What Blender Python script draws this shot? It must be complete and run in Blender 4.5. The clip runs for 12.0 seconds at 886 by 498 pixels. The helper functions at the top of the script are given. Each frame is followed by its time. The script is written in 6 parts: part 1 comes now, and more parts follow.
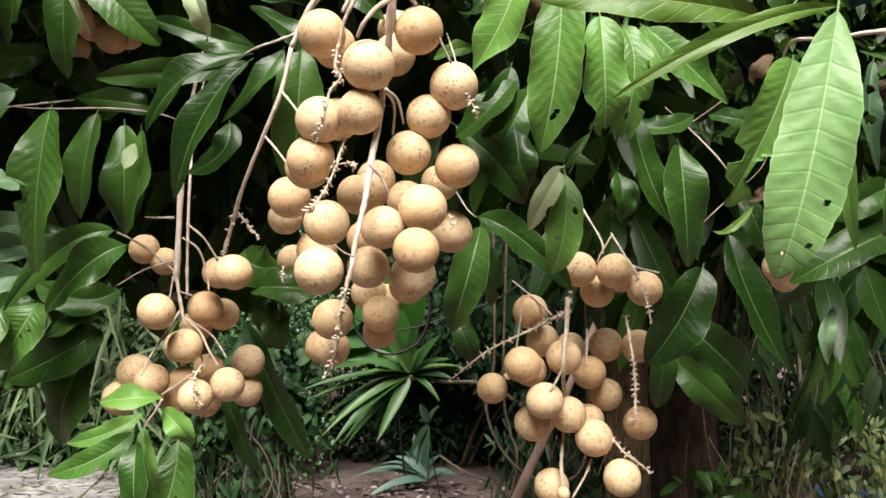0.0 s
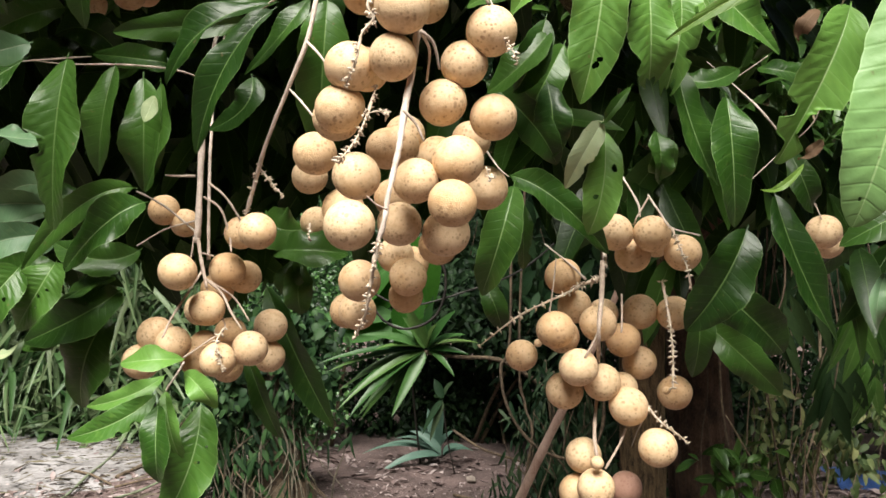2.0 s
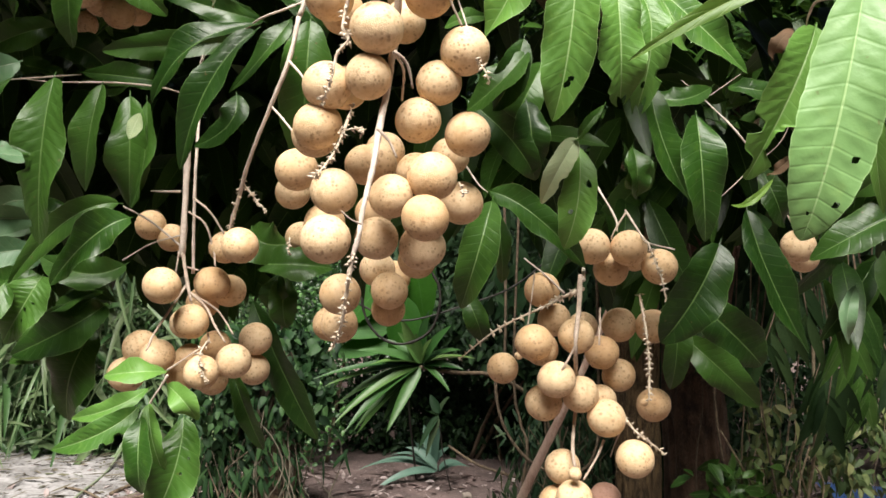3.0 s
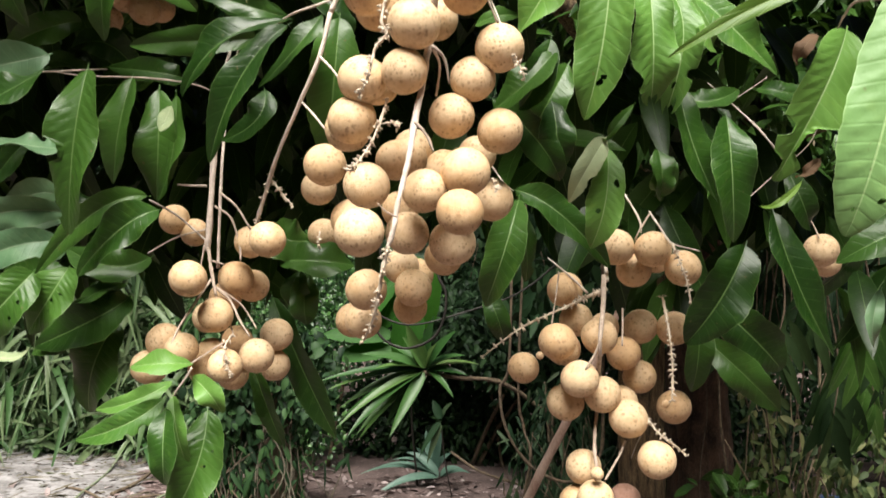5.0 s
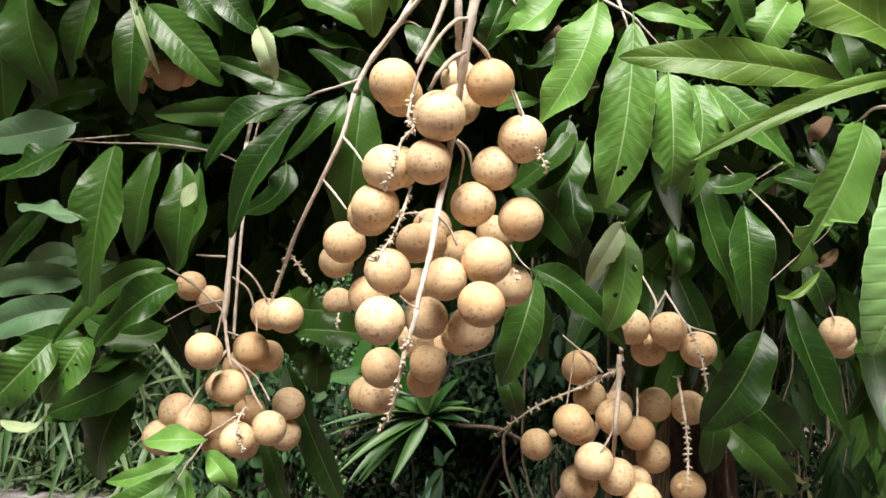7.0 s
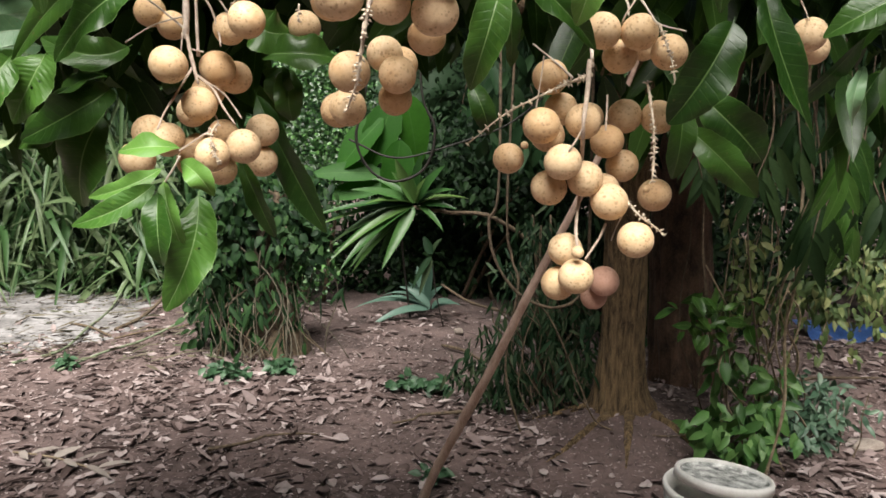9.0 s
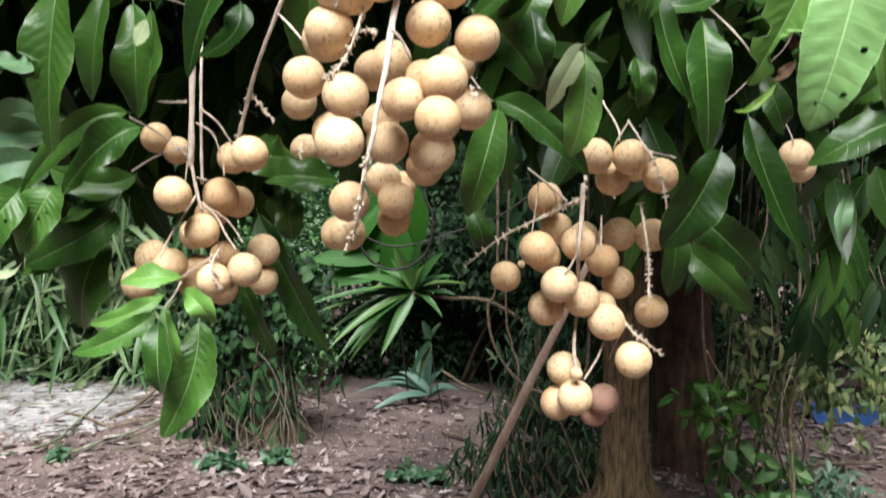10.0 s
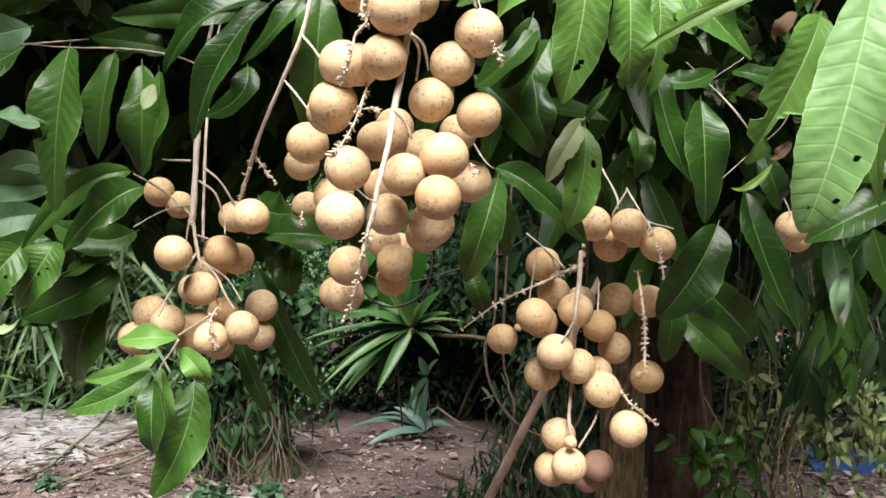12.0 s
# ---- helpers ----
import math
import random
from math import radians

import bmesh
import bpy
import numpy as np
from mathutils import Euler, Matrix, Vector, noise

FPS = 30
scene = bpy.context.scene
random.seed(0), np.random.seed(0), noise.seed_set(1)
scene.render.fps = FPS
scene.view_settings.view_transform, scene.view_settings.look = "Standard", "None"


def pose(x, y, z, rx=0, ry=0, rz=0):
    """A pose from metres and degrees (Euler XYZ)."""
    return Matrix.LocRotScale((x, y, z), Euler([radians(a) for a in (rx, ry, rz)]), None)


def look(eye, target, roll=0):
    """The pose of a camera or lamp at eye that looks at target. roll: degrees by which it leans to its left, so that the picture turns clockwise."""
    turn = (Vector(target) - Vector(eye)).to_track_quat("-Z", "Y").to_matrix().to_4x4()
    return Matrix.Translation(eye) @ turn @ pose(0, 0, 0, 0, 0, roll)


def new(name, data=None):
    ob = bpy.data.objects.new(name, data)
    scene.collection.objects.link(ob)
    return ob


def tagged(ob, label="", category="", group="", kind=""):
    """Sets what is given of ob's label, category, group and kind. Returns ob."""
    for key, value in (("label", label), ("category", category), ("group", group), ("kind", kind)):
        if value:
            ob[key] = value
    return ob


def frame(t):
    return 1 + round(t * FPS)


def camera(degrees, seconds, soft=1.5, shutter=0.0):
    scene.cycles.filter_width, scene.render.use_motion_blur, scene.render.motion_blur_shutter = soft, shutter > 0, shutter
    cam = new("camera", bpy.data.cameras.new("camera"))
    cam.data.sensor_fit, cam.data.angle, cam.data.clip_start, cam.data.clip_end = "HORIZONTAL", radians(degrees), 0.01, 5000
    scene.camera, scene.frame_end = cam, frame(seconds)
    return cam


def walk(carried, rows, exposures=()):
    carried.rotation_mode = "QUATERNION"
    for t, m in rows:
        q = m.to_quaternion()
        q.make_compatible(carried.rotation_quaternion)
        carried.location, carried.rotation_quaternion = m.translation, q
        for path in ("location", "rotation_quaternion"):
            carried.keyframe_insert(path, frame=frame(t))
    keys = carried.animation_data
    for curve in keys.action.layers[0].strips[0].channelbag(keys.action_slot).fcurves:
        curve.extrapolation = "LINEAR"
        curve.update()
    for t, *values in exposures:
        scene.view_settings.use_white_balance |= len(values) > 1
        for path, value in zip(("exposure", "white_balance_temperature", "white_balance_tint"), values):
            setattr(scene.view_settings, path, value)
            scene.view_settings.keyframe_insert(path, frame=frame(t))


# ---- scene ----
cam = camera(60.2, 12.0, soft=1.6, shutter=0.4)
PATH = [
    (0, (0.0096, -0.0099, 1.3076), (-0.0171, 1.9877, 1.4015), 0.49),
    (0.5, (0.0081, 0.0013, 1.3120), (-0.0203, 1.9996, 1.3917), 0.29),
    (1, (0.0247, 0.0093, 1.3057), (-0.0317, 2.0074, 1.3735), 1.58),
    (1.5, (0.0097, 0.0130, 1.3014), (-0.0432, 2.0120, 1.3377), 1.53),
    (2, (-0.0008, 0.0088, 1.2980), (-0.0621, 2.0076, 1.3327), 0.85),
    (2.5, (0.0050, -0.0020, 1.2939), (-0.0591, 1.9957, 1.3662), 0.64),
    (3, (0.0102, 0.0003, 1.2971), (-0.0455, 1.9981, 1.3725), 0.82),
    (4.8, (-0.0027, 0.0026, 1.2878), (-0.0591, 2.0006, 1.3569), 1.66),
    (5, (-0.0034, -0.0010, 1.2914), (-0.0665, 1.9959, 1.3832), 1.74),
    (5.5, (0.0002, -0.0052, 1.3003), (-0.0580, 1.9898, 1.4281), 1.54),
    (6, (0.0022, -0.0116, 1.3140), (-0.0530, 1.9803, 1.4854), 2.32),
    (6.5, (-0.0069, -0.0136, 1.3245), (-0.1037, 1.9732, 1.5325), 2.65),
    (6.7, (-0.0122, -0.0099, 1.3189), (-0.1041, 1.9776, 1.5225), 2.80),
    (8.3, (-0.0049, 0.0012, 1.3042), (-0.0369, 2.0002, 1.3593), 3.13),
    (8.5, (-0.0041, -0.0011, 1.2887), (-0.0817, 1.9970, 1.2479), 2.28),
    (9, (0.0004, -0.0079, 1.2567), (-0.0261, 1.9669, 0.9412), 1.03),
    (9.5, (0.0040, -0.0088, 1.2592), (-0.0165, 1.9689, 0.9617), 0.60),
    (10, (0.0004, -0.0099, 1.2838), (-0.0265, 1.9870, 1.1761), 0.56),
    (10.5, (0.0025, -0.0068, 1.2958), (-0.0157, 1.9924, 1.2429), 1.22),
    (11, (0.0089, -0.0133, 1.3038), (0.0092, 1.9863, 1.2681), 1.65),
    (11.5, (0.0055, -0.0169, 1.3071), (-0.0085, 1.9829, 1.2842), 2.27),
    (12, (0.0007, -0.0119, 1.3039), (-0.0262, 1.9878, 1.2814), 2.04),
]
walk(cam, [(t, look(eye, target, roll)) for t, eye, target, roll in PATH], exposures=[(0, 1.29, 6500, 10), (5, 1.33, 6500, 10), (6.5, 1.31, 6500, 10), (8.5, 1.29, 6450, 10), (9.4, 1.31, 6300, 10), (10, 1.47, 6000, 8), (10.6, 1.42, 6050, 8), (11.2, 1.37, 6150, 8), (12, 1.33, 6300, 10)])

# ---- light: bright overcast sky, open behind the camera ----
world = bpy.data.worlds.new("overcast_sky")
world.use_nodes = True
scene.world = world
sky = world.node_tree.nodes.new("ShaderNodeTexSky")
sky.sky_type = "NISHITA"
sky.sun_disc = False
sky.sun_elevation = radians(57)
sky.sun_rotation = radians(186)
sky.dust_density = 4.0
back = world.node_tree.nodes["Background"]
back.inputs["Strength"].default_value = 0.014
world.node_tree.links.new(sky.outputs[0], back.inputs["Color"])
sun = new("sun", bpy.data.lights.new("sun", "SUN"))
sun.data.energy = 5.0
sun.data.angle = radians(38)
sun.data.color = (1.0, 0.955, 0.88)
sun.matrix_world = look((-0.15, -1.62, 2.48), (0, 0, 0))


# ---- materials ----
def nodes_of(name):
    m = bpy.data.materials.new(name)
    m.use_nodes = True
    t = m.node_tree
    return m, t, t.nodes["Principled BSDF"]


def add(t, kind, **values):
    n = t.nodes.new(kind)
    for key, value in values.items():
        n.inputs[key.replace("_", " ")].default_value = value
    return n


def calc(t, op, a, b=None, c=None):
    n = t.nodes.new("ShaderNodeMath")
    n.operation = op
    for i, x in enumerate((a, b, c)):
        if x is None:
            continue
        if isinstance(x, (int, float)):
            n.inputs[i].default_value = x
        else:
            t.links.new(x, n.inputs[i])
    return n.outputs[0]


def blend(t, fac, a, b):
    n = t.nodes.new("ShaderNodeMix")
    n.data_type = "RGBA"
    for i, x in ((0, fac), (6, a), (7, b)):
        if isinstance(x, (int, float)):
            n.inputs[i].default_value = x
        elif isinstance(x, tuple):
            n.inputs[i].default_value = (*x, 1)
        else:
            t.links.new(x, n.inputs[i])
    return n.outputs[2]


def ramp(t, x, low, high):
    n = t.nodes.new("ShaderNodeMapRange")
    n.interpolation_type = "SMOOTHSTEP"
    n.inputs[1].default_value, n.inputs[2].default_value = low, high
    t.links.new(x, n.inputs[0])
    return n.outputs[0]


def noisy(t, where, scale, detail=4.0, rough=0.55):
    n = add(t, "ShaderNodeTexNoise", Scale=scale, Detail=detail, Roughness=rough)
    t.links.new(where, n.inputs["Vector"])
    return n.outputs["Fac"]


def bumped(t, bsdf, height, strength, distance):
    n = add(t, "ShaderNodeBump", Strength=strength, Distance=distance)
    t.links.new(height, n.inputs["Height"])
    t.links.new(n.outputs[0], bsdf.inputs["Normal"])
    return n


def chance(t):
    """A random number for each object and each island of a joined mesh."""
    a = t.nodes.new("ShaderNodeObjectInfo").outputs["Random"]
    b = t.nodes.new("ShaderNodeNewGeometry").outputs["Random Per Island"]
    return calc(t, "FRACT", calc(t, "ADD", a, b))


def leaf_material(name, dark, light, rib, rough=0.34, through_light=0.11, ribs=13.0, spots=(0.12, 0.09, 0.04), vein_tone=0.12, slant=2.2):
    m, t, bsdf = nodes_of(name)
    uv = t.nodes.new("ShaderNodeUVMap")
    split = t.nodes.new("ShaderNodeSeparateXYZ")
    t.links.new(uv.outputs[0], split.inputs[0])
    u, v = split.outputs[0], split.outputs[1]
    across = calc(t, "ABSOLUTE", calc(t, "SUBTRACT", v, 0.5))
    where = t.nodes.new("ShaderNodeTexCoord").outputs["Object"]
    luck = chance(t)
    large = noisy(t, where, 38.0, 3.0)
    fine = noisy(t, where, 420.0, 3.0)
    tone = calc(t, "ADD", calc(t, "MULTIPLY", large, 0.75), calc(t, "MULTIPLY", calc(t, "SUBTRACT", luck, 0.5), 0.75))
    colour = blend(t, ramp(t, tone, 0.05, 0.80), dark, light)
    colour = blend(t, calc(t, "MULTIPLY", ramp(t, noisy(t, where, 170.0, 3.0), 0.52, 0.75), 0.35), colour, (light[0] * 1.25, light[1] * 1.1, light[2]))
    wob = calc(t, "MULTIPLY", calc(t, "SUBTRACT", large, 0.5), 0.45)
    phase = calc(t, "FRACT", calc(t, "ADD", calc(t, "SUBTRACT", calc(t, "MULTIPLY", u, ribs), calc(t, "MULTIPLY", across, slant)), wob))
    ridge = calc(t, "ABSOLUTE", calc(t, "SUBTRACT", phase, 0.5))
    groove = ramp(t, ridge, 0.38, 0.5)
    vein = calc(t, "MULTIPLY", ramp(t, ridge, 0.445, 0.495), vein_tone)
    middle = calc(t, "SUBTRACT", 1.0, ramp(t, across, 0.007, 0.022))
    border = calc(t, "MULTIPLY", ramp(t, across, 0.478, 0.494), 0.45)
    colour = blend(t, calc(t, "MAXIMUM", border, calc(t, "MAXIMUM", vein, calc(t, "MULTIPLY", middle, 0.72))), colour, rib)
    speck = ramp(t, noisy(t, where, 260.0, 2.0), 0.70, 0.76)
    colour = blend(t, calc(t, "MULTIPLY", speck, 0.55), colour, spots)
    t.links.new(colour, bsdf.inputs["Base Color"])
    shine = calc(t, "ADD", rough - 0.08, calc(t, "MULTIPLY", noisy(t, where, 90.0), 0.22))
    t.links.new(shine, bsdf.inputs["Roughness"])
    bsdf.inputs["Specular IOR Level"].default_value = 0.32
    height = calc(t, "ADD", calc(t, "MULTIPLY", groove, -0.18), calc(t, "ADD", calc(t, "MULTIPLY", fine, 0.3), calc(t, "MULTIPLY", noisy(t, where, 110.0, 2.0), 0.9)))
    height = calc(t, "SUBTRACT", height, calc(t, "MULTIPLY", middle, 0.5))
    bumped(t, bsdf, height, 0.35, 0.0012)
    glow = t.nodes.new("ShaderNodeBsdfTranslucent")
    t.links.new(blend(t, 0.5, colour, (light[0] * 1.9, light[1] * 1.7, light[2] * 0.8)), glow.inputs["Color"])
    mix = add(t, "ShaderNodeMixShader", Fac=through_light)
    t.links.new(bsdf.outputs[0], mix.inputs[1])
    t.links.new(glow.outputs[0], mix.inputs[2])
    t.links.new(mix.outputs[0], t.nodes["Material Output"].inputs["Surface"])
    return m


def plain_leaf(name, *colours, rough=0.5, through_light=0.2, shine=0.5):
    """Small or far foliage: a choice of tones for each leaf."""
    m, t, bsdf = nodes_of(name)
    luck = chance(t)
    where = t.nodes.new("ShaderNodeTexCoord").outputs["Object"]
    pick = t.nodes.new("ShaderNodeValToRGB")
    pick.color_ramp.elements[0].color = (*colours[0], 1)
    pick.color_ramp.elements[1].color = (*colours[-1], 1)
    for i, c in enumerate(colours[1:-1], 1):
        pick.color_ramp.elements.new(i / (len(colours) - 1)).color = (*c, 1)
    t.links.new(luck, pick.inputs[0])
    colour = blend(t, calc(t, "MULTIPLY", noisy(t, where, 60.0), 0.5), pick.outputs[0], tuple(0.55 * a for a in colours[0]))
    t.links.new(colour, bsdf.inputs["Base Color"])
    bsdf.inputs["Roughness"].default_value = rough
    bsdf.inputs["Specular IOR Level"].default_value = shine
    bumped(t, bsdf, noisy(t, where, 150.0), 0.4, 0.003)
    glow = t.nodes.new("ShaderNodeBsdfTranslucent")
    t.links.new(colour, glow.inputs["Color"])
    mix = add(t, "ShaderNodeMixShader", Fac=through_light)
    t.links.new(bsdf.outputs[0], mix.inputs[1])
    t.links.new(glow.outputs[0], mix.inputs[2])
    t.links.new(mix.outputs[0], t.nodes["Material Output"].inputs["Surface"])
    return m


def rough_material(name, dark, light, scale, fleck=None, rough=0.85, bump=0.6, depth=0.004, stretch=(1, 1, 1)):
    """Earth, bark, wood, paint: two scales of colour and relief."""
    m, t, bsdf = nodes_of(name)
    where = t.nodes.new("ShaderNodeTexCoord").outputs["Object"]
    shape = t.nodes.new("ShaderNodeMapping")
    shape.inputs["Scale"].default_value = stretch
    t.links.new(where, shape.inputs[0])
    where = shape.outputs[0]
    a, b = noisy(t, where, scale, 5.0), noisy(t, where, scale * 9, 4.0, 0.7)
    both = calc(t, "ADD", calc(t, "MULTIPLY", a, 0.6), calc(t, "MULTIPLY", b, 0.4))
    colour = blend(t, ramp(t, both, 0.34, 0.66), dark, light)
    if fleck:
        colour = blend(t, ramp(t, noisy(t, where, scale * 22, 2.0), 0.64, 0.70), colour, fleck)
    t.links.new(colour, bsdf.inputs["Base Color"])
    bsdf.inputs["Roughness"].default_value = rough
    bumped(t, bsdf, both, bump, depth)
    return m


def fruit_material(name, dark, light, speck):
    m, t, bsdf = nodes_of(name)
    info = t.nodes.new("ShaderNodeObjectInfo")
    luck = info.outputs["Random"]
    shift = add(t, "ShaderNodeVectorMath")
    t.links.new(t.nodes.new("ShaderNodeTexCoord").outputs["Object"], shift.inputs[0])
    spread = calc(t, "MULTIPLY", luck, 37.0)
    t.links.new(spread, shift.inputs[1])
    where = shift.outputs[0]
    large = noisy(t, where, 2.2, 4.0)
    mid = noisy(t, where, 7.0, 5.0, 0.65)
    tone = calc(t, "ADD", calc(t, "MULTIPLY", large, 0.8), calc(t, "MULTIPLY", luck, 0.35))
    colour = blend(t, ramp(t, tone, 0.22, 0.82), dark, light)
    colour = blend(t, calc(t, "MULTIPLY", ramp(t, mid, 0.47, 0.68), 0.42), colour, (dark[0] * 0.84, dark[1] * 0.77, dark[2] * 0.68))
    patches = ramp(t, noisy(t, where, 3.0, 2.0), 0.40, 0.60)
    for scale, size, depth in ((8.0, 0.46, 0.60), (13.0, 0.46, 0.72)):
        cells = add(t, "ShaderNodeTexVoronoi", Scale=scale, Randomness=1.0)
        t.links.new(where, cells.inputs["Vector"])
        pick = t.nodes.new("ShaderNodeSeparateColor")
        t.links.new(cells.outputs["Color"], pick.inputs[0])
        near = calc(t, "SUBTRACT", 1.0, ramp(t, cells.outputs["Distance"], size * 0.45, size))
        dots = calc(t, "MULTIPLY", calc(t, "MULTIPLY", near, ramp(t, pick.outputs[0], 0.42, 0.75)), calc(t, "ADD", 0.25, calc(t, "MULTIPLY", patches, 0.75)))
        colour = blend(t, calc(t, "MULTIPLY", dots, depth), colour, speck)
    t.links.new(colour, bsdf.inputs["Base Color"])
    bsdf.inputs["Roughness"].default_value = 0.55
    bsdf.inputs["Specular IOR Level"].default_value = 0.3
    grain = add(t, "ShaderNodeTexVoronoi", Scale=42.0)
    t.links.new(where, grain.inputs["Vector"])
    height = calc(t, "ADD", calc(t, "MULTIPLY", grain.outputs["Distance"], -0.5), calc(t, "MULTIPLY", noisy(t, where, 16.0), 0.8))
    bumped(t, bsdf, height, 0.34, 0.0012)
    return m


LEAF = {
    "mature": leaf_material("mature_leaf", (0.013, 0.040, 0.006), (0.040, 0.098, 0.015), (0.13, 0.22, 0.068), rough=0.33),
    "young": leaf_material("young_leaf", (0.050, 0.130, 0.020), (0.110, 0.236, 0.044), (0.32, 0.46, 0.20), rough=0.40),
    # mature leaf in a lighter tone, for blades that catch more light
    "fresh": leaf_material("lit_leaf", (0.024, 0.070, 0.010), (0.062, 0.146, 0.024), (0.23, 0.36, 0.14), rough=0.31),
    # greyish paleness partly stands for sky sheen on green leaves
    "pale_sheen": leaf_material("pale_sheen_leaf", (0.085, 0.185, 0.088), (0.165, 0.295, 0.150), (0.36, 0.46, 0.30), rough=0.36),
    "under": leaf_material("leaf_underside", (0.270, 0.340, 0.185), (0.400, 0.460, 0.280), (0.50, 0.55, 0.36), rough=0.6),
    "young_under": leaf_material("young_leaf_underside", (0.052, 0.112, 0.013), (0.096, 0.176, 0.026), (0.30, 0.40, 0.13), rough=0.42, ribs=9.0, vein_tone=0.30),
    "bright": leaf_material("bright_leaf", (0.088, 0.195, 0.056), (0.155, 0.290, 0.098), (0.34, 0.50, 0.22), rough=0.42, vein_tone=0.08, ribs=14.0, slant=1.0),
    "dry_leaf": leaf_material("dry_leaf", (0.110, 0.066, 0.036), (0.220, 0.135, 0.078), (0.26, 0.18, 0.11), rough=0.7),
}
FRUIT = {
    "tan": fruit_material("fruit_skin", (0.575, 0.365, 0.188), (0.745, 0.560, 0.352), (0.290, 0.158, 0.076)),
    "pink": fruit_material("ruddy_fruit_skin", (0.400, 0.225, 0.165), (0.540, 0.345, 0.265), (0.280, 0.140, 0.095)),
}
STEM = rough_material("stem_bark", (0.430, 0.345, 0.285), (0.720, 0.625, 0.545), 160.0, (0.76, 0.68, 0.60), bump=0.7, depth=0.0012)
STALK = rough_material("stalk_bark", (0.330, 0.250, 0.195), (0.560, 0.455, 0.370), 190.0, (0.66, 0.56, 0.47), bump=0.8, depth=0.0012)
DRY = rough_material("dry_twig", (0.470, 0.370, 0.269), (0.739, 0.638, 0.515), 260.0, (0.739, 0.650, 0.515), bump=0.8, depth=0.001)
BARK = rough_material("trunk_bark", (0.046, 0.029, 0.014), (0.373, 0.247, 0.121), 9.0, (0.683, 0.517, 0.272), bump=1.0, depth=0.04, stretch=(7.5, 7.5, 1.3))
# bark in a darker tone: the second trunk's shade is put into the colour
SHADED_BARK = rough_material("shaded_trunk_bark", (0.025, 0.014, 0.008), (0.137, 0.076, 0.048), 8.0, (0.195, 0.124, 0.076), bump=1.0, depth=0.02, stretch=(2.0, 2.0, 1.2))
BLACK_VINE = rough_material("black_vine_bark", (0.006, 0.005, 0.004), (0.022, 0.017, 0.012), 40.0, rough=0.6, depth=0.003)
PALE_VINE = rough_material("pale_dry_vine", (0.130, 0.095, 0.060), (0.330, 0.260, 0.170), 50.0, depth=0.003)
POLE = rough_material("pole_wood", (0.448, 0.295, 0.224), (0.755, 0.578, 0.466), 30.0, (0.684, 0.531, 0.425), depth=0.003, stretch=(1, 1, 0.3))
VINE = rough_material("vine_bark", (0.038, 0.026, 0.017), (0.150, 0.108, 0.066), 60.0, depth=0.003)
ROOTLET = rough_material("dry_rootlet", (0.030, 0.025, 0.017), (0.120, 0.102, 0.069), 50.0, depth=0.003)
SOIL = rough_material("soil", (0.044, 0.029, 0.026), (0.142, 0.099, 0.091), 3.4, (0.291, 0.236, 0.229), rough=0.95, bump=1.0, depth=0.02)
SAND = rough_material("pale_sand", (0.093, 0.087, 0.084), (0.302, 0.291, 0.291), 3.4, (0.220, 0.190, 0.166), rough=0.95, bump=0.8, depth=0.012)
LITTER = plain_leaf("fallen_leaf", (0.071, 0.046, 0.040), (0.171, 0.121, 0.113), (0.273, 0.209, 0.199), (0.524, 0.442, 0.428), rough=0.7, through_light=0.08)
PALE_LITTER = plain_leaf("pale_dead_leaf", (0.240, 0.205, 0.180), (0.420, 0.370, 0.330), rough=0.7, through_light=0.08)
SCRAP = plain_leaf("plant_scrap", (0.033, 0.024, 0.018), (0.066, 0.055, 0.033), (0.143, 0.121, 0.077), (0.061, 0.083, 0.033), rough=0.7, through_light=0.08)
FRESH = plain_leaf("fresh_vine_leaf", (0.056, 0.150, 0.035), (0.106, 0.250, 0.060), (0.194, 0.356, 0.106), rough=0.45)
CREEPER = plain_leaf("creeper_leaf", (0.007, 0.026, 0.006), (0.020, 0.064, 0.015), (0.050, 0.130, 0.033), (0.125, 0.270, 0.075), rough=0.36, shine=0.5)
IVY = plain_leaf("ivy_leaf", (0.006, 0.020, 0.007), (0.016, 0.048, 0.014), (0.048, 0.106, 0.032), rough=0.6, shine=0.22)
SHRUB = plain_leaf("shrub_leaf", (0.010, 0.034, 0.012), (0.021, 0.060, 0.020), (0.046, 0.100, 0.036), rough=0.6, shine=0.22)
BLUISH = plain_leaf("bluish_leaf", (0.074, 0.162, 0.115), (0.176, 0.290, 0.230), rough=0.4)
LOW = plain_leaf("grey_shrub_leaf", (0.036, 0.086, 0.048), (0.079, 0.154, 0.091), (0.156, 0.240, 0.156), rough=0.45)
# dark tone; on the plant in the hollow it stands for shade
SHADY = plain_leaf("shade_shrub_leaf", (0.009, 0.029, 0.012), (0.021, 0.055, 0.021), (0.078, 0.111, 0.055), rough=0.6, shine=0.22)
WEED = plain_leaf("weed_leaf", (0.030, 0.080, 0.036), (0.060, 0.130, 0.062), (0.095, 0.180, 0.095), rough=0.45)
OLIVE = plain_leaf("olive_creeper_leaf", (0.033, 0.060, 0.018), (0.069, 0.109, 0.033), (0.133, 0.174, 0.060), (0.247, 0.256, 0.103), rough=0.55, shine=0.3)
STRAP = plain_leaf("strap_leaf", (0.022, 0.073, 0.016), (0.053, 0.131, 0.033), (0.144, 0.231, 0.062), rough=0.42, shine=0.4)
BANANA = leaf_material("broad_green_leaf", (0.015, 0.076, 0.004), (0.038, 0.142, 0.010), (0.06, 0.16, 0.03), rough=0.6, through_light=0.3, ribs=17.0)
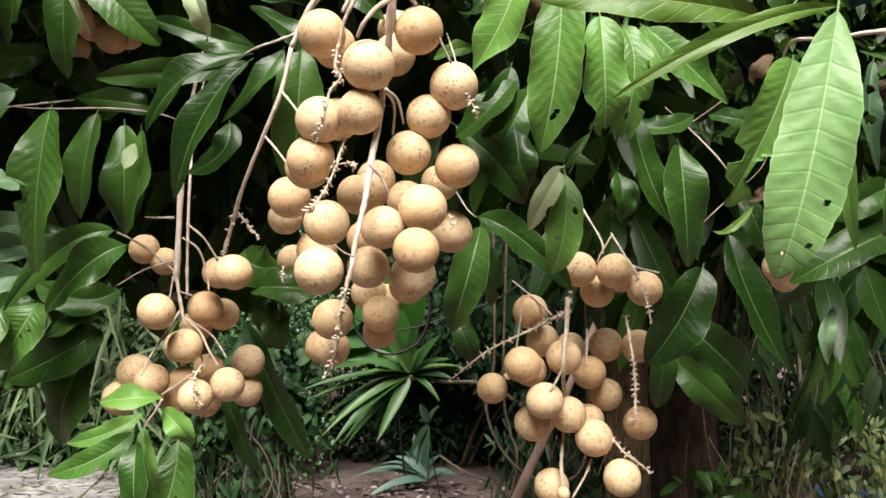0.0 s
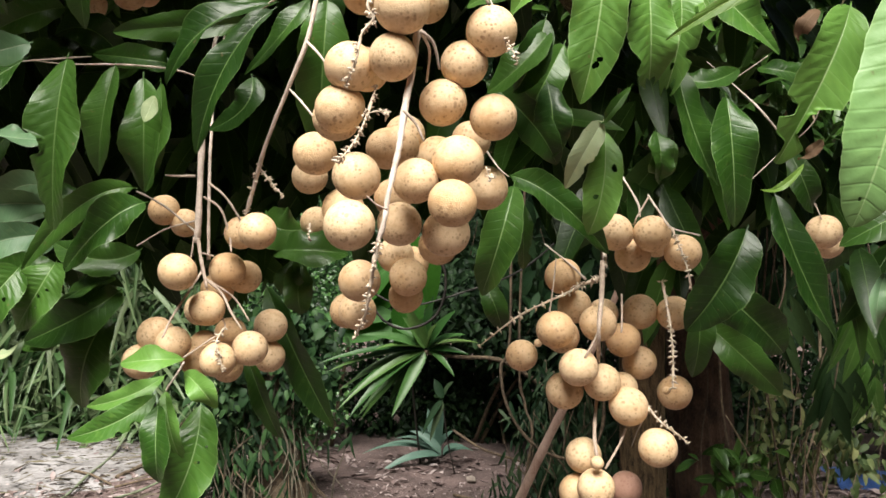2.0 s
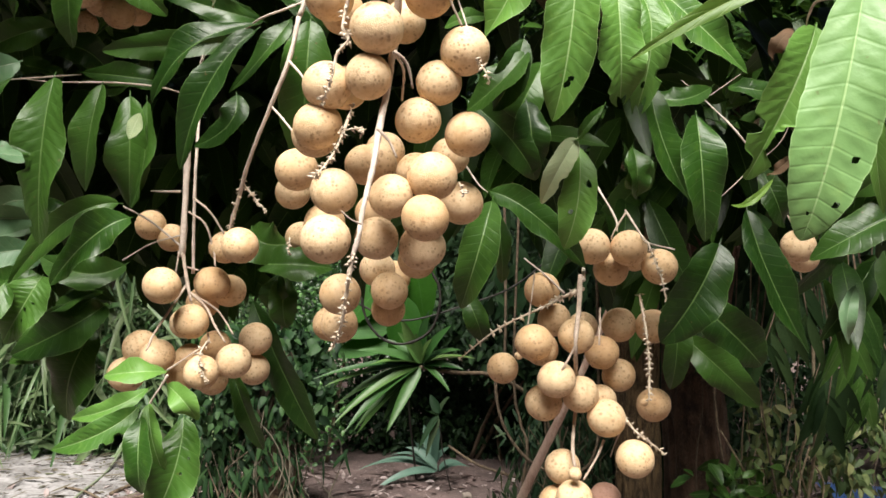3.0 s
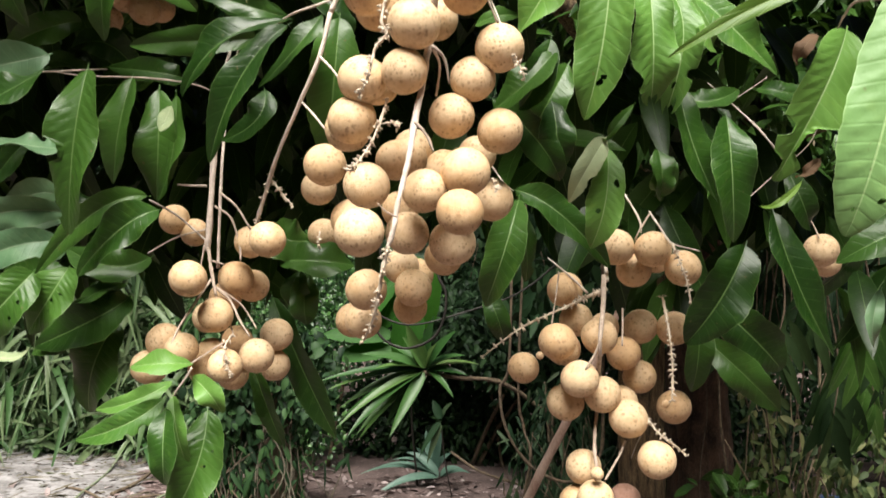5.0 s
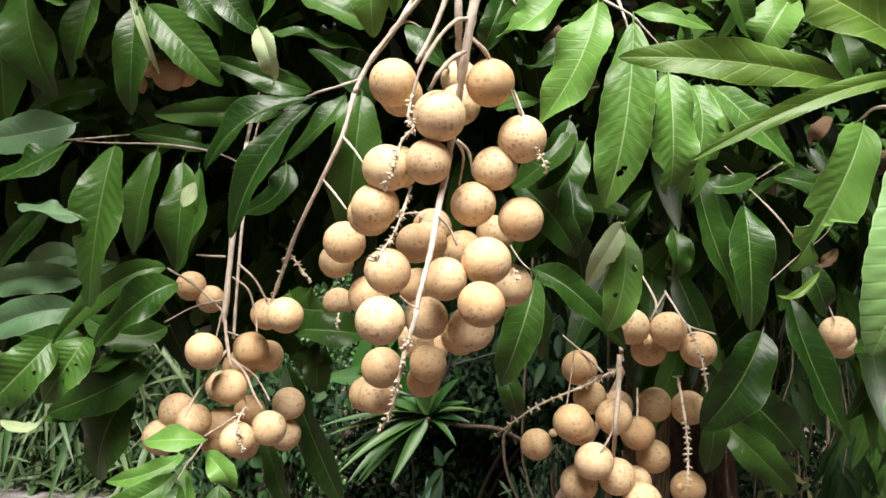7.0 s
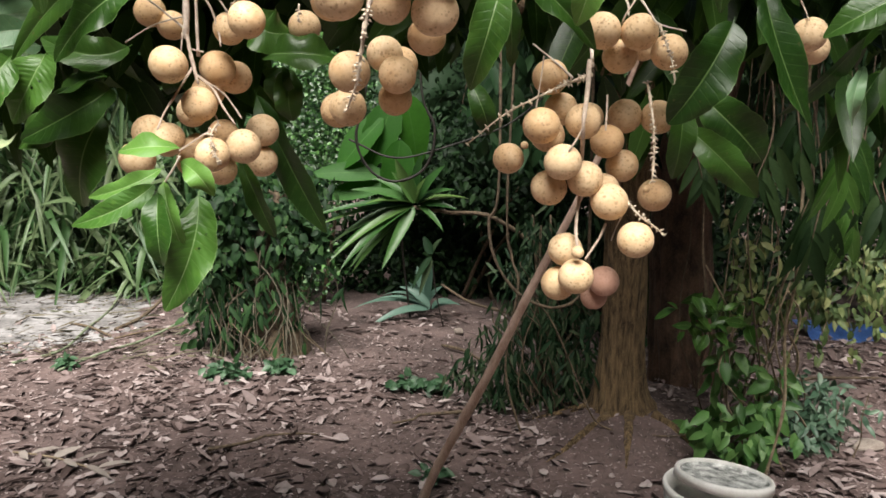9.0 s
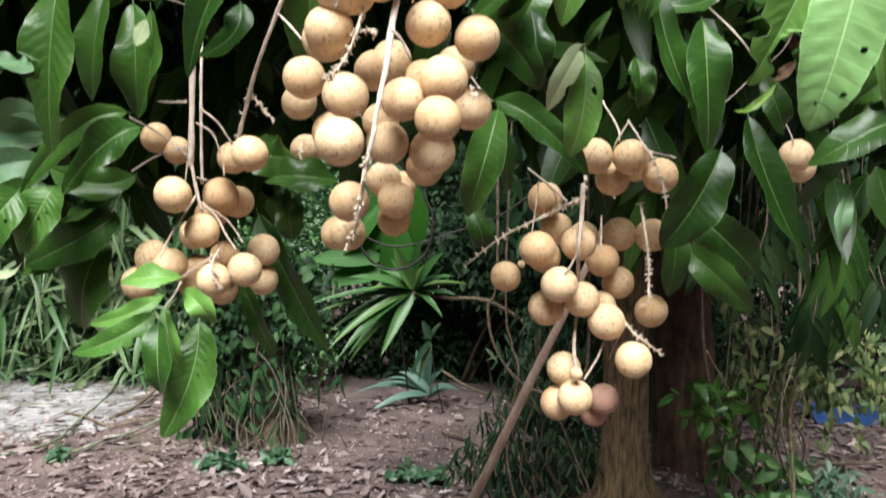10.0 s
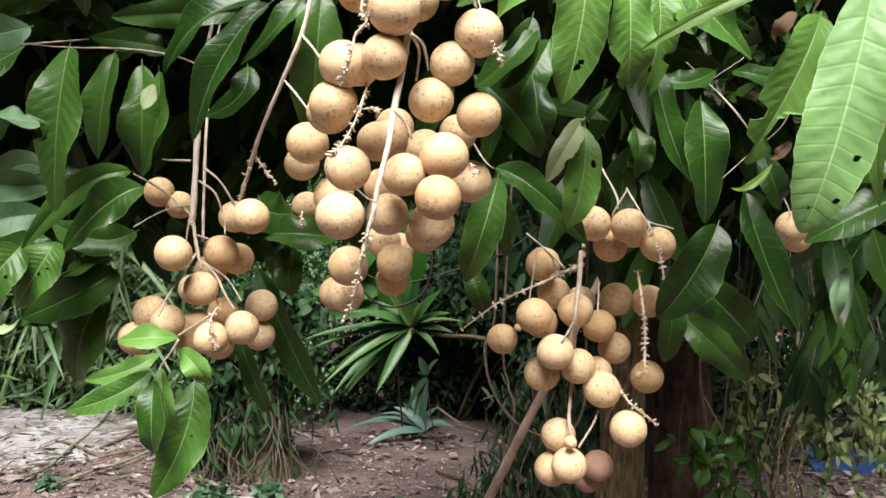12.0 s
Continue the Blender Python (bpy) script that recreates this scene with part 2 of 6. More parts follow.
# darker than the tree's other leaves, in place of the crown's shade
SPRAY = plain_leaf("shaded_spray_leaf", (0.009, 0.026, 0.007), (0.018, 0.045, 0.011), (0.039, 0.074, 0.021), rough=0.6, shine=0.22)
STRAW = plain_leaf("tangled_grass", (0.026, 0.073, 0.019), (0.065, 0.133, 0.043), (0.163, 0.228, 0.107), (0.086, 0.112, 0.053), rough=0.45, shine=0.4)
# near-black tone puts the shade under the far trees into the leaf colour
FAR = plain_leaf("shaded_far_foliage", (0.005, 0.017, 0.006), (0.013, 0.036, 0.011), (0.034, 0.078, 0.025), rough=0.6, shine=0.22)
FROND = rough_material("pale_green_frond", (0.083, 0.112, 0.064), (0.203, 0.232, 0.150), 25.0, rough=0.6, depth=0.002)
WHITE = rough_material("dirty_white_plastic", (0.740, 0.725, 0.690), (0.900, 0.890, 0.860), 14.0, (0.62, 0.59, 0.54), rough=0.45, bump=0.15, depth=0.002)
LID = rough_material("dirty_lid", (0.020, 0.032, 0.022), (0.900, 0.900, 0.870), 34.0, (0.10, 0.12, 0.10), rough=0.6, bump=0.3, depth=0.002)
BLUE = rough_material("blue_plastic_sheet", (0.026, 0.064, 0.200), (0.055, 0.125, 0.340), 7.0, rough=0.4, bump=0.5, depth=0.02)
STONE = rough_material("stone", (0.150, 0.120, 0.100), (0.330, 0.285, 0.245), 12.0, (0.18, 0.15, 0.12))


# ---- builders ----
def thing(name, base, label, category, group="", kind=""):
    ob = new(name)
    ob.location = base
    ob.empty_display_size = 0.02
    return tagged(ob, label, category, group, kind)


def under(ob, parent):
    """Put ob, built in world coordinates, under its parent."""
    ob.parent = parent
    shift = Vector(parent.location)
    if parent.parent:
        shift = Vector((0, 0, 0))
    ob.matrix_parent_inverse = Matrix.Translation(-shift)
    return ob


def mesh_of(name, verts, faces, material, uvs=None, smooth=True):
    me = bpy.data.meshes.new(name)
    me.from_pydata(verts, [], faces)
    me.materials.append(material)
    if uvs is not None:
        loops = np.empty(len(me.loops), dtype=np.int32)
        me.loops.foreach_get("vertex_index", loops)
        me.uv_layers.new(name="UVMap").data.foreach_set("uv", np.asarray(uvs, dtype=np.float32)[loops].ravel())
    if smooth:
        me.polygons.foreach_set("use_smooth", [True] * len(me.polygons))
    me.update()
    return me


def part_of(name, me, parent, label=""):
    ob = new(name, me)
    if parent:
        under(ob, parent)
    if label:
        tagged(ob, label)
    return ob


def unit(a):
    return a / np.maximum(np.linalg.norm(a, axis=-1, keepdims=True), 1e-9)


def smooth_line(points, steps):
    """Catmull-Rom through rows of x, y, z, radius."""
    p = np.array(points, dtype=float)
    p = np.vstack([2 * p[0] - p[1], p, 2 * p[-1] - p[-2]])
    rows = []
    for i in range(1, len(p) - 2):
        for s in np.linspace(0, 1, steps, endpoint=False):
            a, b, c, d = p[i - 1], p[i], p[i + 1], p[i + 2]
            rows.append(0.5 * (2 * b + (c - a) * s + (2 * a - 5 * b + 4 * c - d) * s * s + (3 * b - a - 3 * c + d) * s ** 3))
    rows.append(p[-2])
    return np.array(rows)


def tube_data(points, steps=5, sides=8, knots=0.12, seed=0):
    rng = np.random.default_rng(seed)
    line = smooth_line(points, steps)
    c, r = line[:, :3], np.maximum(line[:, 3], 0.0003)
    way = unit(np.gradient(c, axis=0))
    side = unit(np.cross(way, [0.31, 0.87, 0.38]))
    other = np.cross(way, side)
    turn = np.linspace(0, 2 * np.pi, sides, endpoint=False)
    rr = r[:, None] * (1 + knots * rng.normal(size=(len(c), 1)) * 0.6 + knots * 0.5 * rng.normal(size=(len(c), sides)))
    v = c[:, None] + rr[..., None] * (np.cos(turn)[None, :, None] * side[:, None] + np.sin(turn)[None, :, None] * other[:, None])
    n = len(c)
    faces = [(i * sides + j, i * sides + (j + 1) % sides, (i + 1) * sides + (j + 1) % sides, (i + 1) * sides + j) for i in range(n - 1) for j in range(sides)]
    faces += [tuple(range(sides - 1, -1, -1)), tuple(range((n - 1) * sides, n * sides))]
    return v.reshape(-1, 3), faces, c, r, way


def tube(name, parent, points, material, steps=5, sides=8, knots=0.12, seed=0, label=""):
    v, f, *_ = tube_data(points, steps, sides, knots, seed)
    return part_of(name, mesh_of(name, v.tolist(), f, material), parent, label)


def joined(pieces):
    """Join (verts, faces) pieces into one list of each."""
    verts, faces, n = [], [], 0
    for v, f in pieces:
        verts.extend(np.asarray(v).tolist())
        faces.extend(tuple(i + n for i in g) for g in f)
        n += len(v)
    return verts, faces


count = {"leaf": 0, "twig": 0, "fruit": 0}


def twig(parent, name, points):
    """A woody stem; a withered tip carries the scars and scales of lost flowers."""
    count["twig"] += 1
    seed = count["twig"]
    dry = name == "withered_tip"
    v, f, c, r, way = tube_data(points, 6, 8, 0.16 if not dry else 0.28, seed)
    pieces = [(v, f)]
    rng = np.random.default_rng(seed)
    if dry:
        length = float(np.sum(np.linalg.norm(np.diff(c, axis=0), axis=1)))
        for _ in range(int(length / 0.0009)):
            i = rng.integers(0, len(c))
            s = rng.uniform(0.0006, 0.0014)
            out = unit(np.cross(way[i], rng.normal(size=3)))
            o = c[i] + out * (r[i] + s * 0.6)
            tip = out * s * 1.6 + way[i] * s * rng.uniform(-0.5, 1.4)
            a, b = unit(np.cross(out, way[i])) * s * 0.7, way[i] * s * 0.7
            pieces.append((np.array([o - a, o + b, o + a, o - b, o + tip, o - out * s]), [(0, 1, 4), (1, 2, 4), (2, 3, 4), (3, 0, 4), (1, 0, 5), (2, 1, 5), (3, 2, 5), (0, 3, 5)]))
    vv, ff = joined(pieces)
    return part_of(name, mesh_of(name, vv, ff, DRY if dry else STALK if name in ("fruit_stalk", "lower_stem") else STEM), parent, "dry bud-scarred flower stalk" if dry else "")


def fruit_mesh(name, material, seed):
    bm = bmesh.new()
    bmesh.ops.create_icosphere(bm, subdivisions=5, radius=0.5)
    for v in bm.verts:
        p = v.co.copy()
        wave = noise.noise(p * 2.1 + Vector((seed * 7.3, 0, 0))) * 0.018 + noise.noise(p * 7 + Vector((0, seed * 5.1, 0))) * 0.005
        v.co = p * (1 + wave)
        v.co.z *= 0.97
    me = bpy.data.meshes.new(name)
    bm.to_mesh(me)
    bm.free()
    me.materials.append(material)
    me.polygons.foreach_set("use_smooth", [True] * len(me.polygons))
    return me


FRUIT_MESH = {tone: [fruit_mesh("fruit", m, i) for i in range(4)] for tone, m in FRUIT.items()}


def fruit(parent, place, size, tone):
    rng = random.Random(count["fruit"])
    count["fruit"] += 1
    ob = new("fruit", FRUIT_MESH[tone][rng.randrange(4)])
    under(ob, parent)
    ob.location = place
    ob.rotation_euler = (rng.uniform(-0.7, 0.7), rng.uniform(-0.7, 0.7), rng.uniform(0, 6.28))
    ob.scale = (size * rng.uniform(0.985, 1.015), size * rng.uniform(0.985, 1.015), size * rng.uniform(0.98, 1.03))
    if tone == "pink":
        tagged(ob, "ruddy pinkish brown fruit")
    return ob


def leaf(kind, base, middle, tip, width, roll, fold, wave, holes=(), bites=0, blunt=0.62, chewed=(), cut=2.0):
    """One blade on the tree: midrib from base over middle to tip, folded along it, wavy at the margin, with insect holes and bites;
    chewed: notches (place, side, depth, breadth); cut: where the end is eaten away."""
    count["leaf"] += 1
    rng = np.random.default_rng(count["leaf"])
    b, m, e = (np.array(q, dtype=float) for q in (base, middle, tip))
    ctrl = 2 * m - (b + e) / 2
    rows, cols = (130, 40) if chewed or cut < 1 or holes else (72, 28) if bites else (60, 16)
    s, q = np.meshgrid(np.linspace(0, 1, rows + 1), np.linspace(-1, 1, cols + 1), indexing="ij")
    ratio = width / np.linalg.norm(e - b) / 2
    gone = np.zeros((rows, cols), dtype=bool)
    for hu, hv, hr in holes:
        ds, dq = s - hu, (q - hv) * ratio
        rho = np.hypot(ds, dq) + 1e-6
        size = hr * (1 + 0.22 * np.sin(2 * np.arctan2(dq, ds) + hu * 40) + 0.14 * np.sin(3 * np.arctan2(dq, ds) + hv * 30))
        cs, cq = (ds[:-1, :-1] + ds[1:, 1:]) / 2, (dq[:-1, :-1] + dq[1:, 1:]) / 2
        gone |= np.hypot(cs, cq) < max(0.009, 0.35 * hr)
        fade = np.clip(1 - rho / (4 * hr + 0.03), 0, 1)
        grow = (np.sqrt(rho ** 2 + size ** 2) - rho) * fade * np.clip((1 - np.abs(q)) * 6, 0, 1)
        s, q = s + ds / rho * grow, np.clip(q + dq / rho * grow / ratio, -1, 1)
    if cut < 1:
        cs, cq = (s[:-1, :-1] + s[1:, 1:]) / 2, (q[:-1, :-1] + q[1:, 1:]) / 2
        gone |= cs > cut + 0.035 * np.sin(cq * 4 + count["leaf"]) + 0.025 * np.sin(cq * 9 + 2)
    t = s[..., None]
    mid = (1 - t) ** 2 * b + 2 * t * (1 - t) * ctrl + t ** 2 * e
    way = unit(2 * (1 - t) * (ctrl - b) + 2 * t * (e - ctrl))
    up = np.array([0.0, -1.0, 0.45])
    up = unit(up - way * (way @ up)[..., None])
    side = np.cross(way, up)
    a = radians(roll)
    up, side = up * math.cos(a) + side * math.sin(a), side * math.cos(a) - up * math.sin(a)
    stalk = 0.05
    x = np.clip((s - stalk) / (1 - stalk), 0, 1)
    shape = np.sin(np.pi * x ** 0.94) ** blunt
    shape = shape * (1 - 0.20 * np.clip((x - 0.78) / 0.22, 0, 1) ** 1.5)
    shape = np.maximum(shape, 0.03 * (1 - x))
    half = width / 2
    f = math.tan(radians(fold))
    edge = np.abs(q)
    n1, n2 = rng.uniform(0, 6.28, 2)
    ripple = np.where(q < 0, np.sin(s * rng.uniform(9, 15) + n1), np.sin(s * rng.uniform(9, 15) + n2)) * edge ** 2 * wave * 2.4
    puff = np.sin(2 * np.pi * (s * 13 - edge * (1.0 if kind == "bright" else 2.2)) + n1) * np.sin(np.pi * np.clip(edge, 0, 1)) * (0.009 if kind in ("young", "young_under") else 0.011)
    sway = 0.10 * np.sin(s * 6.3 + q * 1.4 + n2) * edge
    lift = f * (edge - 0.35 * edge ** 2) + ripple + puff + sway
    reach = q * shape * (1 + 0.030 * np.sin(s * 17 + n1) + 0.018 * np.sin(s * 41 + n2) + 0.012 * np.sin(s * 97 + 2 * n1))
    for k in range(bites):
        at_s, side_of, deep, broad = rng.uniform(0.5, 0.92), rng.choice((-1, 1)), rng.uniform(0.3, 0.65), rng.uniform(0.03, 0.07)
        dent = deep * np.exp(-(np.abs(s - at_s) / broad) ** 3) + 0.12 * np.exp(-((s - at_s - broad * 1.8) / 0.015) ** 2) + 0.08 * np.exp(-((s - at_s + broad * 2.1) / 0.012) ** 2)
        reach = np.where(q * side_of > 0.2, reach * (1 - dent * np.clip((edge - 0.2) / 0.8, 0, 1)), reach)
    for at_s, side_of, deep, broad in chewed:
        jag = 0.10 * np.sin(s * 83 + at_s * 50) + 0.07 * np.sin(s * 151 + deep * 40)
        dent = np.clip(deep * 1.25 * (1 - np.abs((s - at_s) / broad) ** 2.5) + deep * jag, 0, min(0.97, deep * 1.1))
        dent = np.where(np.abs(s - at_s) < broad, dent, 0)
        reach = np.where(q * side_of > 0, np.sign(q) * np.minimum(np.abs(reach), shape * (1 - dent) * np.maximum(edge, 0.02) ** 0.25), reach)
    bend = rng.uniform(-0.10, 0.10) * np.sin(np.pi * s)
    v = mid + half * reach[..., None] * side + half * (shape * lift + bend)[..., None] * up
    n = cols + 1
    uvs = np.stack([x, (q + 1) / 2], -1).reshape(-1, 2)
    faces = [(i * n + j, i * n + j + 1, (i + 1) * n + j + 1, (i + 1) * n + j) for i in range(rows) for j in range(cols) if not gone[i, j]]
    me = mesh_of("leaf", v.reshape(-1, 3).tolist(), faces, LEAF[kind], uvs)
    labels = {"young": "light green young leaf", "bright": "large pale green leaf with insect holes", "under": "pale leaf underside", "young_under": "yellow-green ribbed leaf underside", "dry_leaf": "dry brown leaf scrap", "pale_sheen": "pale greyish green leaf, partly sky sheen put into the colour"}
    return part_of("leaf", me, tree, labels.get(kind, ""))


def leaf_cloud(name, parent, base, axis, normal, length, width, material, rows=5, droop=0.25, fold=0.18, pointed=0.8, seed=0, ripple=0.0, fall=0.0):
    """Many leaves in one mesh; each row of the arrays is a leaf."""
    rng = np.random.default_rng(seed)
    base, axis, normal = np.asarray(base, float), unit(np.asarray(axis, float)), np.asarray(normal, float)
    count_of = len(base)
    normal = unit(normal - axis * np.sum(normal * axis, 1, keepdims=True))
    side = np.cross(axis, normal)
    length, width = (np.broadcast_to(np.asarray(w, float), (count_of,)) for w in (length, width))
    droop = np.broadcast_to(np.asarray(droop, float), (count_of,))
    s = np.linspace(0, 1, rows + 1)
    q = np.array([-1.0, 0.0, 1.0])
    shape = np.maximum(np.sin(np.pi * s ** pointed) ** 0.75, 0.04)
    shape[-1] = 0.02
    c = base[:, None] + axis[:, None] * (s[None] * length[:, None])[..., None]
    c = c - normal[:, None] * ((s ** 2)[None] * (length * droop)[:, None])[..., None]
    c[..., 2] -= (s ** 2.2)[None] * (length * fall)[:, None]
    half = 0.5 * width[:, None] * shape[None]
    wav = 1 + ripple * rng.normal(size=(count_of, rows + 1, 1))
    v = c[:, :, None] + side[:, None, None] * (half[..., None] * q * wav)[..., None] + normal[:, None, None] * (half[..., None] * np.abs(q) * fold * 2)[..., None]
    per = (rows + 1) * 3
    grid = np.array([(i * 3 + j, i * 3 + j + 1, i * 3 + j + 4, i * 3 + j + 3) for i in range(rows) for j in range(2)])
    faces = (grid[None] + (np.arange(count_of) * per)[:, None, None]).reshape(-1, 4)
    uvs = np.stack(np.broadcast_arrays(s[None, :, None], ((q + 1) / 2)[None, None, :]), -1)
    uvs = np.broadcast_to(uvs, (count_of, rows + 1, 3, 2)).reshape(-1, 2)
    return part_of(name, mesh_of(name, v.reshape(-1, 3).tolist(), faces.tolist(), material, uvs), parent)


def lathe(name, parent, profile, material, place, sides=48, turn=(0, 0, 0), label=""):
    p = np.array(profile, float)
    a = np.linspace(0, 2 * np.pi, sides, endpoint=False)
    v = np.stack([p[:, None, 0] * np.cos(a), p[:, None, 0] * np.sin(a), np.repeat(p[:, 1:2], sides, 1)], -1).reshape(-1, 3)
    m = Euler(turn).to_matrix()
    v = v @ np.array(m).T + np.array(place)
    f = [(i * sides + j, i * sides + (j + 1) % sides, (i + 1) * sides + (j + 1) % sides, (i + 1) * sides + j) for i in range(len(p) - 1) for j in range(sides)]
    return part_of(name, mesh_of(name, v.tolist(), f, material), parent, label)


# ---- ground ----
def level(x, y):
    """Height of the earth floor."""
    h = 0.0
    for k, a in ((0.7, 0.035), (2.3, 0.014), (6.1, 0.006)):
        h += a * noise.noise(Vector((x * k, y * k, 3.1)))
    return h + 0.012 * noise.noise(Vector((x * 17, y * 17, 9))) * math.exp(-((y - 3.2) / 3) ** 4) + 0.15 * math.exp(-((x - 0.72) ** 2 + (y - 2.92) ** 2) / 0.10) + 0.10 * math.exp(-((x - 1.1) ** 2 + (y - 3.4) ** 2) / 0.16)


def warped(low, high, centre, n):
    u = np.linspace(-1, 1, n)
    w = np.sign(u) * np.abs(u) ** 2.6
    return np.where(w < 0, centre + w * (centre - low), centre + w * (high - centre))


gx, gy = warped(-60, 60, 0.0, 150), warped(-60, 60, 3.2, 150)
verts = [(x, y, level(x, y)) for y in gy for x in gx]
faces = [(j * 150 + i, j * 150 + i + 1, (j + 1) * 150 + i + 1, (j + 1) * 150 + i) for j in range(149) for i in range(149)]
ground = new("ground", mesh_of("ground", verts, faces, SOIL))
tagged(ground, "reddish brown bare earth floor under the trees", "ground", kind="structure")

# pale sandy track at the back
rng = np.random.default_rng(11)
n_a, n_r = 72, 9
verts = [(-3.55, 4.7, level(-3.55, 4.7) + 0.03)]
for k in range(1, n_r + 1):
    for i in range(n_a):
        a = 2 * math.pi * i / n_a
        r = k / n_r * (1 + 0.16 * noise.noise(Vector((math.cos(a) * 2.4, math.sin(a) * 2.4, 1))) + 0.07 * noise.noise(Vector((math.cos(a) * 9, math.sin(a) * 9, 5))))
        x, y = -3.55 + 1.70 * r * math.cos(a), 4.7 + 1.05 * r * math.sin(a)
        verts.append((x, y, level(x, y) + 0.03 * (1 - (k / n_r) ** 3) - 0.004 * (k == n_r)))
faces = [(0, 1 + i, 1 + (i + 1) % n_a) for i in range(n_a)]
faces += [(1 + (k - 1) * n_a + i, 1 + k * n_a + i, 1 + k * n_a + (i + 1) % n_a, 1 + (k - 1) * n_a + (i + 1) % n_a) for k in range(1, n_r) for i in range(n_a)]
tagged(new("sandy_track", mesh_of("sandy_track", verts, faces, SAND)), "pale grey sandy track beside the bushes", "track", kind="structure")

# fallen leaves
n = 19000
px, py = rng.uniform(-3.6, 3.6, n), 1.5 + 3.7 * rng.uniform(0, 1, n) ** 1.2
wide = rng.uniform(0, 1, n) < 0.16
px[wide], py[wide] = rng.normal(0, 3.2, wide.sum()), rng.normal(2.2, 2.2, wide.sum())
keep = [i for i in range(n) if math.hypot(px[i] - 0.70, py[i] - 2.80) > 0.22 + 0.25 * rng.uniform() and noise.noise(Vector((px[i] * 1.3, py[i] * 1.3, 8))) + rng.uniform(-0.5, 0.5) > -0.12 and not (px[i] < -1.7 and py[i] > 4.1 and rng.uniform() < 0.75) and not (-0.8 < px[i] < 0.4 and py[i] > 3.7 and rng.uniform() < 0.6)]
px, py = px[keep], py[keep]
n = len(px)
base = np.stack([px, py, [level(a, b) + 0.006 for a, b in zip(px, py)]], -1)
turn = rng.uniform(0, 2 * np.pi, n)
axis = np.stack([np.cos(turn), np.sin(turn), rng.normal(0.08, 0.16, n)], -1)
normal = np.stack([rng.normal(0, 0.35, n), rng.normal(0, 0.35, n), np.ones(n)], -1)
litter = leaf_cloud("fallen_leaves", None, base, axis, normal, 0.026 + 0.095 * rng.uniform(0, 1, n) ** 1.7, rng.uniform(0.012, 0.038, n), LITTER, 5, rng.uniform(-0.2, 0.35, n), 0.22, seed=3, ripple=0.3)
tagged(litter, "scattered dry grey-brown fallen leaves on the earth", "fallen leaves", kind="stuff")

# crumbs of leaf and bark
n = 26000
px, py = rng.uniform(-3.2, 2.6, n), 1.6 + 2.9 * rng.uniform(0, 1, n) ** 1.1
wide = rng.uniform(0, 1, n) < 0.16
px[wide], py[wide] = rng.normal(0, 3.0, wide.sum()), rng.normal(2.2, 2.0, wide.sum())
base = np.stack([px, py, [level(a, b) + 0.004 for a, b in zip(px, py)]], -1)
turn = rng.uniform(0, 2 * np.pi, n)
axis = np.stack([np.cos(turn), np.sin(turn), rng.normal(0.1, 0.25, n)], -1)
normal = np.stack([rng.normal(0, 0.5, n), rng.normal(0, 0.5, n), np.ones(n)], -1)
crumbs = leaf_cloud("leaf_crumbs", None, base, axis, normal, rng.uniform(0.008, 0.03, n), rng.uniform(0.004, 0.014, n), LITTER, 2, 0.1, 0.2, seed=6, ripple=0.3)
tagged(crumbs, "small crumbs of dry leaf and bark on the earth", "leaf crumbs", kind="stuff")

# scraps, straw and twigs strewn over the edge of the track
n = 800
px, py = rng.uniform(-3.6, -1.3, n), rng.uniform(3.7, 5.3, n)
base = np.stack([px, py, [level(a, b) + 0.035 for a, b in zip(px, py)]], -1)
turn = rng.normal(0.4, 0.7, n)
axis = np.stack([np.cos(turn), np.sin(turn), rng.normal(0.0, 0.08, n)], -1)
normal = np.stack([rng.normal(0, 0.3, n), rng.normal(0, 0.3, n), np.ones(n)], -1)
scraps = leaf_cloud("plant_scraps", None, base, axis, normal, 0.02 + 0.22 * rng.uniform(0, 1, n) ** 3, rng.uniform(0.004, 0.020, n), SCRAP, 5, rng.uniform(-0.1, 0.1, n), 0.2, seed=5, ripple=0.3)
tagged(scraps, "dry straw and dark plant scraps on the sandy track", "plant litter", kind="stuff")

# sticks on the ground
for a, b, r in (((-1.9, 4.2), (-1.35, 4.75), 0.006), ((-0.05, 4.25), (0.42, 3.55), 0.008), ((0.1, 3.2), (-0.25, 3.05), 0.008), ((1.6, 3.6), (2.2, 3.75), 0.008), ((-0.9, 2.75), (-0.55, 2.9), 0.006)):
    pts = []
    for s in np.linspace(0, 1, 6):
        x, y = a[0] + (b[0] - a[0]) * s + 0.03 * math.sin(9 * s + a[0]), a[1] + (b[1] - a[1]) * s
        pts.append((x, y, level(x, y) + r + 0.012 + 0.02 * math.sin(3 * s), r * (1.2 - 0.6 * s)))
    ob = tube("fallen_stick", None, pts, VINE, seed=int(abs(a[0]) * 100))
    tagged(ob, "thin grey-brown fallen stick on the ground", "stick", "fallen sticks")

# dead frond among the litter
g = np.random.default_rng(77)
frond = thing("dry_frond", (-1.42, 2.62, level(-1.42, 2.62)), "pale dry dead frond lying on the leaf litter", "dead leaf")
tube("stalk", frond, [(-1.66, 2.72, level(-1.66, 2.72) + 0.012, 0.004), (-1.46, 2.64, level(-1.46, 2.64) + 0.022, 0.0035), (-1.22, 2.56, level(-1.22, 2.56) + 0.010, 0.002)], PALE_VINE, 5, 6, 0.15, 78)
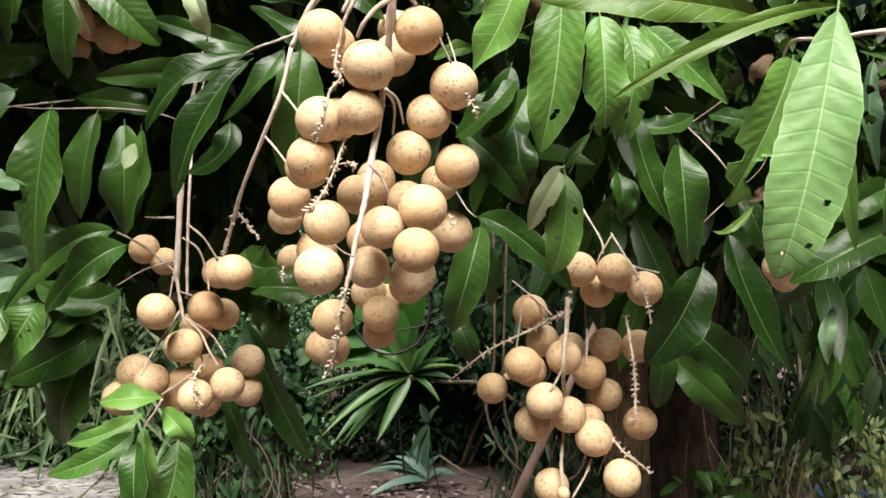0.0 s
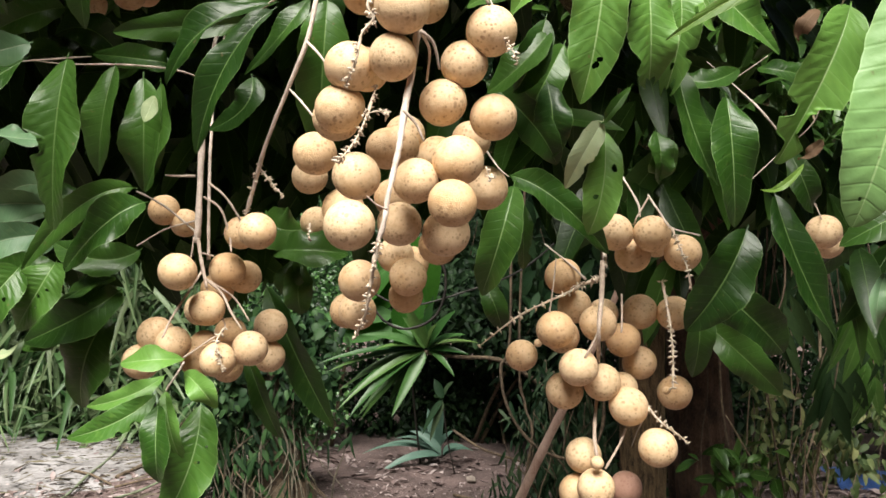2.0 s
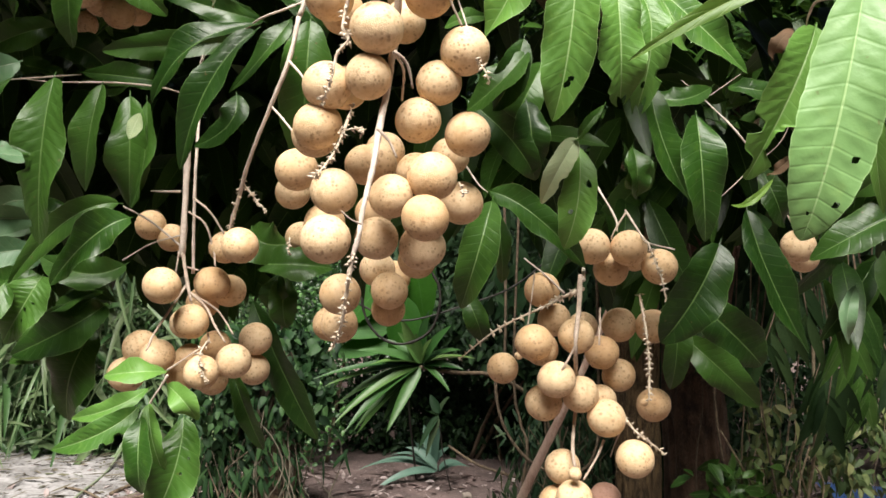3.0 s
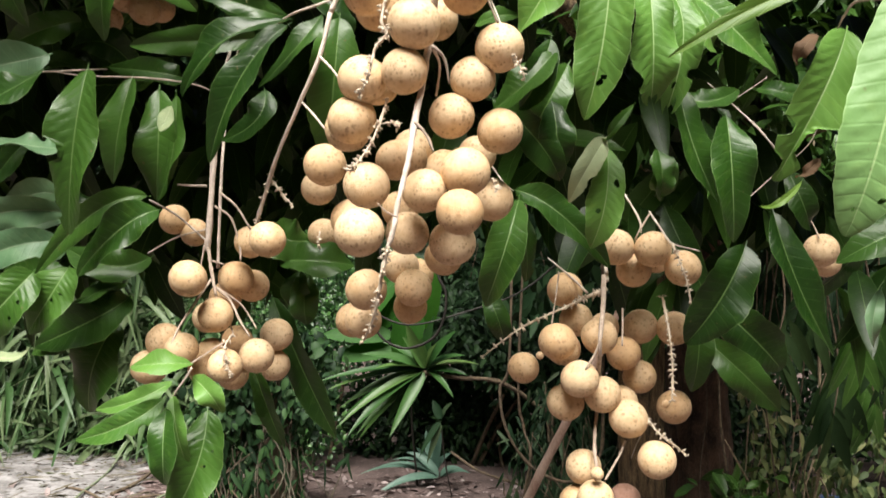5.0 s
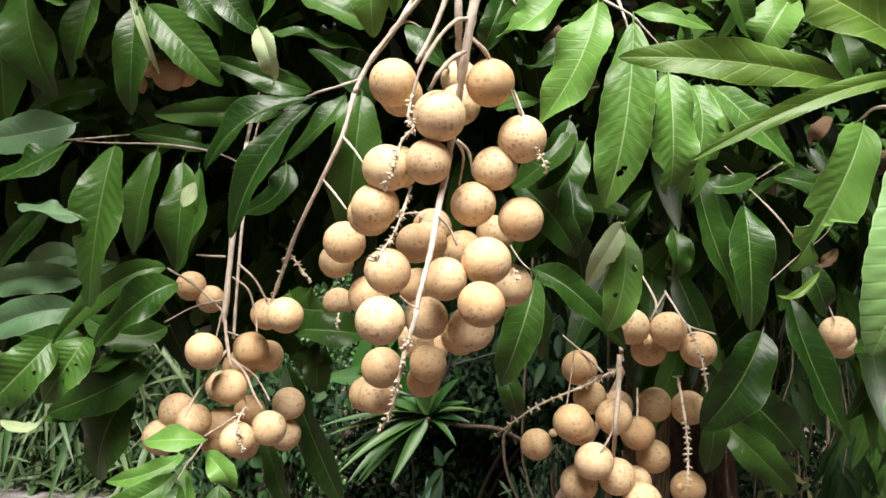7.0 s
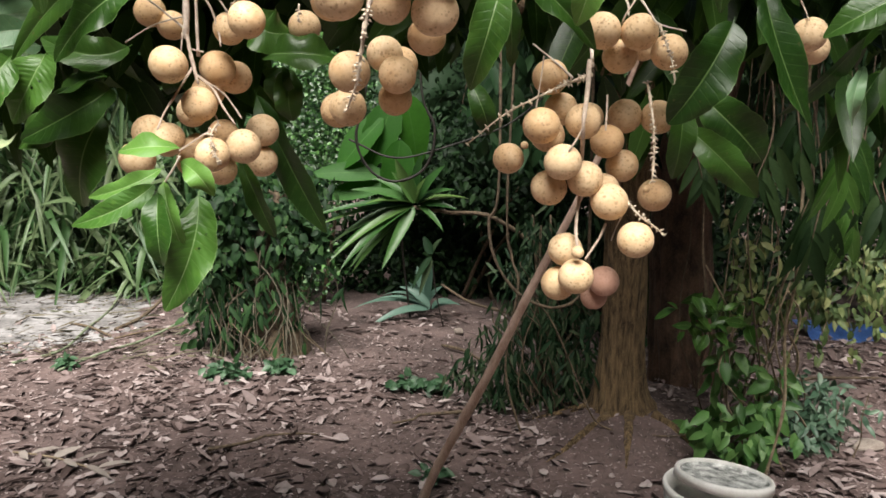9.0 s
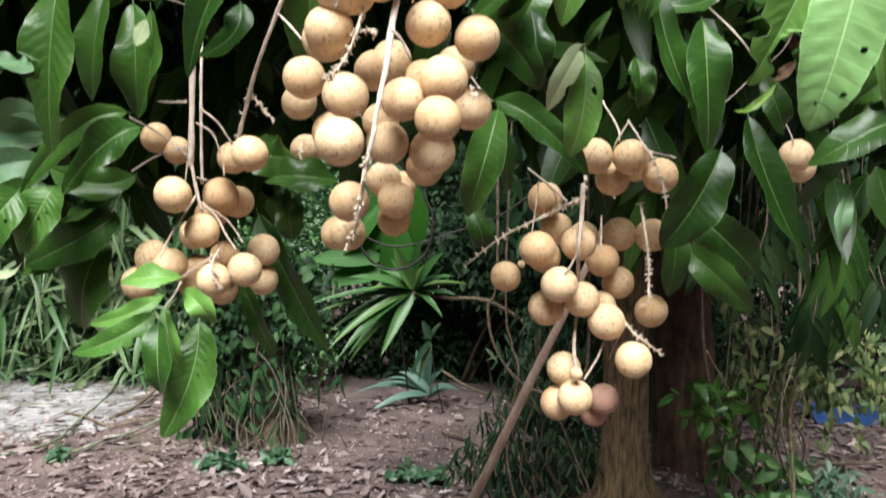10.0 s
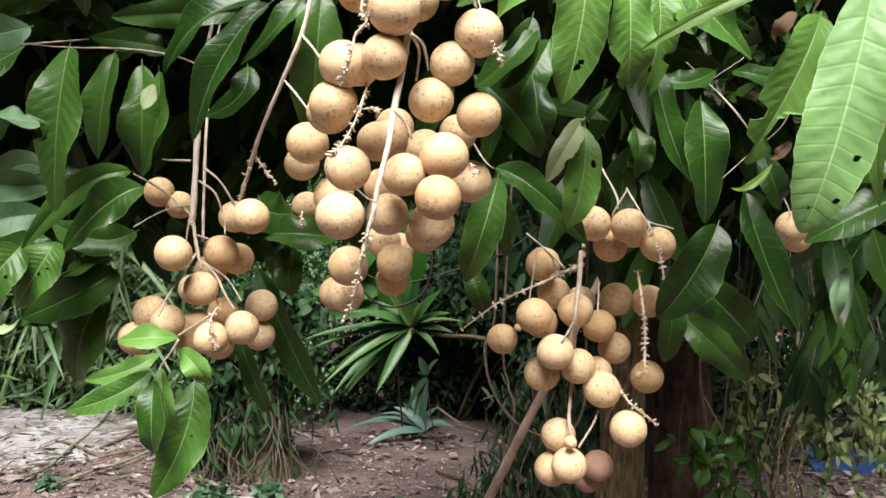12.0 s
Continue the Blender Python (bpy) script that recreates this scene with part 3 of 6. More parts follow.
for k in range(8):
    x = -1.62 + 0.05 * k
    y = 2.70 - 0.018 * k
    leaf_cloud("leaf", frond, [(x, y, level(x, y) + 0.02)], [(0.8, (1 if k % 2 else -1) * g.uniform(0.5, 1.0), 0.05)], [(g.normal(0, 0.3), -0.3, 1.0)], g.uniform(0.10, 0.17), g.uniform(0.022, 0.034), PALE_LITTER, 7, g.uniform(-0.1, 0.15), 0.25, seed=79 + k, ripple=0.1)

# long blades and a dark twig fallen across the track
for k, (way, r, mat, label) in enumerate((
    (((-2.67, 6.3, 0.30), (-2.44, 5.58, 0.10), (-2.27, 4.93, 0.03), (-2.16, 4.35, 0.03), (-2.11, 3.96, 0.02), (-2.26, 3.75, 0.012)), 0.008, FROND, "long pale green fallen leaf stalk on the track"),
    (((-2.00, 5.5, 0.16), (-1.98, 5.06, 0.06), (-1.97, 4.68, 0.03), (-2.01, 4.40, 0.012)), 0.012, VINE, "dark curved fallen twig on the track"),
    (((-1.60, 5.0, 0.20), (-1.66, 4.57, 0.06), (-1.74, 4.17, 0.03), (-1.86, 3.92, 0.02), (-1.96, 3.63, 0.012)), 0.007, FROND, "pale green fallen leaf stalk beside the stump"),
    (((-2.95, 4.45, 0.012), (-2.69, 4.76, 0.02), (-2.30, 4.83, 0.012)), 0.007, VINE, "thin grey-brown fallen stick on the ground"),
    (((-1.98, 4.27, 0.012), (-2.19, 4.41, 0.03), (-2.40, 4.52, 0.012)), 0.008, VINE, "thin grey-brown fallen stick on the ground"),
)):
    ob = tube("fallen_stick", None, [(x, y, level(x, y) + h, r * (0.55 + 0.45 * math.sin(0.6 + 2.2 * i / len(way)))) for i, (x, y, h) in enumerate(way)], mat, 6, 7, 0.15, 300 + k)
    tagged(ob, label, "stick", "fallen sticks")

# ---- the tree: trunk, limbs, crown ----
def trunk_tube(name, parent, points, seed, material, label=""):
    """A trunk with furrowed bark: ridges that run up it, split and close."""
    sides = 96
    v, f, c, r, way = tube_data(points, 16, sides, 0.0, seed)
    v = v.reshape(-1, sides, 3)
    for i in range(len(c)):
        for j in range(sides):
            a = 2 * math.pi * j / sides
            ring = Vector((math.cos(a) * 4.2, math.sin(a) * 4.2, c[i, 2] * 3.0 + seed))
            ridge = 1 - abs(noise.noise(ring)) * 2.2
            fine = noise.noise(Vector((math.cos(a) * 11, math.sin(a) * 11, c[i, 2] * 9.0 + seed)))
            lobe = noise.noise(Vector((math.cos(a) * 1.2, math.sin(a) * 1.2, c[i, 2] * 0.9 + seed)))
            v[i, j] = c[i] + (v[i, j] - c[i]) * (0.97 + 0.09 * ridge + 0.05 * fine + 0.13 * lobe)
    return part_of(name, mesh_of(name, v.reshape(-1, 3).tolist(), f, material), parent, label)


tree = thing("fruit_tree", (0.72, 2.97, 0.0), "fruit tree with dense drooping green leaves and brown trunk", "tree")
trunk_tube("trunk", tree, [(0.71, 2.98, -0.06, 0.26), (0.70, 2.97, 0.10, 0.165), (0.69, 2.96, 0.20, 0.112), (0.685, 2.95, 0.34, 0.090), (0.68, 2.93, 0.55, 0.083), (0.66, 2.88, 0.9, 0.080), (0.64, 2.83, 1.4, 0.080), (0.60, 2.72, 2.0, 0.085), (0.5, 2.5, 2.6, 0.06)], 4, BARK)
trunk_tube("side_trunk", tree, [(1.12, 3.50, -0.06, 0.20), (1.09, 3.48, 0.1, 0.16), (1.05, 3.46, 0.5, 0.14), (1.02, 3.42, 1.0, 0.13), (1.05, 3.1, 1.7, 0.11), (1.2, 3.0, 2.5, 0.07)], 5, SHADED_BARK, "second trunk of the tree, bark coloured darker for shade")
for a, b in (((0.62, 2.86), (0.28, 2.62)), ((0.80, 2.86), (1.02, 2.66)), ((0.60, 3.0), (0.25, 3.12)), ((0.70, 2.84), (0.62, 2.52))):
    tube("root", tree, [(a[0] + (b[0] - a[0]) * s, a[1] + (b[1] - a[1]) * s, level(a[0] + (b[0] - a[0]) * s, a[1] + (b[1] - a[1]) * s) + 0.006 * (1 - s) - 0.008, 0.016 * (1 - s) + 0.004) for s in (0, 0.3, 0.65, 1.0)], BARK, 5, 10, 0.1, 6)
for k, pts in enumerate((
    [(0.60, 2.72, 2.0, 0.06), (0.35, 2.0, 2.25, 0.045), (0.12, 1.2, 2.15, 0.030), (0.05, 0.62, 1.85, 0.016), (0.03, 0.42, 1.56, 0.008)],
    [(0.60, 2.72, 2.0, 0.05), (0.0, 2.1, 2.3, 0.036), (-0.5, 1.3, 2.1, 0.024), (-0.42, 0.75, 1.75, 0.012)],
    [(0.55, 2.6, 2.3, 0.05), (0.6, 1.8, 2.3, 0.034), (0.5, 1.0, 2.0, 0.02), (0.32, 0.55, 1.62, 0.010)],
    [(0.62, 2.8, 1.6, 0.05), (0.9, 2.2, 1.75, 0.035), (0.9, 1.4, 1.7, 0.02), (0.6, 0.8, 1.5, 0.010)],
    [(0.64, 2.83, 1.4, 0.045), (0.30, 2.5, 1.6, 0.032), (-0.2, 1.8, 1.6, 0.02), (-0.35, 1.1, 1.5, 0.010)],
)):
    tube("limb", tree, pts, BARK, 8, 12, 0.08, 20 + k)


def skirt(x, y):
    """Height of the crown's lower edge."""
    d, k = y + 0.01, x / (y + 0.01)
    if k < -0.26:
        return 1.245 - 0.03 * d
    if k < 0.06:
        return 1.262 + 0.055 * d
    return 1.262 + 0.055 * d - min(1.0, (k - 0.06) / 0.16) * 0.085 * d


rng = np.random.default_rng(21)
P, A, N, LN, WD = [], [], [], [], []
while len(P) < 5200:
    y = 0.85 + 0.75 * rng.uniform() ** 1.1
    x = rng.uniform(-1.0, 1.0) * (0.75 + 0.75 * y) + 0.15
    if (x > 0.45 and y > 1.3) or (0.05 < x < 1.0 and y > 1.12):
        continue
    top = 1.75 + 0.55 * min(1.0, y - 0.4)
    z = rng.uniform(1.1, top)
    if -0.1 < x < 0.9 and z > 1.62 and rng.uniform() < 0.4:
        continue
    if x > 0.35 and z > 1.45 and rng.uniform() < 0.7:
        continue
    if z < skirt(x, y) + 0.10 or (z > 1.52 + 0.25 * (y - 0.4) and rng.uniform() < 0.25):
        continue
    for _ in range(int(rng.integers(2, 5))):
        P.append((x + rng.normal(0, 0.03), y + rng.normal(0, 0.03), z + rng.normal(0, 0.025)))
        A.append((rng.normal(0, 0.55), rng.normal(-0.25, 0.5), -0.75 + rng.normal(0, 0.35)))
        N.append((rng.normal(0, 0.5), -1.0, 0.55 + rng.normal(0, 0.4)))
        LN.append(rng.uniform(0.075, 0.125))
        WD.append(rng.uniform(0.026, 0.038))
tagged(leaf_cloud("crown", tree, P, A, N, LN, WD, LEAF["mature"], 6, 0.22, 0.15, seed=22), "dense dark green crown leaves in shade", kind="stuff")

P, A, N, LN, WD = [], [], [], [], []
for _ in range(2600):
    P.append((rng.uniform(0.1, 3.2), rng.uniform(3.25, 4.2), rng.uniform(1.15, 2.4)))
    A.append((rng.normal(0, 0.5), rng.normal(-0.2, 0.5), -0.8))
    N.append((rng.normal(0, 0.5), -1.0, 0.6))
    LN.append(rng.uniform(0.10, 0.16))
    WD.append(rng.uniform(0.035, 0.05))
tagged(leaf_cloud("rear_crown", tree, P, A, N, LN, WD, SHRUB, 5, 0.22, 0.15, seed=26), "dark leaves at the rear of the crown", kind="stuff")

# roof of the crown, mostly out of view, added to shade what lies below it
P, A, N, LN, WD = [], [], [], [], []
for _ in range(14000):
    y = 0.55 + 0.95 * rng.uniform() ** 1.15
    x = rng.uniform(-1.1, 1.1) * (0.8 + 0.6 * y) + 0.1
    z = 1.62 + 0.46 * (y - 0.45) + 0.45 * rng.uniform()
    if (x > 0.4 and y > 0.75 and rng.uniform() < 0.88) or (-0.6 < x < 0.85 and y > 0.85 and rng.uniform() < 0.75) or (y > 1.0 and rng.uniform() < 0.3):
        continue
    hump = 0.32 * max(0.0, 1 - (x / 1.4) ** 2) * rng.uniform() ** 2
    P.append((x + rng.normal(0, 0.09), y + abs(rng.normal(0, 0.06)), z + hump))
    A.append((rng.normal(0, 0.7), rng.normal(-0.3, 0.7), -0.35 + rng.normal(0, 0.3)))
    N.append((rng.normal(0, 0.4), rng.normal(-0.3, 0.4), 1.0))
    LN.append(rng.uniform(0.085, 0.13))
    WD.append(rng.uniform(0.030, 0.045))
# added clump above the left side, to shade the leaves there
for _ in range(3400):
    P.append((rng.normal(-0.48, 0.18), 0.50 + abs(rng.normal(0, 0.13)), 1.58 + 0.42 * rng.beta(1.6, 2.4)))
    A.append((rng.normal(0, 0.7), rng.normal(-0.2, 0.6), -0.35 + rng.normal(0, 0.3)))
    N.append((rng.normal(0, 0.4), rng.normal(-0.3, 0.4), 1.0))
    LN.append(rng.uniform(0.075, 0.11))
    WD.append(rng.uniform(0.028, 0.038))
# loose leaves, mostly above the view, added only for their shade
for k in range(156):
    P.append((rng.uniform(0.17, 0.50), rng.uniform(0.26, 0.46), rng.uniform(1.56, 1.70)) if k < 42 else (rng.uniform(0.25, 0.80), rng.uniform(0.58, 0.80), rng.uniform(1.60, 1.76)) if k < 132 else (rng.uniform(-0.50, -0.25), rng.uniform(0.25, 0.40), rng.uniform(1.58, 1.70)))
    A.append((rng.normal(0, 0.7), rng.normal(-0.2, 0.6), -0.35 + rng.normal(0, 0.3)))
    N.append((rng.normal(0, 0.4), rng.normal(-0.3, 0.4), 1.0))
    LN.append(rng.uniform(0.075, 0.11))
    WD.append(rng.uniform(0.028, 0.038))
# blocks added to shade trunk, sprays and rear, and close a sky gap
for low, high, number in (((0.3, 1.8, 1.72), (1.0, 2.5, 2.2), 330), ((0.25, 2.2, 1.55), (1.35, 2.6, 1.85), 620), ((0.2, 2.8, 2.2), (3.0, 3.5, 2.7), 3000), ((0.75, 2.4, 1.95), (1.5, 3.05, 2.4), 1700), ((0.3, 2.3, 2.2), (1.5, 3.1, 2.75), 1500)):
    for _ in range(number):
        P.append(tuple(rng.uniform(a, b) for a, b in zip(low, high)))
        A.append((rng.normal(0, 0.7), rng.normal(-0.2, 0.6), -0.35 + rng.normal(0, 0.3)))
        N.append((rng.normal(0, 0.4), rng.normal(-0.3, 0.4), 1.0))
        LN.append(rng.uniform(0.085, 0.13))
        WD.append(rng.uniform(0.030, 0.042))
tagged(leaf_cloud("upper_crown", tree, P, A, N, LN, WD, LEAF["mature"], 5, 0.25, 0.15, seed=23), "upper crown leaves, mostly unseen, added to cast shade", kind="stuff")

# hanging sprays of long leaves on the far side of the crown
def hanging_spray(centre, number, length, width, material, seed, label):
    """Leaflets in pairs down a drooping stalk."""
    g = np.random.default_rng(seed)
    P, A, N, LN, WD = [], [], [], [], []
    for k in range(number):
        s, hand = k / number, 1 if k % 2 else -1
        P.append((centre[0] + 0.02 * math.sin(4 * s + seed) + g.normal(0, 0.006), centre[1] - 0.04 * s, centre[2] + length * 0.9 * (0.5 - s)))
        A.append((hand * g.uniform(0.25, 0.6), g.normal(-0.15, 0.15), -1.0))
        N.append((-hand * 0.35 + g.normal(0, 0.2), -1.0, 0.4))
        LN.append(length * g.uniform(0.75, 1.15))
        WD.append(width * g.uniform(0.8, 1.2))
    ob = leaf_cloud("hanging_spray", tree, P, A, N, LN, WD, material, 8, 0.16, 0.15, seed=seed, fall=0.1)
    tagged(ob, label, kind="stuff")
    top = P[0]
    tube("spray_stalk", tree, [(top[0] - 0.03, top[1] + 0.06, top[2] + 0.35, 0.0035), (top[0], top[1], top[2] + 0.05, 0.0028), (P[-1][0], P[-1][1], P[-1][2], 0.0016)], VINE, 5, 6, 0.1, seed)


# SPRAY carries the shade of the far side in its colour
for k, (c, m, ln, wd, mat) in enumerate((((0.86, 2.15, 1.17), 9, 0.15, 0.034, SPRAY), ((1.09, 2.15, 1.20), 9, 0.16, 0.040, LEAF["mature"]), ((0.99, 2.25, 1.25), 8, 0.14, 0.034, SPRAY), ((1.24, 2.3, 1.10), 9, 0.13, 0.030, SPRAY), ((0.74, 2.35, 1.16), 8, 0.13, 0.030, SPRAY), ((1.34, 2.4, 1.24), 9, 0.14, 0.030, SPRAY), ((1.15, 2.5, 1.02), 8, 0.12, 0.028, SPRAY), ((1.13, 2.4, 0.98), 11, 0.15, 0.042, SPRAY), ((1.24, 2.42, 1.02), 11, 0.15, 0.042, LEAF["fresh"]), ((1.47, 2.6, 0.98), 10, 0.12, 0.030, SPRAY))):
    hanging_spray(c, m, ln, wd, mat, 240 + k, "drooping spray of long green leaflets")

# ---- background plants ----
def foliage(name, label, category, boxes, number, length, ratio, material, hang=0.3, seed=0, group="", droop=0.25):
    """Leaves scattered in soft ellipsoids (centre, radii), thicker at the skin."""
    r = np.random.default_rng(seed)
    each = [b[1][0] * b[1][1] * b[1][2] for b in boxes]
    P = []
    for b, w in zip(boxes, each):
        m = max(12, int(number * w / sum(each)))
        v = unit(r.normal(size=(m, 3))) * (r.uniform(0.25, 1.0, (m, 1)) ** 0.45)
        v = v * (1 + 0.18 * r.normal(size=(m, 1)))
        P.append(np.array(b[0]) + v * np.array(b[1]))
    P = np.vstack(P)
    P[:, 2] = np.maximum(P[:, 2], 0.03)
    m = len(P)
    A = r.normal(size=(m, 3)) * (0.8, 0.6, 0.5) + (0, -0.25, -hang)
    N = r.normal(size=(m, 3)) * 0.45 + (0, -0.7, 0.8)
    ln = r.uniform(0.6, 1.25, m) * length
    centre = np.mean([b[0] for b in boxes], axis=0)
    ob = thing(name, (centre[0], centre[1], 0.0), label, category, group)
    for k in range(4 if max(b[1][2] for b in boxes) > 0.2 else 0):
        x, y = centre[0] + r.normal(0, 0.08), centre[1] + 0.1
        q = P[int(r.integers(m))]
        tube("stem", ob, [(x, y, -0.02, 0.016), (0.6 * x + 0.4 * q[0], 0.6 * y + 0.4 * q[1], 0.45 * q[2], 0.012), (q[0], q[1], q[2], 0.005)], VINE, 5, 6, 0.12, seed * 10 + k)
    tagged(leaf_cloud("foliage", ob, P, A, N, ln, ln * ratio * r.uniform(0.8, 1.2, m), material, 4, droop, 0.2, 0.75, seed), kind="stuff")
    return ob


def stems_for(ob, places, top, r, material, seed, wander=0.06, bottom=0.0):
    g = np.random.default_rng(seed)
    for x, y in places:
        h = top * g.uniform(0.75, 1.1)
        lean, sway, turn = g.normal(0, wander), g.uniform(0.2, 0.5) * wander, g.uniform(0, 6.28)
        pts = []
        for q in np.linspace(0, 1, 8):
            u, w = x + lean * q + sway * math.sin(q * 9 + turn), y + 0.6 * lean * q + sway * math.cos(q * 7 + turn)
            foot = level(x, y) - 0.02 if bottom == 0 else bottom
            pts.append((u, w, foot + (h - foot) * q, r * (1.1 - 0.5 * q) * g.uniform(0.75, 1.2)))
        tube("stem", ob, pts, material, 4, 6, 0.15, int(g.integers(1e6)))


# vine-covered stump at the edge of the track
stump = foliage("vine_covered_stump", "tree stump covered in hanging vines and dry aerial roots", "bush", [((-1.03, 4.1, 0.86), (0.36, 0.30, 0.20)), ((-1.22, 3.98, 0.62), (0.20, 0.2, 0.24)), ((-0.82, 4.02, 0.68), (0.16, 0.2, 0.20)), ((-1.32, 4.1, 0.22), (0.16, 0.16, 0.16))], 1500, 0.062, 0.66, IVY, 0.9, 31)
tube("stump", stump, [(-1.0, 4.15, -0.03, 0.22), (-1.0, 4.13, 0.2, 0.15), (-1.02, 4.1, 0.5, 0.13), (-1.0, 4.1, 0.9, 0.10)], VINE, 6, 18, 0.10, 7)
g = np.random.default_rng(33)
P, A, N = [], [], []
for k in range(46):
    a = g.uniform(math.pi * 0.95, math.pi * 2.05)
    foot, head = g.uniform(0.22, 0.46), g.uniform(0.12, 0.26)
    top, sway = g.uniform(0.25, 0.86), g.normal(0, 0.075)
    pts = []
    for q in (0, 0.2, 0.4, 0.6, 0.8, 1.0):
        d = head + (foot - head) * q ** 1.7
        x, y = -1.02 + d * math.cos(a) + sway * math.sin(q * 5 + k), 4.08 + 0.7 * d * math.sin(a) + 0.02 * math.sin(q * 7 + k)
        pts.append((x, y, top * (1 - q) + (level(x, y) - 0.005) * q, g.uniform(0.0016, 0.0048)))
    tube("strand", stump, pts, ROOTLET if k % 4 else VINE, 3, 5, 0.2, int(g.integers(1e6)))
    if k % 5:
        for p in pts[:4]:
            for _ in range(2):
                P.append((p[0] + g.normal(0, 0.035), p[1] - 0.012, p[2] + g.normal(0, 0.06)))
                A.append((g.normal(0, 0.5), -0.3, -1.0))
                N.append((g.normal(0, 0.4), -1.0, 0.5))
P = np.maximum(np.array(P), (-9, -9, 0.03))
tagged(leaf_cloud("strand_leaves", stump, P, A, N, g.uniform(0.04, 0.15, len(P)), g.uniform(0.010, 0.030, len(P)), IVY, 5, 0.2, 0.2, seed=351), kind="stuff")
# bright creeper behind
foliage("creeper_bush", "bright green leafy creeper bush in open light", "bush", [((-1.0, 5.2, 1.25), (0.52, 0.35, 0.62)), ((-0.55, 5.3, 1.05), (0.4, 0.35, 0.30)), ((-1.35, 5.4, 0.9), (0.4, 0.3, 0.7)), ((-1.15, 5.2, 0.35), (0.36, 0.3, 0.35))], 11000, 0.032, 0.7, CREEPER, 0.4, 35)
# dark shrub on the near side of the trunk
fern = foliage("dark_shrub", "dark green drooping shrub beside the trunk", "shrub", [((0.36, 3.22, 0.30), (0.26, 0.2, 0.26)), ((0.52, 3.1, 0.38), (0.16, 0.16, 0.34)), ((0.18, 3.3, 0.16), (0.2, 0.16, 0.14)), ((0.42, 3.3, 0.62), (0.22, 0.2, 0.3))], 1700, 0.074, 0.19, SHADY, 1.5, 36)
stems_for(fern, [(g.uniform(0.3, 0.62), g.uniform(3.02, 3.2)) for _ in range(20)], 0.72, 0.0028, VINE, 37, 0.16)
# ivy at the foot of the trunk and hanging vines
ivy = foliage("trailing_vine", "fresh green trailing vine leaves beside the trunk", "vine", [((1.06, 2.72, 0.16), (0.20, 0.14, 0.12)), ((0.93, 2.62, 0.20), (0.07, 0.06, 0.06)), ((1.20, 2.78, 0.30), (0.10, 0.1, 0.14)), ((1.02, 2.74, 0.36), (0.06, 0.06, 0.12))], 190, 0.086, 0.44, FRESH, 0.9, 38)
stems_for(ivy, [(g.uniform(0.98, 1.38), g.uniform(2.7, 3.0)) for _ in range(6)], 2.2, 0.0034, VINE, 39, 0.16)
hang = foliage("hanging_creeper", "yellowish green small-leaved creeper hanging beside the trunk", "vine", [((1.14, 2.95, 0.60), (0.10, 0.12, 0.16)), ((1.34, 2.95, 0.62), (0.18, 0.14, 0.12)), ((1.58, 3.05, 0.60), (0.24, 0.16, 0.10)), ((1.95, 3.3, 0.66), (0.30, 0.2, 0.14)), ((1.12, 2.85, 0.80), (0.07, 0.08, 0.12))], 560, 0.056, 0.40, OLIVE, 1.3, 40)
stems_for(hang, [(g.uniform(1.02, 1.45), g.uniform(2.72, 2.95)) for _ in range(6)], 0.75, 0.0046, PALE_VINE, 41, 0.16)
stems_for(hang, [(g.uniform(0.95, 1.75), g.uniform(2.9, 3.15)) for _ in range(5)], 1.6, 0.0022, VINE, 43, 0.22)
P, A, N = [], [], []
for x, y, z0, z1 in ((1.02, 2.80, 1.05, 0.20), (1.07, 2.82, 0.95, 0.30), (1.13, 2.80, 1.00, 0.12), (1.20, 2.84, 0.90, 0.25), (1.31, 2.86, 1.00, 0.33), (1.44, 2.90, 0.85, 0.40), (1.58, 2.95, 0.95, 0.36), (1.75, 3.05, 0.90, 0.42)):
    sway = g.uniform(0, 6.28)
    line = [(x + 0.028 * math.sin(9 * q + sway), y + 0.02 * math.cos(7 * q + sway), z0 + (z1 - z0) * q, 0.0022 - 0.0008 * q) for q in np.linspace(0, 1, 9)]
    tube("strand", hang, [(x, y + 0.02, 1.75, 0.0024)] + line, PALE_VINE if g.uniform() < 0.5 else VINE, 4, 5, 0.2, int(g.integers(1e6)))
    for p in line[1:]:
        for _ in range(3):
            P.append((p[0] + g.normal(0, 0.012), p[1] - 0.005, p[2] + g.normal(0, 0.03)))
            A.append((g.normal(0, 0.7), g.normal(-0.2, 0.3), -0.7 + g.normal(0, 0.4)))
            N.append((g.normal(0, 0.4), -1.0, 0.6))
tagged(leaf_cloud("strand_leaves", hang, P, A, N, g.uniform(0.03, 0.07, len(P)), g.uniform(0.014, 0.028, len(P)), OLIVE, 4, 0.2, 0.2, seed=431), kind="stuff")
foliage("small_shrub", "small glossy leaves sprouting from the trunk", "shrub", [((0.93, 2.70, 0.60), (0.12, 0.06, 0.10))], 52, 0.078, 0.42, LEAF["fresh"], 0.3, 42)
low = foliage("low_shrub", "low grey-green shrub on the bank", "shrub", [((1.50, 3.02, 0.15), (0.20, 0.18, 0.13)), ((1.36, 2.85, 0.10), (0.14, 0.12, 0.09))], 330, 0.062, 0.34, LOW, 0.5, 43)
stems_for(low, [(g.uniform(1.3, 1.62), g.uniform(2.85, 3.1)) for _ in range(7)], 0.24, 0.0032, VINE, 44, 0.05)
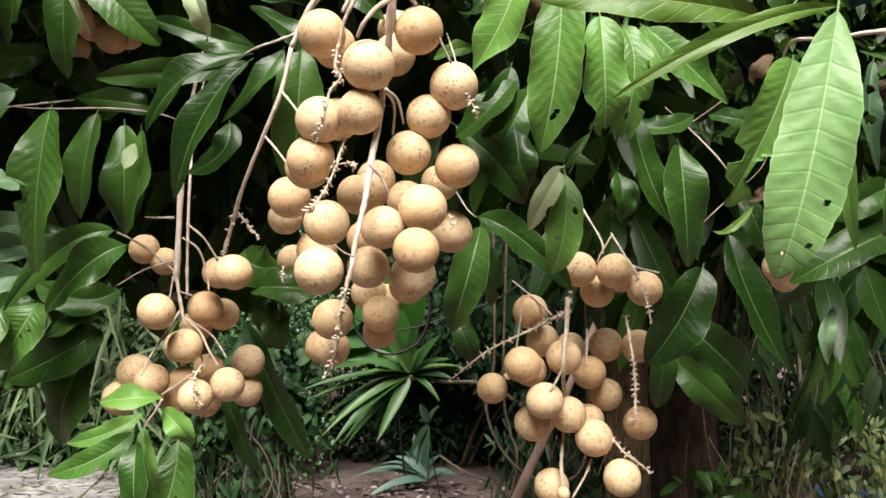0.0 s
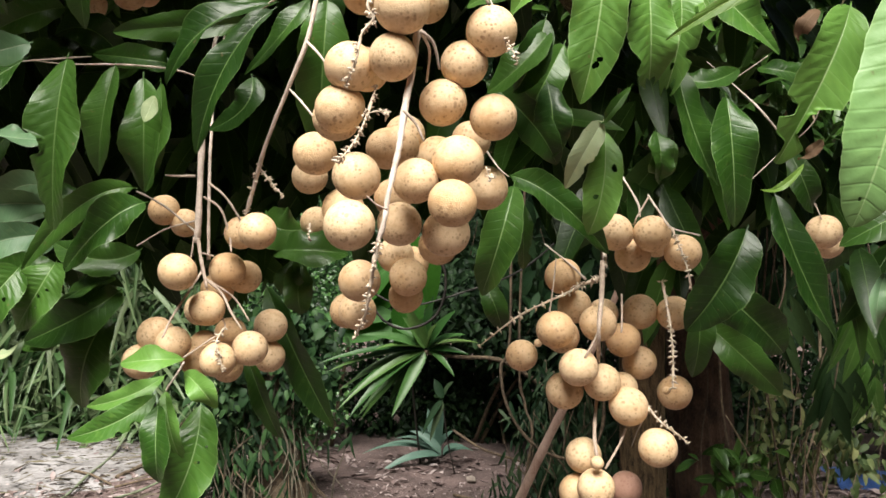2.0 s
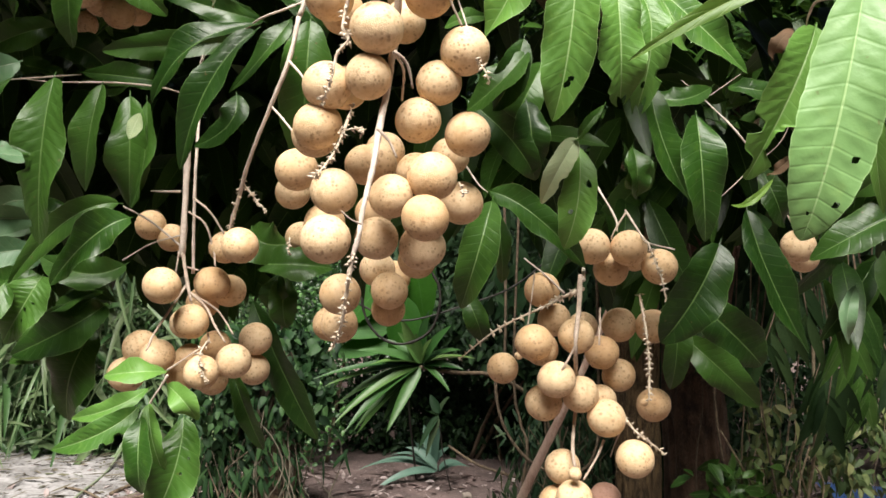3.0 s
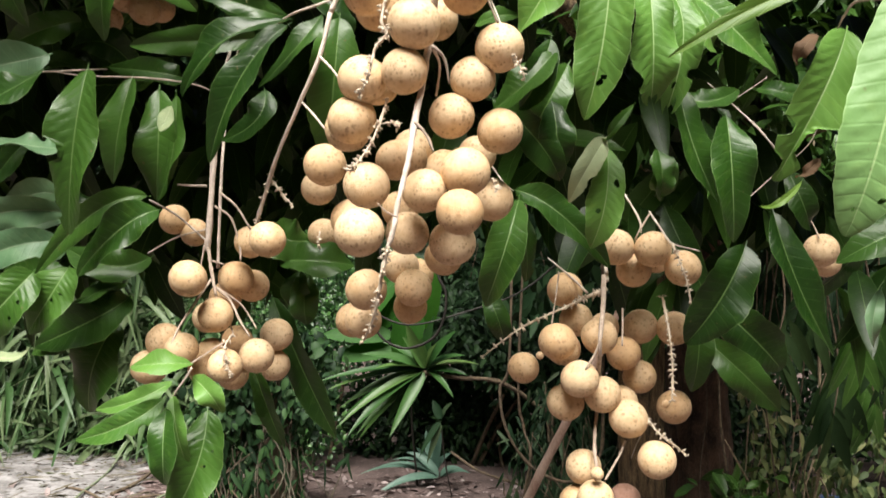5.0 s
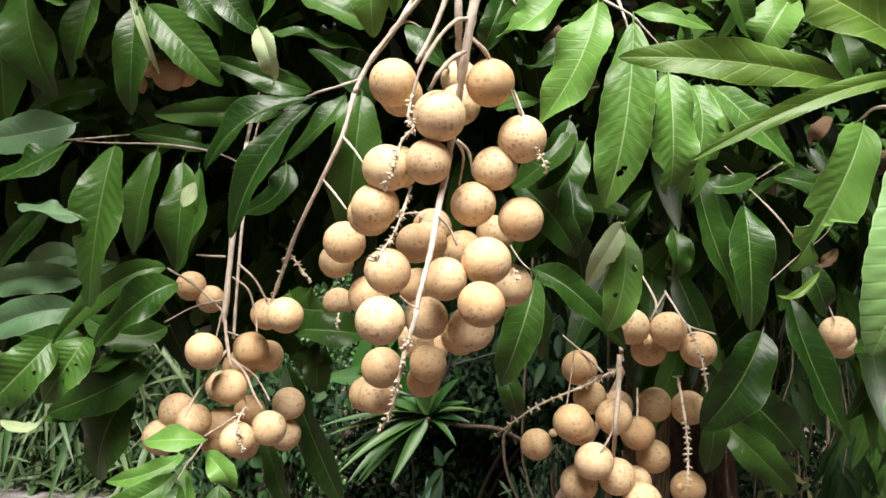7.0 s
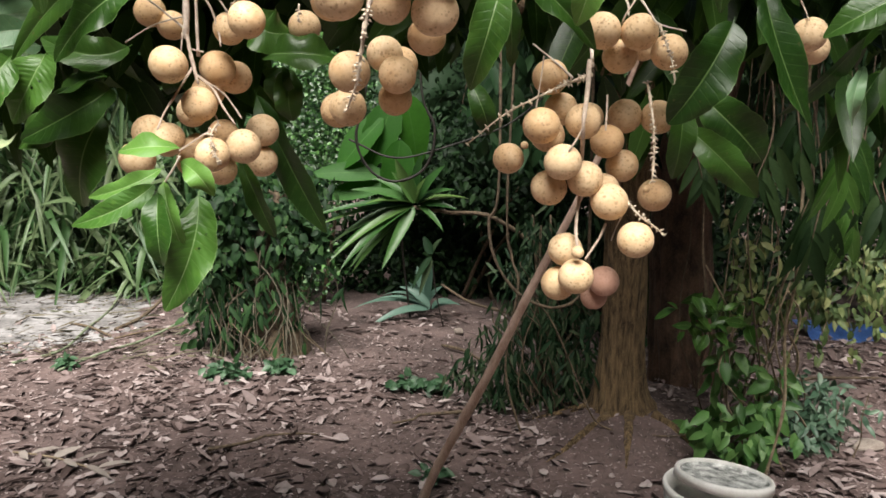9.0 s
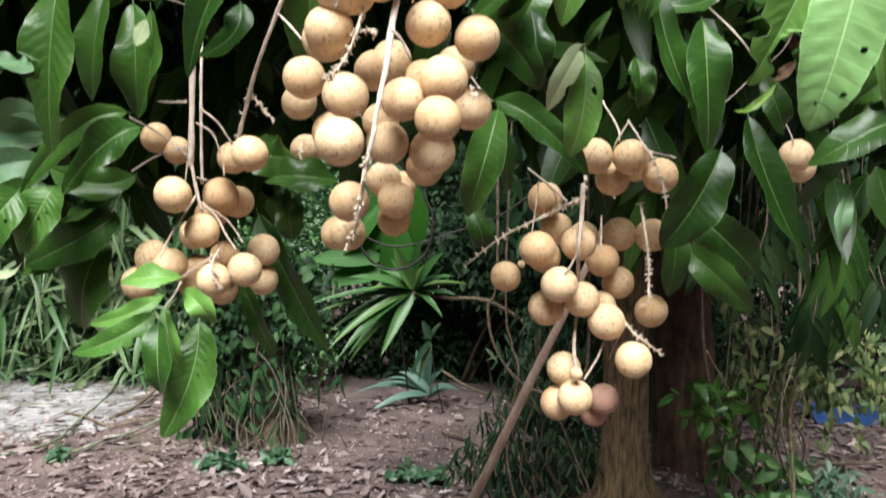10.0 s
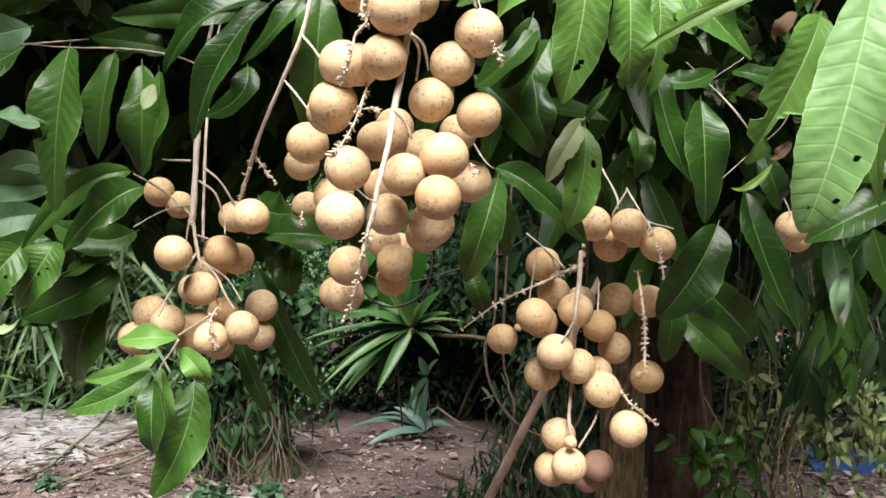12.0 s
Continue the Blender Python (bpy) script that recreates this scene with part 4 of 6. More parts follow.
# weeds
for k, (x, y, w) in enumerate(((-1.10, 3.6, 0.11), (-0.86, 3.72, 0.07), (-0.2, 3.5, 0.07), (-0.06, 3.47, 0.06), (-1.95, 3.7, 0.035), (-0.06, 2.54, 0.03))):
    foliage("ground_weed", "low patch of small green weeds on bare earth", "weed", [((x, y, 0.035), (w, w * 0.7, min(0.045, w)))], int(110 * w / 0.12), 0.050, 0.6, WEED, 0.0, 50 + k, "ground weeds")


def fan_plant(name, label, centre, fans, width, material, seed, droop=0.35):
    """A tuft of sword-shaped leaves; fans: rows of bearing in degrees (0 right, 90 up) and length."""
    g = np.random.default_rng(seed)
    ob = thing(name, centre, label, "plant")
    for i, (deg, ln) in enumerate(fans):
        a = radians(deg)
        axis = np.array([[math.cos(a), g.normal(-0.25, 0.3), math.sin(a)]])
        leaf_cloud("leaf", ob, np.array([centre]) + axis * 0.01, axis, np.array([[-0.3 * math.sin(a), -0.55 + g.normal(0, 0.2), abs(math.cos(a)) + 0.2]]), ln, width * g.uniform(0.8, 1.2), material, 11, 0.06, 0.3, 0.62, seed + i, fall=droop * g.uniform(0.6, 1.3))
    return ob


sword = fan_plant("sword_leaf_plant", "rosette of long narrow sword-shaped green leaves", (-0.17, 3.35, 0.915), ((200, 0.42), (208, 0.40), (218, 0.37), (230, 0.26), (182, 0.42), (190, 0.30), (163, 0.24), (172, 0.34), (140, 0.23), (118, 0.20), (98, 0.18), (75, 0.19), (35, 0.20), (5, 0.18), (-30, 0.16), (155, 0.30), (194, 0.38), (212, 0.33), (60, 0.24), (20, 0.24), (110, 0.26), (202, 0.44), (222, 0.40), (240, 0.30), (176, 0.46), (85, 0.28)), 0.050, STRAP, 60, 0.15)
tube("stalk", sword, [(-0.18, 3.35, 0.905, 0.010), (-0.03, 3.4, 0.88, 0.009), (0.2, 3.5, 0.84, 0.010), (0.45, 3.6, 0.6, 0.012), (0.6, 3.7, 0.0, 0.018)], VINE, 5, 8, 0.1, 61)
fan_plant("grey_leaf_plant", "bluish grey-green broad strap-leaved plant on the ground", (-0.14, 5.0, 0.04), ((150, 0.50), (160, 0.56), (140, 0.40), (168, 0.46), (128, 0.34), (28, 0.22), (48, 0.20)), 0.062, BLUISH, 63, 0.42)
fan_plant("grey_leaf_plant", "small upright bluish green strap-leaved plant", (-0.17, 5.2, 0.02), ((118, 0.28), (104, 0.36), (86, 0.40), (136, 0.24), (66, 0.22)), 0.060, BLUISH, 64, 0.22)
fan_plant("grey_leaf_plant", "bluish green plant coloured dark for the shade of the thicket", (-0.13, 4.7, 0.46), ((232, 0.20), (250, 0.22), (110, 0.16), (70, 0.16)), 0.05, SHADY, 66, 0.25)
# stalk coloured black to match the hollow's shade
tube("stalk", bpy.data.objects["grey_leaf_plant.002"], [(-0.13, 4.7, 0.43, 0.004), (-0.10, 4.74, 0.2, 0.004), (-0.05, 4.78, -0.03, 0.005)], BLACK_VINE, 4, 8, 0.1, 65)
# broad bright leaves in the open light behind
broad = thing("broad_leaf_plant", (-0.35, 4.6, 0.0), "broad bright green leaves of a large plant", "plant")
for k, (b, a, ln, w) in enumerate((((-0.36, 4.52, 1.40), (-0.30, -0.1, -0.75), 0.44, 0.22), ((-0.30, 4.55, 1.45), (0.22, 0.05, -0.9), 0.46, 0.21), ((-0.42, 4.5, 1.30), (-0.55, -0.1, -0.55), 0.42, 0.19), ((-0.32, 4.48, 1.18), (-0.10, -0.1, -0.9), 0.40, 0.20), ((-0.42, 4.5, 0.98), (-0.95, -0.2, 0.05), 0.42, 0.13), ((-0.40, 4.5, 0.90), (-0.95, -0.1, -0.10), 0.40, 0.12))):
    leaf_cloud("leaf", broad, [b], [a], [(0.1 + 0.3 * math.sin(k * 2.4), -0.9, 0.5)], ln, w, BANANA, 12, 0.16, 0.14, 0.8, 70 + k, ripple=0.04)
tube("stalk", broad, [(-0.28, 5.0, -0.02, 0.007), (-0.33, 4.8, 0.6, 0.006), (-0.32, 4.54, 1.45, 0.006)], BLACK_VINE, 5, 8, 0.1, 71)

# tangle of long leaves behind the track
g = np.random.default_rng(80)
n = 6000
P = np.stack([g.uniform(-5.5, -1.3, n), g.uniform(5.35, 6.4, n), 0.03 + 1.1 * g.uniform(0, 1, n) ** 1.7], -1)
A = np.stack([g.normal(0, 1.0, n), g.normal(-0.5, 0.4, n), g.normal(0.15, 0.7, n)], -1)
N = np.stack([g.normal(0, 0.4, n), g.normal(-0.3, 0.4, n), np.ones(n)], -1)
tangle = thing("grass_tangle", (-3.0, 5.6, 0.0), "tangled long green and straw-coloured grass leaves", "grass")
tagged(leaf_cloud("long_grass", tangle, P, A, N, 0.10 + 0.42 * g.uniform(0, 1, n) ** 1.6, g.uniform(0.022, 0.060, n), STRAW, 7, g.uniform(0.1, 1.2, n), 0.3, 0.6, 81, fall=0.35), kind="stuff")
n = 240
P = np.stack([g.uniform(-5.0, -1.6, n), g.uniform(5.3, 6.3, n), g.uniform(0.7, 1.9, n)], -1)
A = np.stack([g.normal(0, 0.25, n), g.normal(-0.2, 0.2, n), -np.ones(n)], -1)
N = np.stack([g.normal(0, 0.6, n), -np.ones(n), g.normal(0.2, 0.2, n)], -1)
tagged(leaf_cloud("hanging_grass", tangle, P, A, N, g.uniform(0.5, 1.1, n), g.uniform(0.015, 0.035, n), STRAW, 8, g.uniform(-0.1, 0.3, n), 0.3, 0.6, 82), kind="stuff")

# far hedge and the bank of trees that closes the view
# the last two bushes are added to hide lit ground with dark leaves
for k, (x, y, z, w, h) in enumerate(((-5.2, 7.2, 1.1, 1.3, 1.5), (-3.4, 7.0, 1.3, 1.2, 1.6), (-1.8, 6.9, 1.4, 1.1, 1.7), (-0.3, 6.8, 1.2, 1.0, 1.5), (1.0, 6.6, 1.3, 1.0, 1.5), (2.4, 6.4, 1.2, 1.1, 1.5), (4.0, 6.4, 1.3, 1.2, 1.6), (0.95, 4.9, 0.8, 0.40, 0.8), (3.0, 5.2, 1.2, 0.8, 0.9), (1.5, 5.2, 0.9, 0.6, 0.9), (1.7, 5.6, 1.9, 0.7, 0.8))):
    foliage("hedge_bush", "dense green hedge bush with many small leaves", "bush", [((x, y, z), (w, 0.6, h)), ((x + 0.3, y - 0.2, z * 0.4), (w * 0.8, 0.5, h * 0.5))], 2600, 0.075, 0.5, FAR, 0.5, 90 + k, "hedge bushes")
foliage("hedge_bush", "dense thicket over a hollow, leaves coloured dark for shade", "bush", [((0.25, 5.35, 1.05), (0.62, 0.55, 0.34)), ((-0.35, 5.6, 0.95), (0.45, 0.45, 0.26)), ((0.35, 5.0, 0.85), (0.35, 0.3, 0.22)), ((0.4, 6.1, 0.4), (0.9, 0.2, 0.5))], 7000, 0.075, 0.45, FAR, 0.6, 108, "hedge bushes")
# added filler: dark leaves where the hollow's back only lies in shade
foliage("hedge_bush", "dark undergrowth added to fill the shaded back of the hollow", "bush", [((-0.45, 5.75, 0.30), (0.55, 0.22, 0.36)), ((0.2, 5.7, 0.30), (0.5, 0.2, 0.34))], 3600, 0.065, 0.45, FAR, 0.5, 109, "hedge bushes")
# a neighbouring tree, added over the hedge to shade it
g = np.random.default_rng(120)
n = 12000
P = np.stack([g.uniform(-6, 5, n), g.uniform(4.0, 8.0, n), g.uniform(2.5, 3.4, n)], -1)
# part of the crown is moved forward to shade the plants behind
P[9000:] = np.stack([g.uniform(-0.3, 0.9, 3000), g.uniform(2.6, 3.9, 3000), g.uniform(2.9, 3.5, 3000)], -1)
P = P[~((P[:, 0] > -1.9) & (P[:, 0] < -0.1) & (P[:, 1] < 5.3))]
n = len(P)
A = g.normal(size=(n, 3)) * (0.8, 0.8, 0.4) + (0, -0.2, -0.5)
N = g.normal(size=(n, 3)) * 0.4 + (0, -0.2, 1.0)
far_tree = thing("shade_tree", (-2.6, 8.6, 0.0), "added tree whose wide dark green crown shades the hedge", "tree")
tube("trunk", far_tree, [(-2.6, 8.6, -0.1, 0.24), (-2.55, 8.5, 1.2, 0.17), (-2.3, 8.0, 2.6, 0.13), (-1.6, 7.0, 3.0, 0.08), (-0.6, 5.6, 3.1, 0.04)], BARK, 7, 14, 0.08, 121)
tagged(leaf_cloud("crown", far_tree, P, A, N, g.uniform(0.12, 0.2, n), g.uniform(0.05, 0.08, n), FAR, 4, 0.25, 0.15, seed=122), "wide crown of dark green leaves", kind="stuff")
# full ring of trees; the unseen half behind the camera blocks low skylight
cols, rows = 180, 34
verts, faces = [], []
for j in range(rows):
    for i in range(cols):
        a = 2 * math.pi * (i / (cols - 1))
        r = 12 + 1.6 * noise.noise(Vector((9 * math.cos(a), 9 * math.sin(a), 2 + j * 0.35))) + 0.8 * noise.noise(Vector((i * 1.1, j * 1.1, 4)))
        top = 8.5 + 1.3 * noise.noise(Vector((i * 0.22, 0, 7)))
        s = j / (rows - 1)
        verts.append((r * math.cos(a) * (1 + 0.06 * s), 4.0 + r * math.sin(a) * (1 + 0.06 * s), -0.2 + top * s + 0.3 * noise.noise(Vector((i, j, 1)))))
faces = [(j * cols + i, j * cols + i + 1, (j + 1) * cols + i + 1, (j + 1) * cols + i) for j in range(rows - 1) for i in range(cols - 1)]
tagged(new("backdrop", mesh_of("backdrop", verts, faces, FAR)), "dark green belt of trees, half added unseen to cut skylight", "trees", kind="structure")

# ---- vines, pole, bucket, sheet ----
pole = tube("wooden_pole", None, [(-0.115, 2.30, -0.02, 0.0150), (-0.03, 2.24, 0.22, 0.0145), (0.10, 2.15, 0.52, 0.0132), (0.22, 2.07, 0.82, 0.0119), (0.315, 2.0, 1.05, 0.0097), (0.40, 1.95, 1.28, 0.0070), (0.46, 1.9, 1.5, 0.0053)], POLE, 8, 12, 0.06, 9)
tagged(pole, "slim reddish brown wooden pole leaning into the crown", "pole")
for k, (r, pts) in enumerate((
    (0.006, [(0.14, 2.9, 2.3), (0.17, 2.9, 1.10), (0.135, 2.9, 0.90), (0.17, 2.88, 0.74), (0.27, 2.86, 0.62), (0.40, 2.84, 0.585), (0.50, 2.86, 0.66), (0.52, 2.9, 0.95), (0.48, 2.9, 2.3)]),
    (0.0052, [(0.24, 3.0, 2.2), (0.21, 3.0, 1.0), (0.235, 3.0, 0.75), (0.26, 2.95, 0.64), (0.22, 2.95, 0.3), (0.3, 2.95, 0.0)]),
    (0.0046, [(-0.25, 2.6, 2.0), (-0.30, 2.6, 1.40), (-0.335, 2.6, 1.22), (-0.29, 2.6, 1.11), (-0.20, 2.6, 1.07), (-0.10, 2.6, 1.12), (-0.07, 2.6, 1.25), (-0.12, 2.6, 1.42), (-0.1, 2.6, 2.0)]),
    (0.0034, [(-0.36, 2.6, 1.21), (-0.2, 2.6, 1.15), (0.0, 2.62, 1.20), (0.2, 2.7, 1.28), (0.4, 2.8, 1.45)]),
    (0.003, [(0.33, 2.9, 0.60), (0.40, 2.85, 0.50), (0.50, 2.82, 0.28), (0.58, 2.78, 0.14), (0.80, 2.74, 0.12), (0.95, 2.74, 0.14)]),
    (0.005, [(1.10, 2.5, 2.1), (1.14, 2.5, 0.9), (1.12, 2.5, 0.6), (1.13, 2.48, 0.35), (1.08, 2.46, 0.1), (1.05, 2.44, 0.0)]),
    (0.005, [(0.92, 2.75, 2.2), (0.90, 2.75, 1.0), (0.94, 2.75, 0.6), (0.92, 2.74, 0.3)]),
    (0.007, [(-0.06, 4.3, 0.36), (0.1, 4.0, 0.33), (0.3, 3.6, 0.36), (0.5, 3.3, 0.3), (0.52, 3.2, 0.0)]),
)):
    ob = tube("woody_vine", None, [(*p, r) for p in pts], BLACK_VINE if k in (2, 3) else PALE_VINE if k == 5 else VINE, 7, 8, 0.15, 140 + k)
    tagged(ob, "black vine looping under the crown" if k in (2, 3) else "brown woody vine hanging beside the tree trunk", "vine", "woody vines")

BX, BY = 0.765, 2.05
BZ = level(BX, BY)
bucket = thing("plastic_bucket", (BX, BY, BZ), "dirty white plastic bucket with loose lid on the ground", "bucket")
lathe("body", bucket, [(0.0, 0.0), (0.116, 0.0), (0.122, 0.006), (0.134, 0.150), (0.138, 0.205), (0.143, 0.207), (0.143, 0.220), (0.139, 0.222), (0.141, 0.255), (0.136, 0.255), (0.130, 0.18), (0.114, 0.012), (0.0, 0.01)], WHITE, (BX, BY, BZ))
lathe("rim", bucket, [(0.139, 0.235), (0.146, 0.236), (0.148, 0.242), (0.148, 0.256), (0.144, 0.261), (0.137, 0.260), (0.136, 0.252)], WHITE, (BX, BY, BZ))
lid = lathe("lid", bucket, [(0.0, 0.0), (0.115, 0.0), (0.119, 0.002), (0.121, 0.006)], LID, (BX + 0.018, BY, BZ + 0.283), turn=(-0.11, 0.08, 0), label="white lid grimy with grey dirt")
lathe("lid_rim", lid, [(0.121, 0.006), (0.122, 0.013), (0.126, 0.016), (0.133, 0.014), (0.136, 0.008), (0.136, -0.010), (0.131, -0.010), (0.129, -0.006), (0.0, -0.012)], WHITE, (BX + 0.018, BY, BZ + 0.283), turn=(-0.11, 0.08, 0))

# blue sheet and the bank on the far side
cols, rows = 40, 14
verts = []
for j in range(rows):
    for i in range(cols):
        x = 2.18 + 1.9 * i / (cols - 1)
        s = j / (rows - 1)
        verts.append((x, 4.36 + 0.5 * s + 0.05 * math.sin(x * 5), -0.01 + 0.085 * math.sin(s * 1.5) + 0.03 * noise.noise(Vector((x * 5, s * 4, 0))) - 0.09 * (x - 2.2)))
faces = [(j * cols + i, j * cols + i + 1, (j + 1) * cols + i + 1, (j + 1) * cols + i) for j in range(rows - 1) for i in range(cols - 1)]
tarp = new("plastic_sheet", mesh_of("plastic_sheet", verts, faces, BLUE))
tagged(tarp, "crumpled blue plastic sheet lying on a low bank", "tarpaulin")
verts = []
for j in range(12):
    for i in range(40):
        x, s = 1.5 + 4.5 * i / 39, j / 11
        verts.append((x, 4.22 + 1.2 * s + 0.08 * noise.noise(Vector((x * 2, s * 3, 1))), -0.10 + 0.13 * min(1, s * 7) * (0.9 + 0.2 * noise.noise(Vector((x * 3, s * 4, 5)))) - 0.05 * s))
faces = [(j * 40 + i, j * 40 + i + 1, (j + 1) * 40 + i + 1, (j + 1) * 40 + i) for j in range(11) for i in range(39)]
tagged(new("earth_bank", mesh_of("earth_bank", verts, faces, SOIL)), "low brown earth bank at the back", "bank", kind="structure")


def stone(place, size, seed):
    bm = bmesh.new()
    bmesh.ops.create_icosphere(bm, subdivisions=3, radius=1.0)
    for v in bm.verts:
        k = 1 + 0.3 * noise.noise(v.co * 1.3 + Vector((seed, 0, 0))) + 0.08 * noise.noise(v.co * 5)
        v.co = Vector((v.co.x * size[0] * k, v.co.y * size[1] * k, v.co.z * size[2] * k)) + Vector(place)
    me = bpy.data.meshes.new("stone")
    bm.to_mesh(me)
    bm.free()
    me.materials.append(STONE)
    me.polygons.foreach_set("use_smooth", [True] * len(me.polygons))
    tagged(new("stone", me), "flat pale grey stone lying on the earth", "stone", "stones")


# this low stone stands in for a pale patch of sandy soil
stone((1.70, 2.98, 0.004), (0.075, 0.05, 0.02), 1)
stone((1.75, 3.7, 0.01), (0.11, 0.08, 0.03), 2)
stone((0.045, 4.55, 0.02), (0.03, 0.025, 0.02), 3)

# ---- fruit and leaves close to the camera ----

main_cluster = thing("fruit_cluster", (-0.0165, 0.3165, 1.4828), "dense hanging bunch of tan speckled fruits on pale stem", "fruit cluster", "hanging fruit clusters")
fruit(main_cluster, (-0.0534, 0.3460, 1.4259), 0.0230, "tan")
fruit(main_cluster, (-0.0533, 0.3846, 1.4317), 0.0230, "tan")
fruit(main_cluster, (-0.0075, 0.3480, 1.4283), 0.0230, "tan")
fruit(main_cluster, (-0.0244, 0.4317, 1.4567), 0.0230, "tan")
fruit(main_cluster, (-0.0230, 0.3972, 1.4314), 0.0230, "tan")
fruit(main_cluster, (-0.0302, 0.3379, 1.4085), 0.0244, "tan")
fruit(main_cluster, (0.0093, 0.3593, 1.4047), 0.0235, "tan")
fruit(main_cluster, (-0.0030, 0.3642, 1.3907), 0.0220, "tan")
fruit(main_cluster, (-0.0345, 0.3438, 1.3882), 0.0215, "tan")
fruit(main_cluster, (-0.0549, 0.3521, 1.3860), 0.0231, "tan")
fruit(main_cluster, (-0.0536, 0.3994, 1.3966), 0.0230, "tan")
fruit(main_cluster, (-0.0599, 0.3577, 1.3682), 0.0234, "tan")
fruit(main_cluster, (-0.0640, 0.3718, 1.3662), 0.0225, "tan")
fruit(main_cluster, (-0.0868, 0.4360, 1.3581), 0.0248, "tan")
fruit(main_cluster, (-0.0992, 0.4825, 1.3505), 0.0229, "tan")
fruit(main_cluster, (-0.0361, 0.3964, 1.3565), 0.0213, "tan")
fruit(main_cluster, (-0.0419, 0.3952, 1.3553), 0.0213, "tan")
fruit(main_cluster, (-0.0364, 0.4403, 1.3697), 0.0230, "tan")
fruit(main_cluster, (-0.0129, 0.3656, 1.3728), 0.0226, "tan")
fruit(main_cluster, (0.0111, 0.3724, 1.3674), 0.0226, "tan")
fruit(main_cluster, (0.0011, 0.4562, 1.3700), 0.0230, "tan")
fruit(main_cluster, (-0.0053, 0.3564, 1.3444), 0.0235, "tan")
fruit(main_cluster, (-0.0176, 0.4295, 1.3561), 0.0230, "tan")
fruit(main_cluster, (0.0083, 0.3916, 1.3356), 0.0226, "tan")
fruit(main_cluster, (-0.0244, 0.3559, 1.3349), 0.0213, "tan")
fruit(main_cluster, (-0.0070, 0.3319, 1.3231), 0.0208, "tan")
fruit(main_cluster, (-0.0109, 0.3821, 1.3123), 0.0238, "tan")
fruit(main_cluster, (-0.0526, 0.3633, 1.3377), 0.0229, "tan")
fruit(main_cluster, (-0.0725, 0.4489, 1.3281), 0.0246, "tan")
fruit(main_cluster, (-0.1078, 0.5492, 1.3249), 0.0229, "tan")
fruit(main_cluster, (-0.0524, 0.3427, 1.3137), 0.0231, "tan")
fruit(main_cluster, (-0.0335, 0.3786, 1.3162), 0.0219, "tan")
fruit(main_cluster, (-0.0445, 0.4575, 1.3357), 0.0230, "tan")
fruit(main_cluster, (-0.0460, 0.4952, 1.3021), 0.0232, "tan")
fruit(main_cluster, (-0.0609, 0.4397, 1.2868), 0.0239, "tan")
fruit(main_cluster, (-0.0760, 0.4965, 1.2663), 0.0231, "tan")
fruit(main_cluster, (-0.0665, 0.4726, 1.2676), 0.0234, "tan")
fruit(main_cluster, (-0.0369, 0.4840, 1.2885), 0.0240, "tan")
fruit(main_cluster, (-0.0365, 0.5052, 1.2970), 0.0228, "tan")
fruit(main_cluster, (-0.0410, 0.5204, 1.2753), 0.0234, "tan")
fruit(main_cluster, (-0.0169, 0.4377, 1.3069), 0.0218, "tan")
twig(main_cluster, "main_stem", [(-0.0165, 0.3344, 1.5055, 0.00270), (-0.0171, 0.3332, 1.4880, 0.00254), (-0.0167, 0.3335, 1.4659, 0.00240), (-0.0188, 0.3374, 1.4466, 0.00228), (-0.0211, 0.3443, 1.4279, 0.00204), (-0.0230, 0.3538, 1.4136, 0.00180), (-0.0248, 0.3532, 1.3987, 0.00179), (-0.0266, 0.3499, 1.3819, 0.00163), (-0.0290, 0.3435, 1.3646, 0.00160), (-0.0304, 0.3371, 1.3481, 0.00143), (-0.0326, 0.3334, 1.3349, 0.00128), (-0.0345, 0.3313, 1.3246, 0.00114), (-0.0357, 0.3303, 1.3144, 0.00114), (-0.0382, 0.3311, 1.3063, 0.00114)])
twig(main_cluster, "withered_tip", [(-0.0380, 0.3310, 1.3073, 0.00101), (-0.0401, 0.3330, 1.2965, 0.00089), (-0.0422, 0.3380, 1.2859, 0.00077), (-0.0448, 0.3441, 1.2749, 0.00065), (-0.0501, 0.3530, 1.2643, 0.00040)])
twig(main_cluster, "side_stem", [(-0.0209, 0.3322, 1.4958, 0.00134), (-0.0259, 0.3320, 1.4761, 0.00133), (-0.0323, 0.3320, 1.4538, 0.00119), (-0.0383, 0.3314, 1.4376, 0.00105), (-0.0419, 0.3329, 1.4315, 0.00092)])
twig(main_cluster, "side_stem", [(-0.0259, 0.3683, 1.5136, 0.00222), (-0.0261, 0.3708, 1.4900, 0.00207), (-0.0250, 0.3782, 1.4683, 0.00195), (-0.0241, 0.3997, 1.4552, 0.00173), (-0.0238, 0.4152, 1.4517, 0.00146)])
twig(main_cluster, "fruit_stalk", [(-0.0200, 0.3362, 1.4387, 0.00106), (-0.0253, 0.3285, 1.4325, 0.00117), (-0.0305, 0.3251, 1.4247, 0.00103), (-0.0345, 0.3276, 1.4181, 0.00091)])
twig(main_cluster, "fruit_stalk", [(-0.0199, 0.3346, 1.4538, 0.00093), (-0.0244, 0.3297, 1.4508, 0.00092), (-0.0308, 0.3253, 1.4420, 0.00091), (-0.0365, 0.3222, 1.4302, 0.00090), (-0.0397, 0.3219, 1.4221, 0.00077), (-0.0418, 0.3228, 1.4118, 0.00077)])
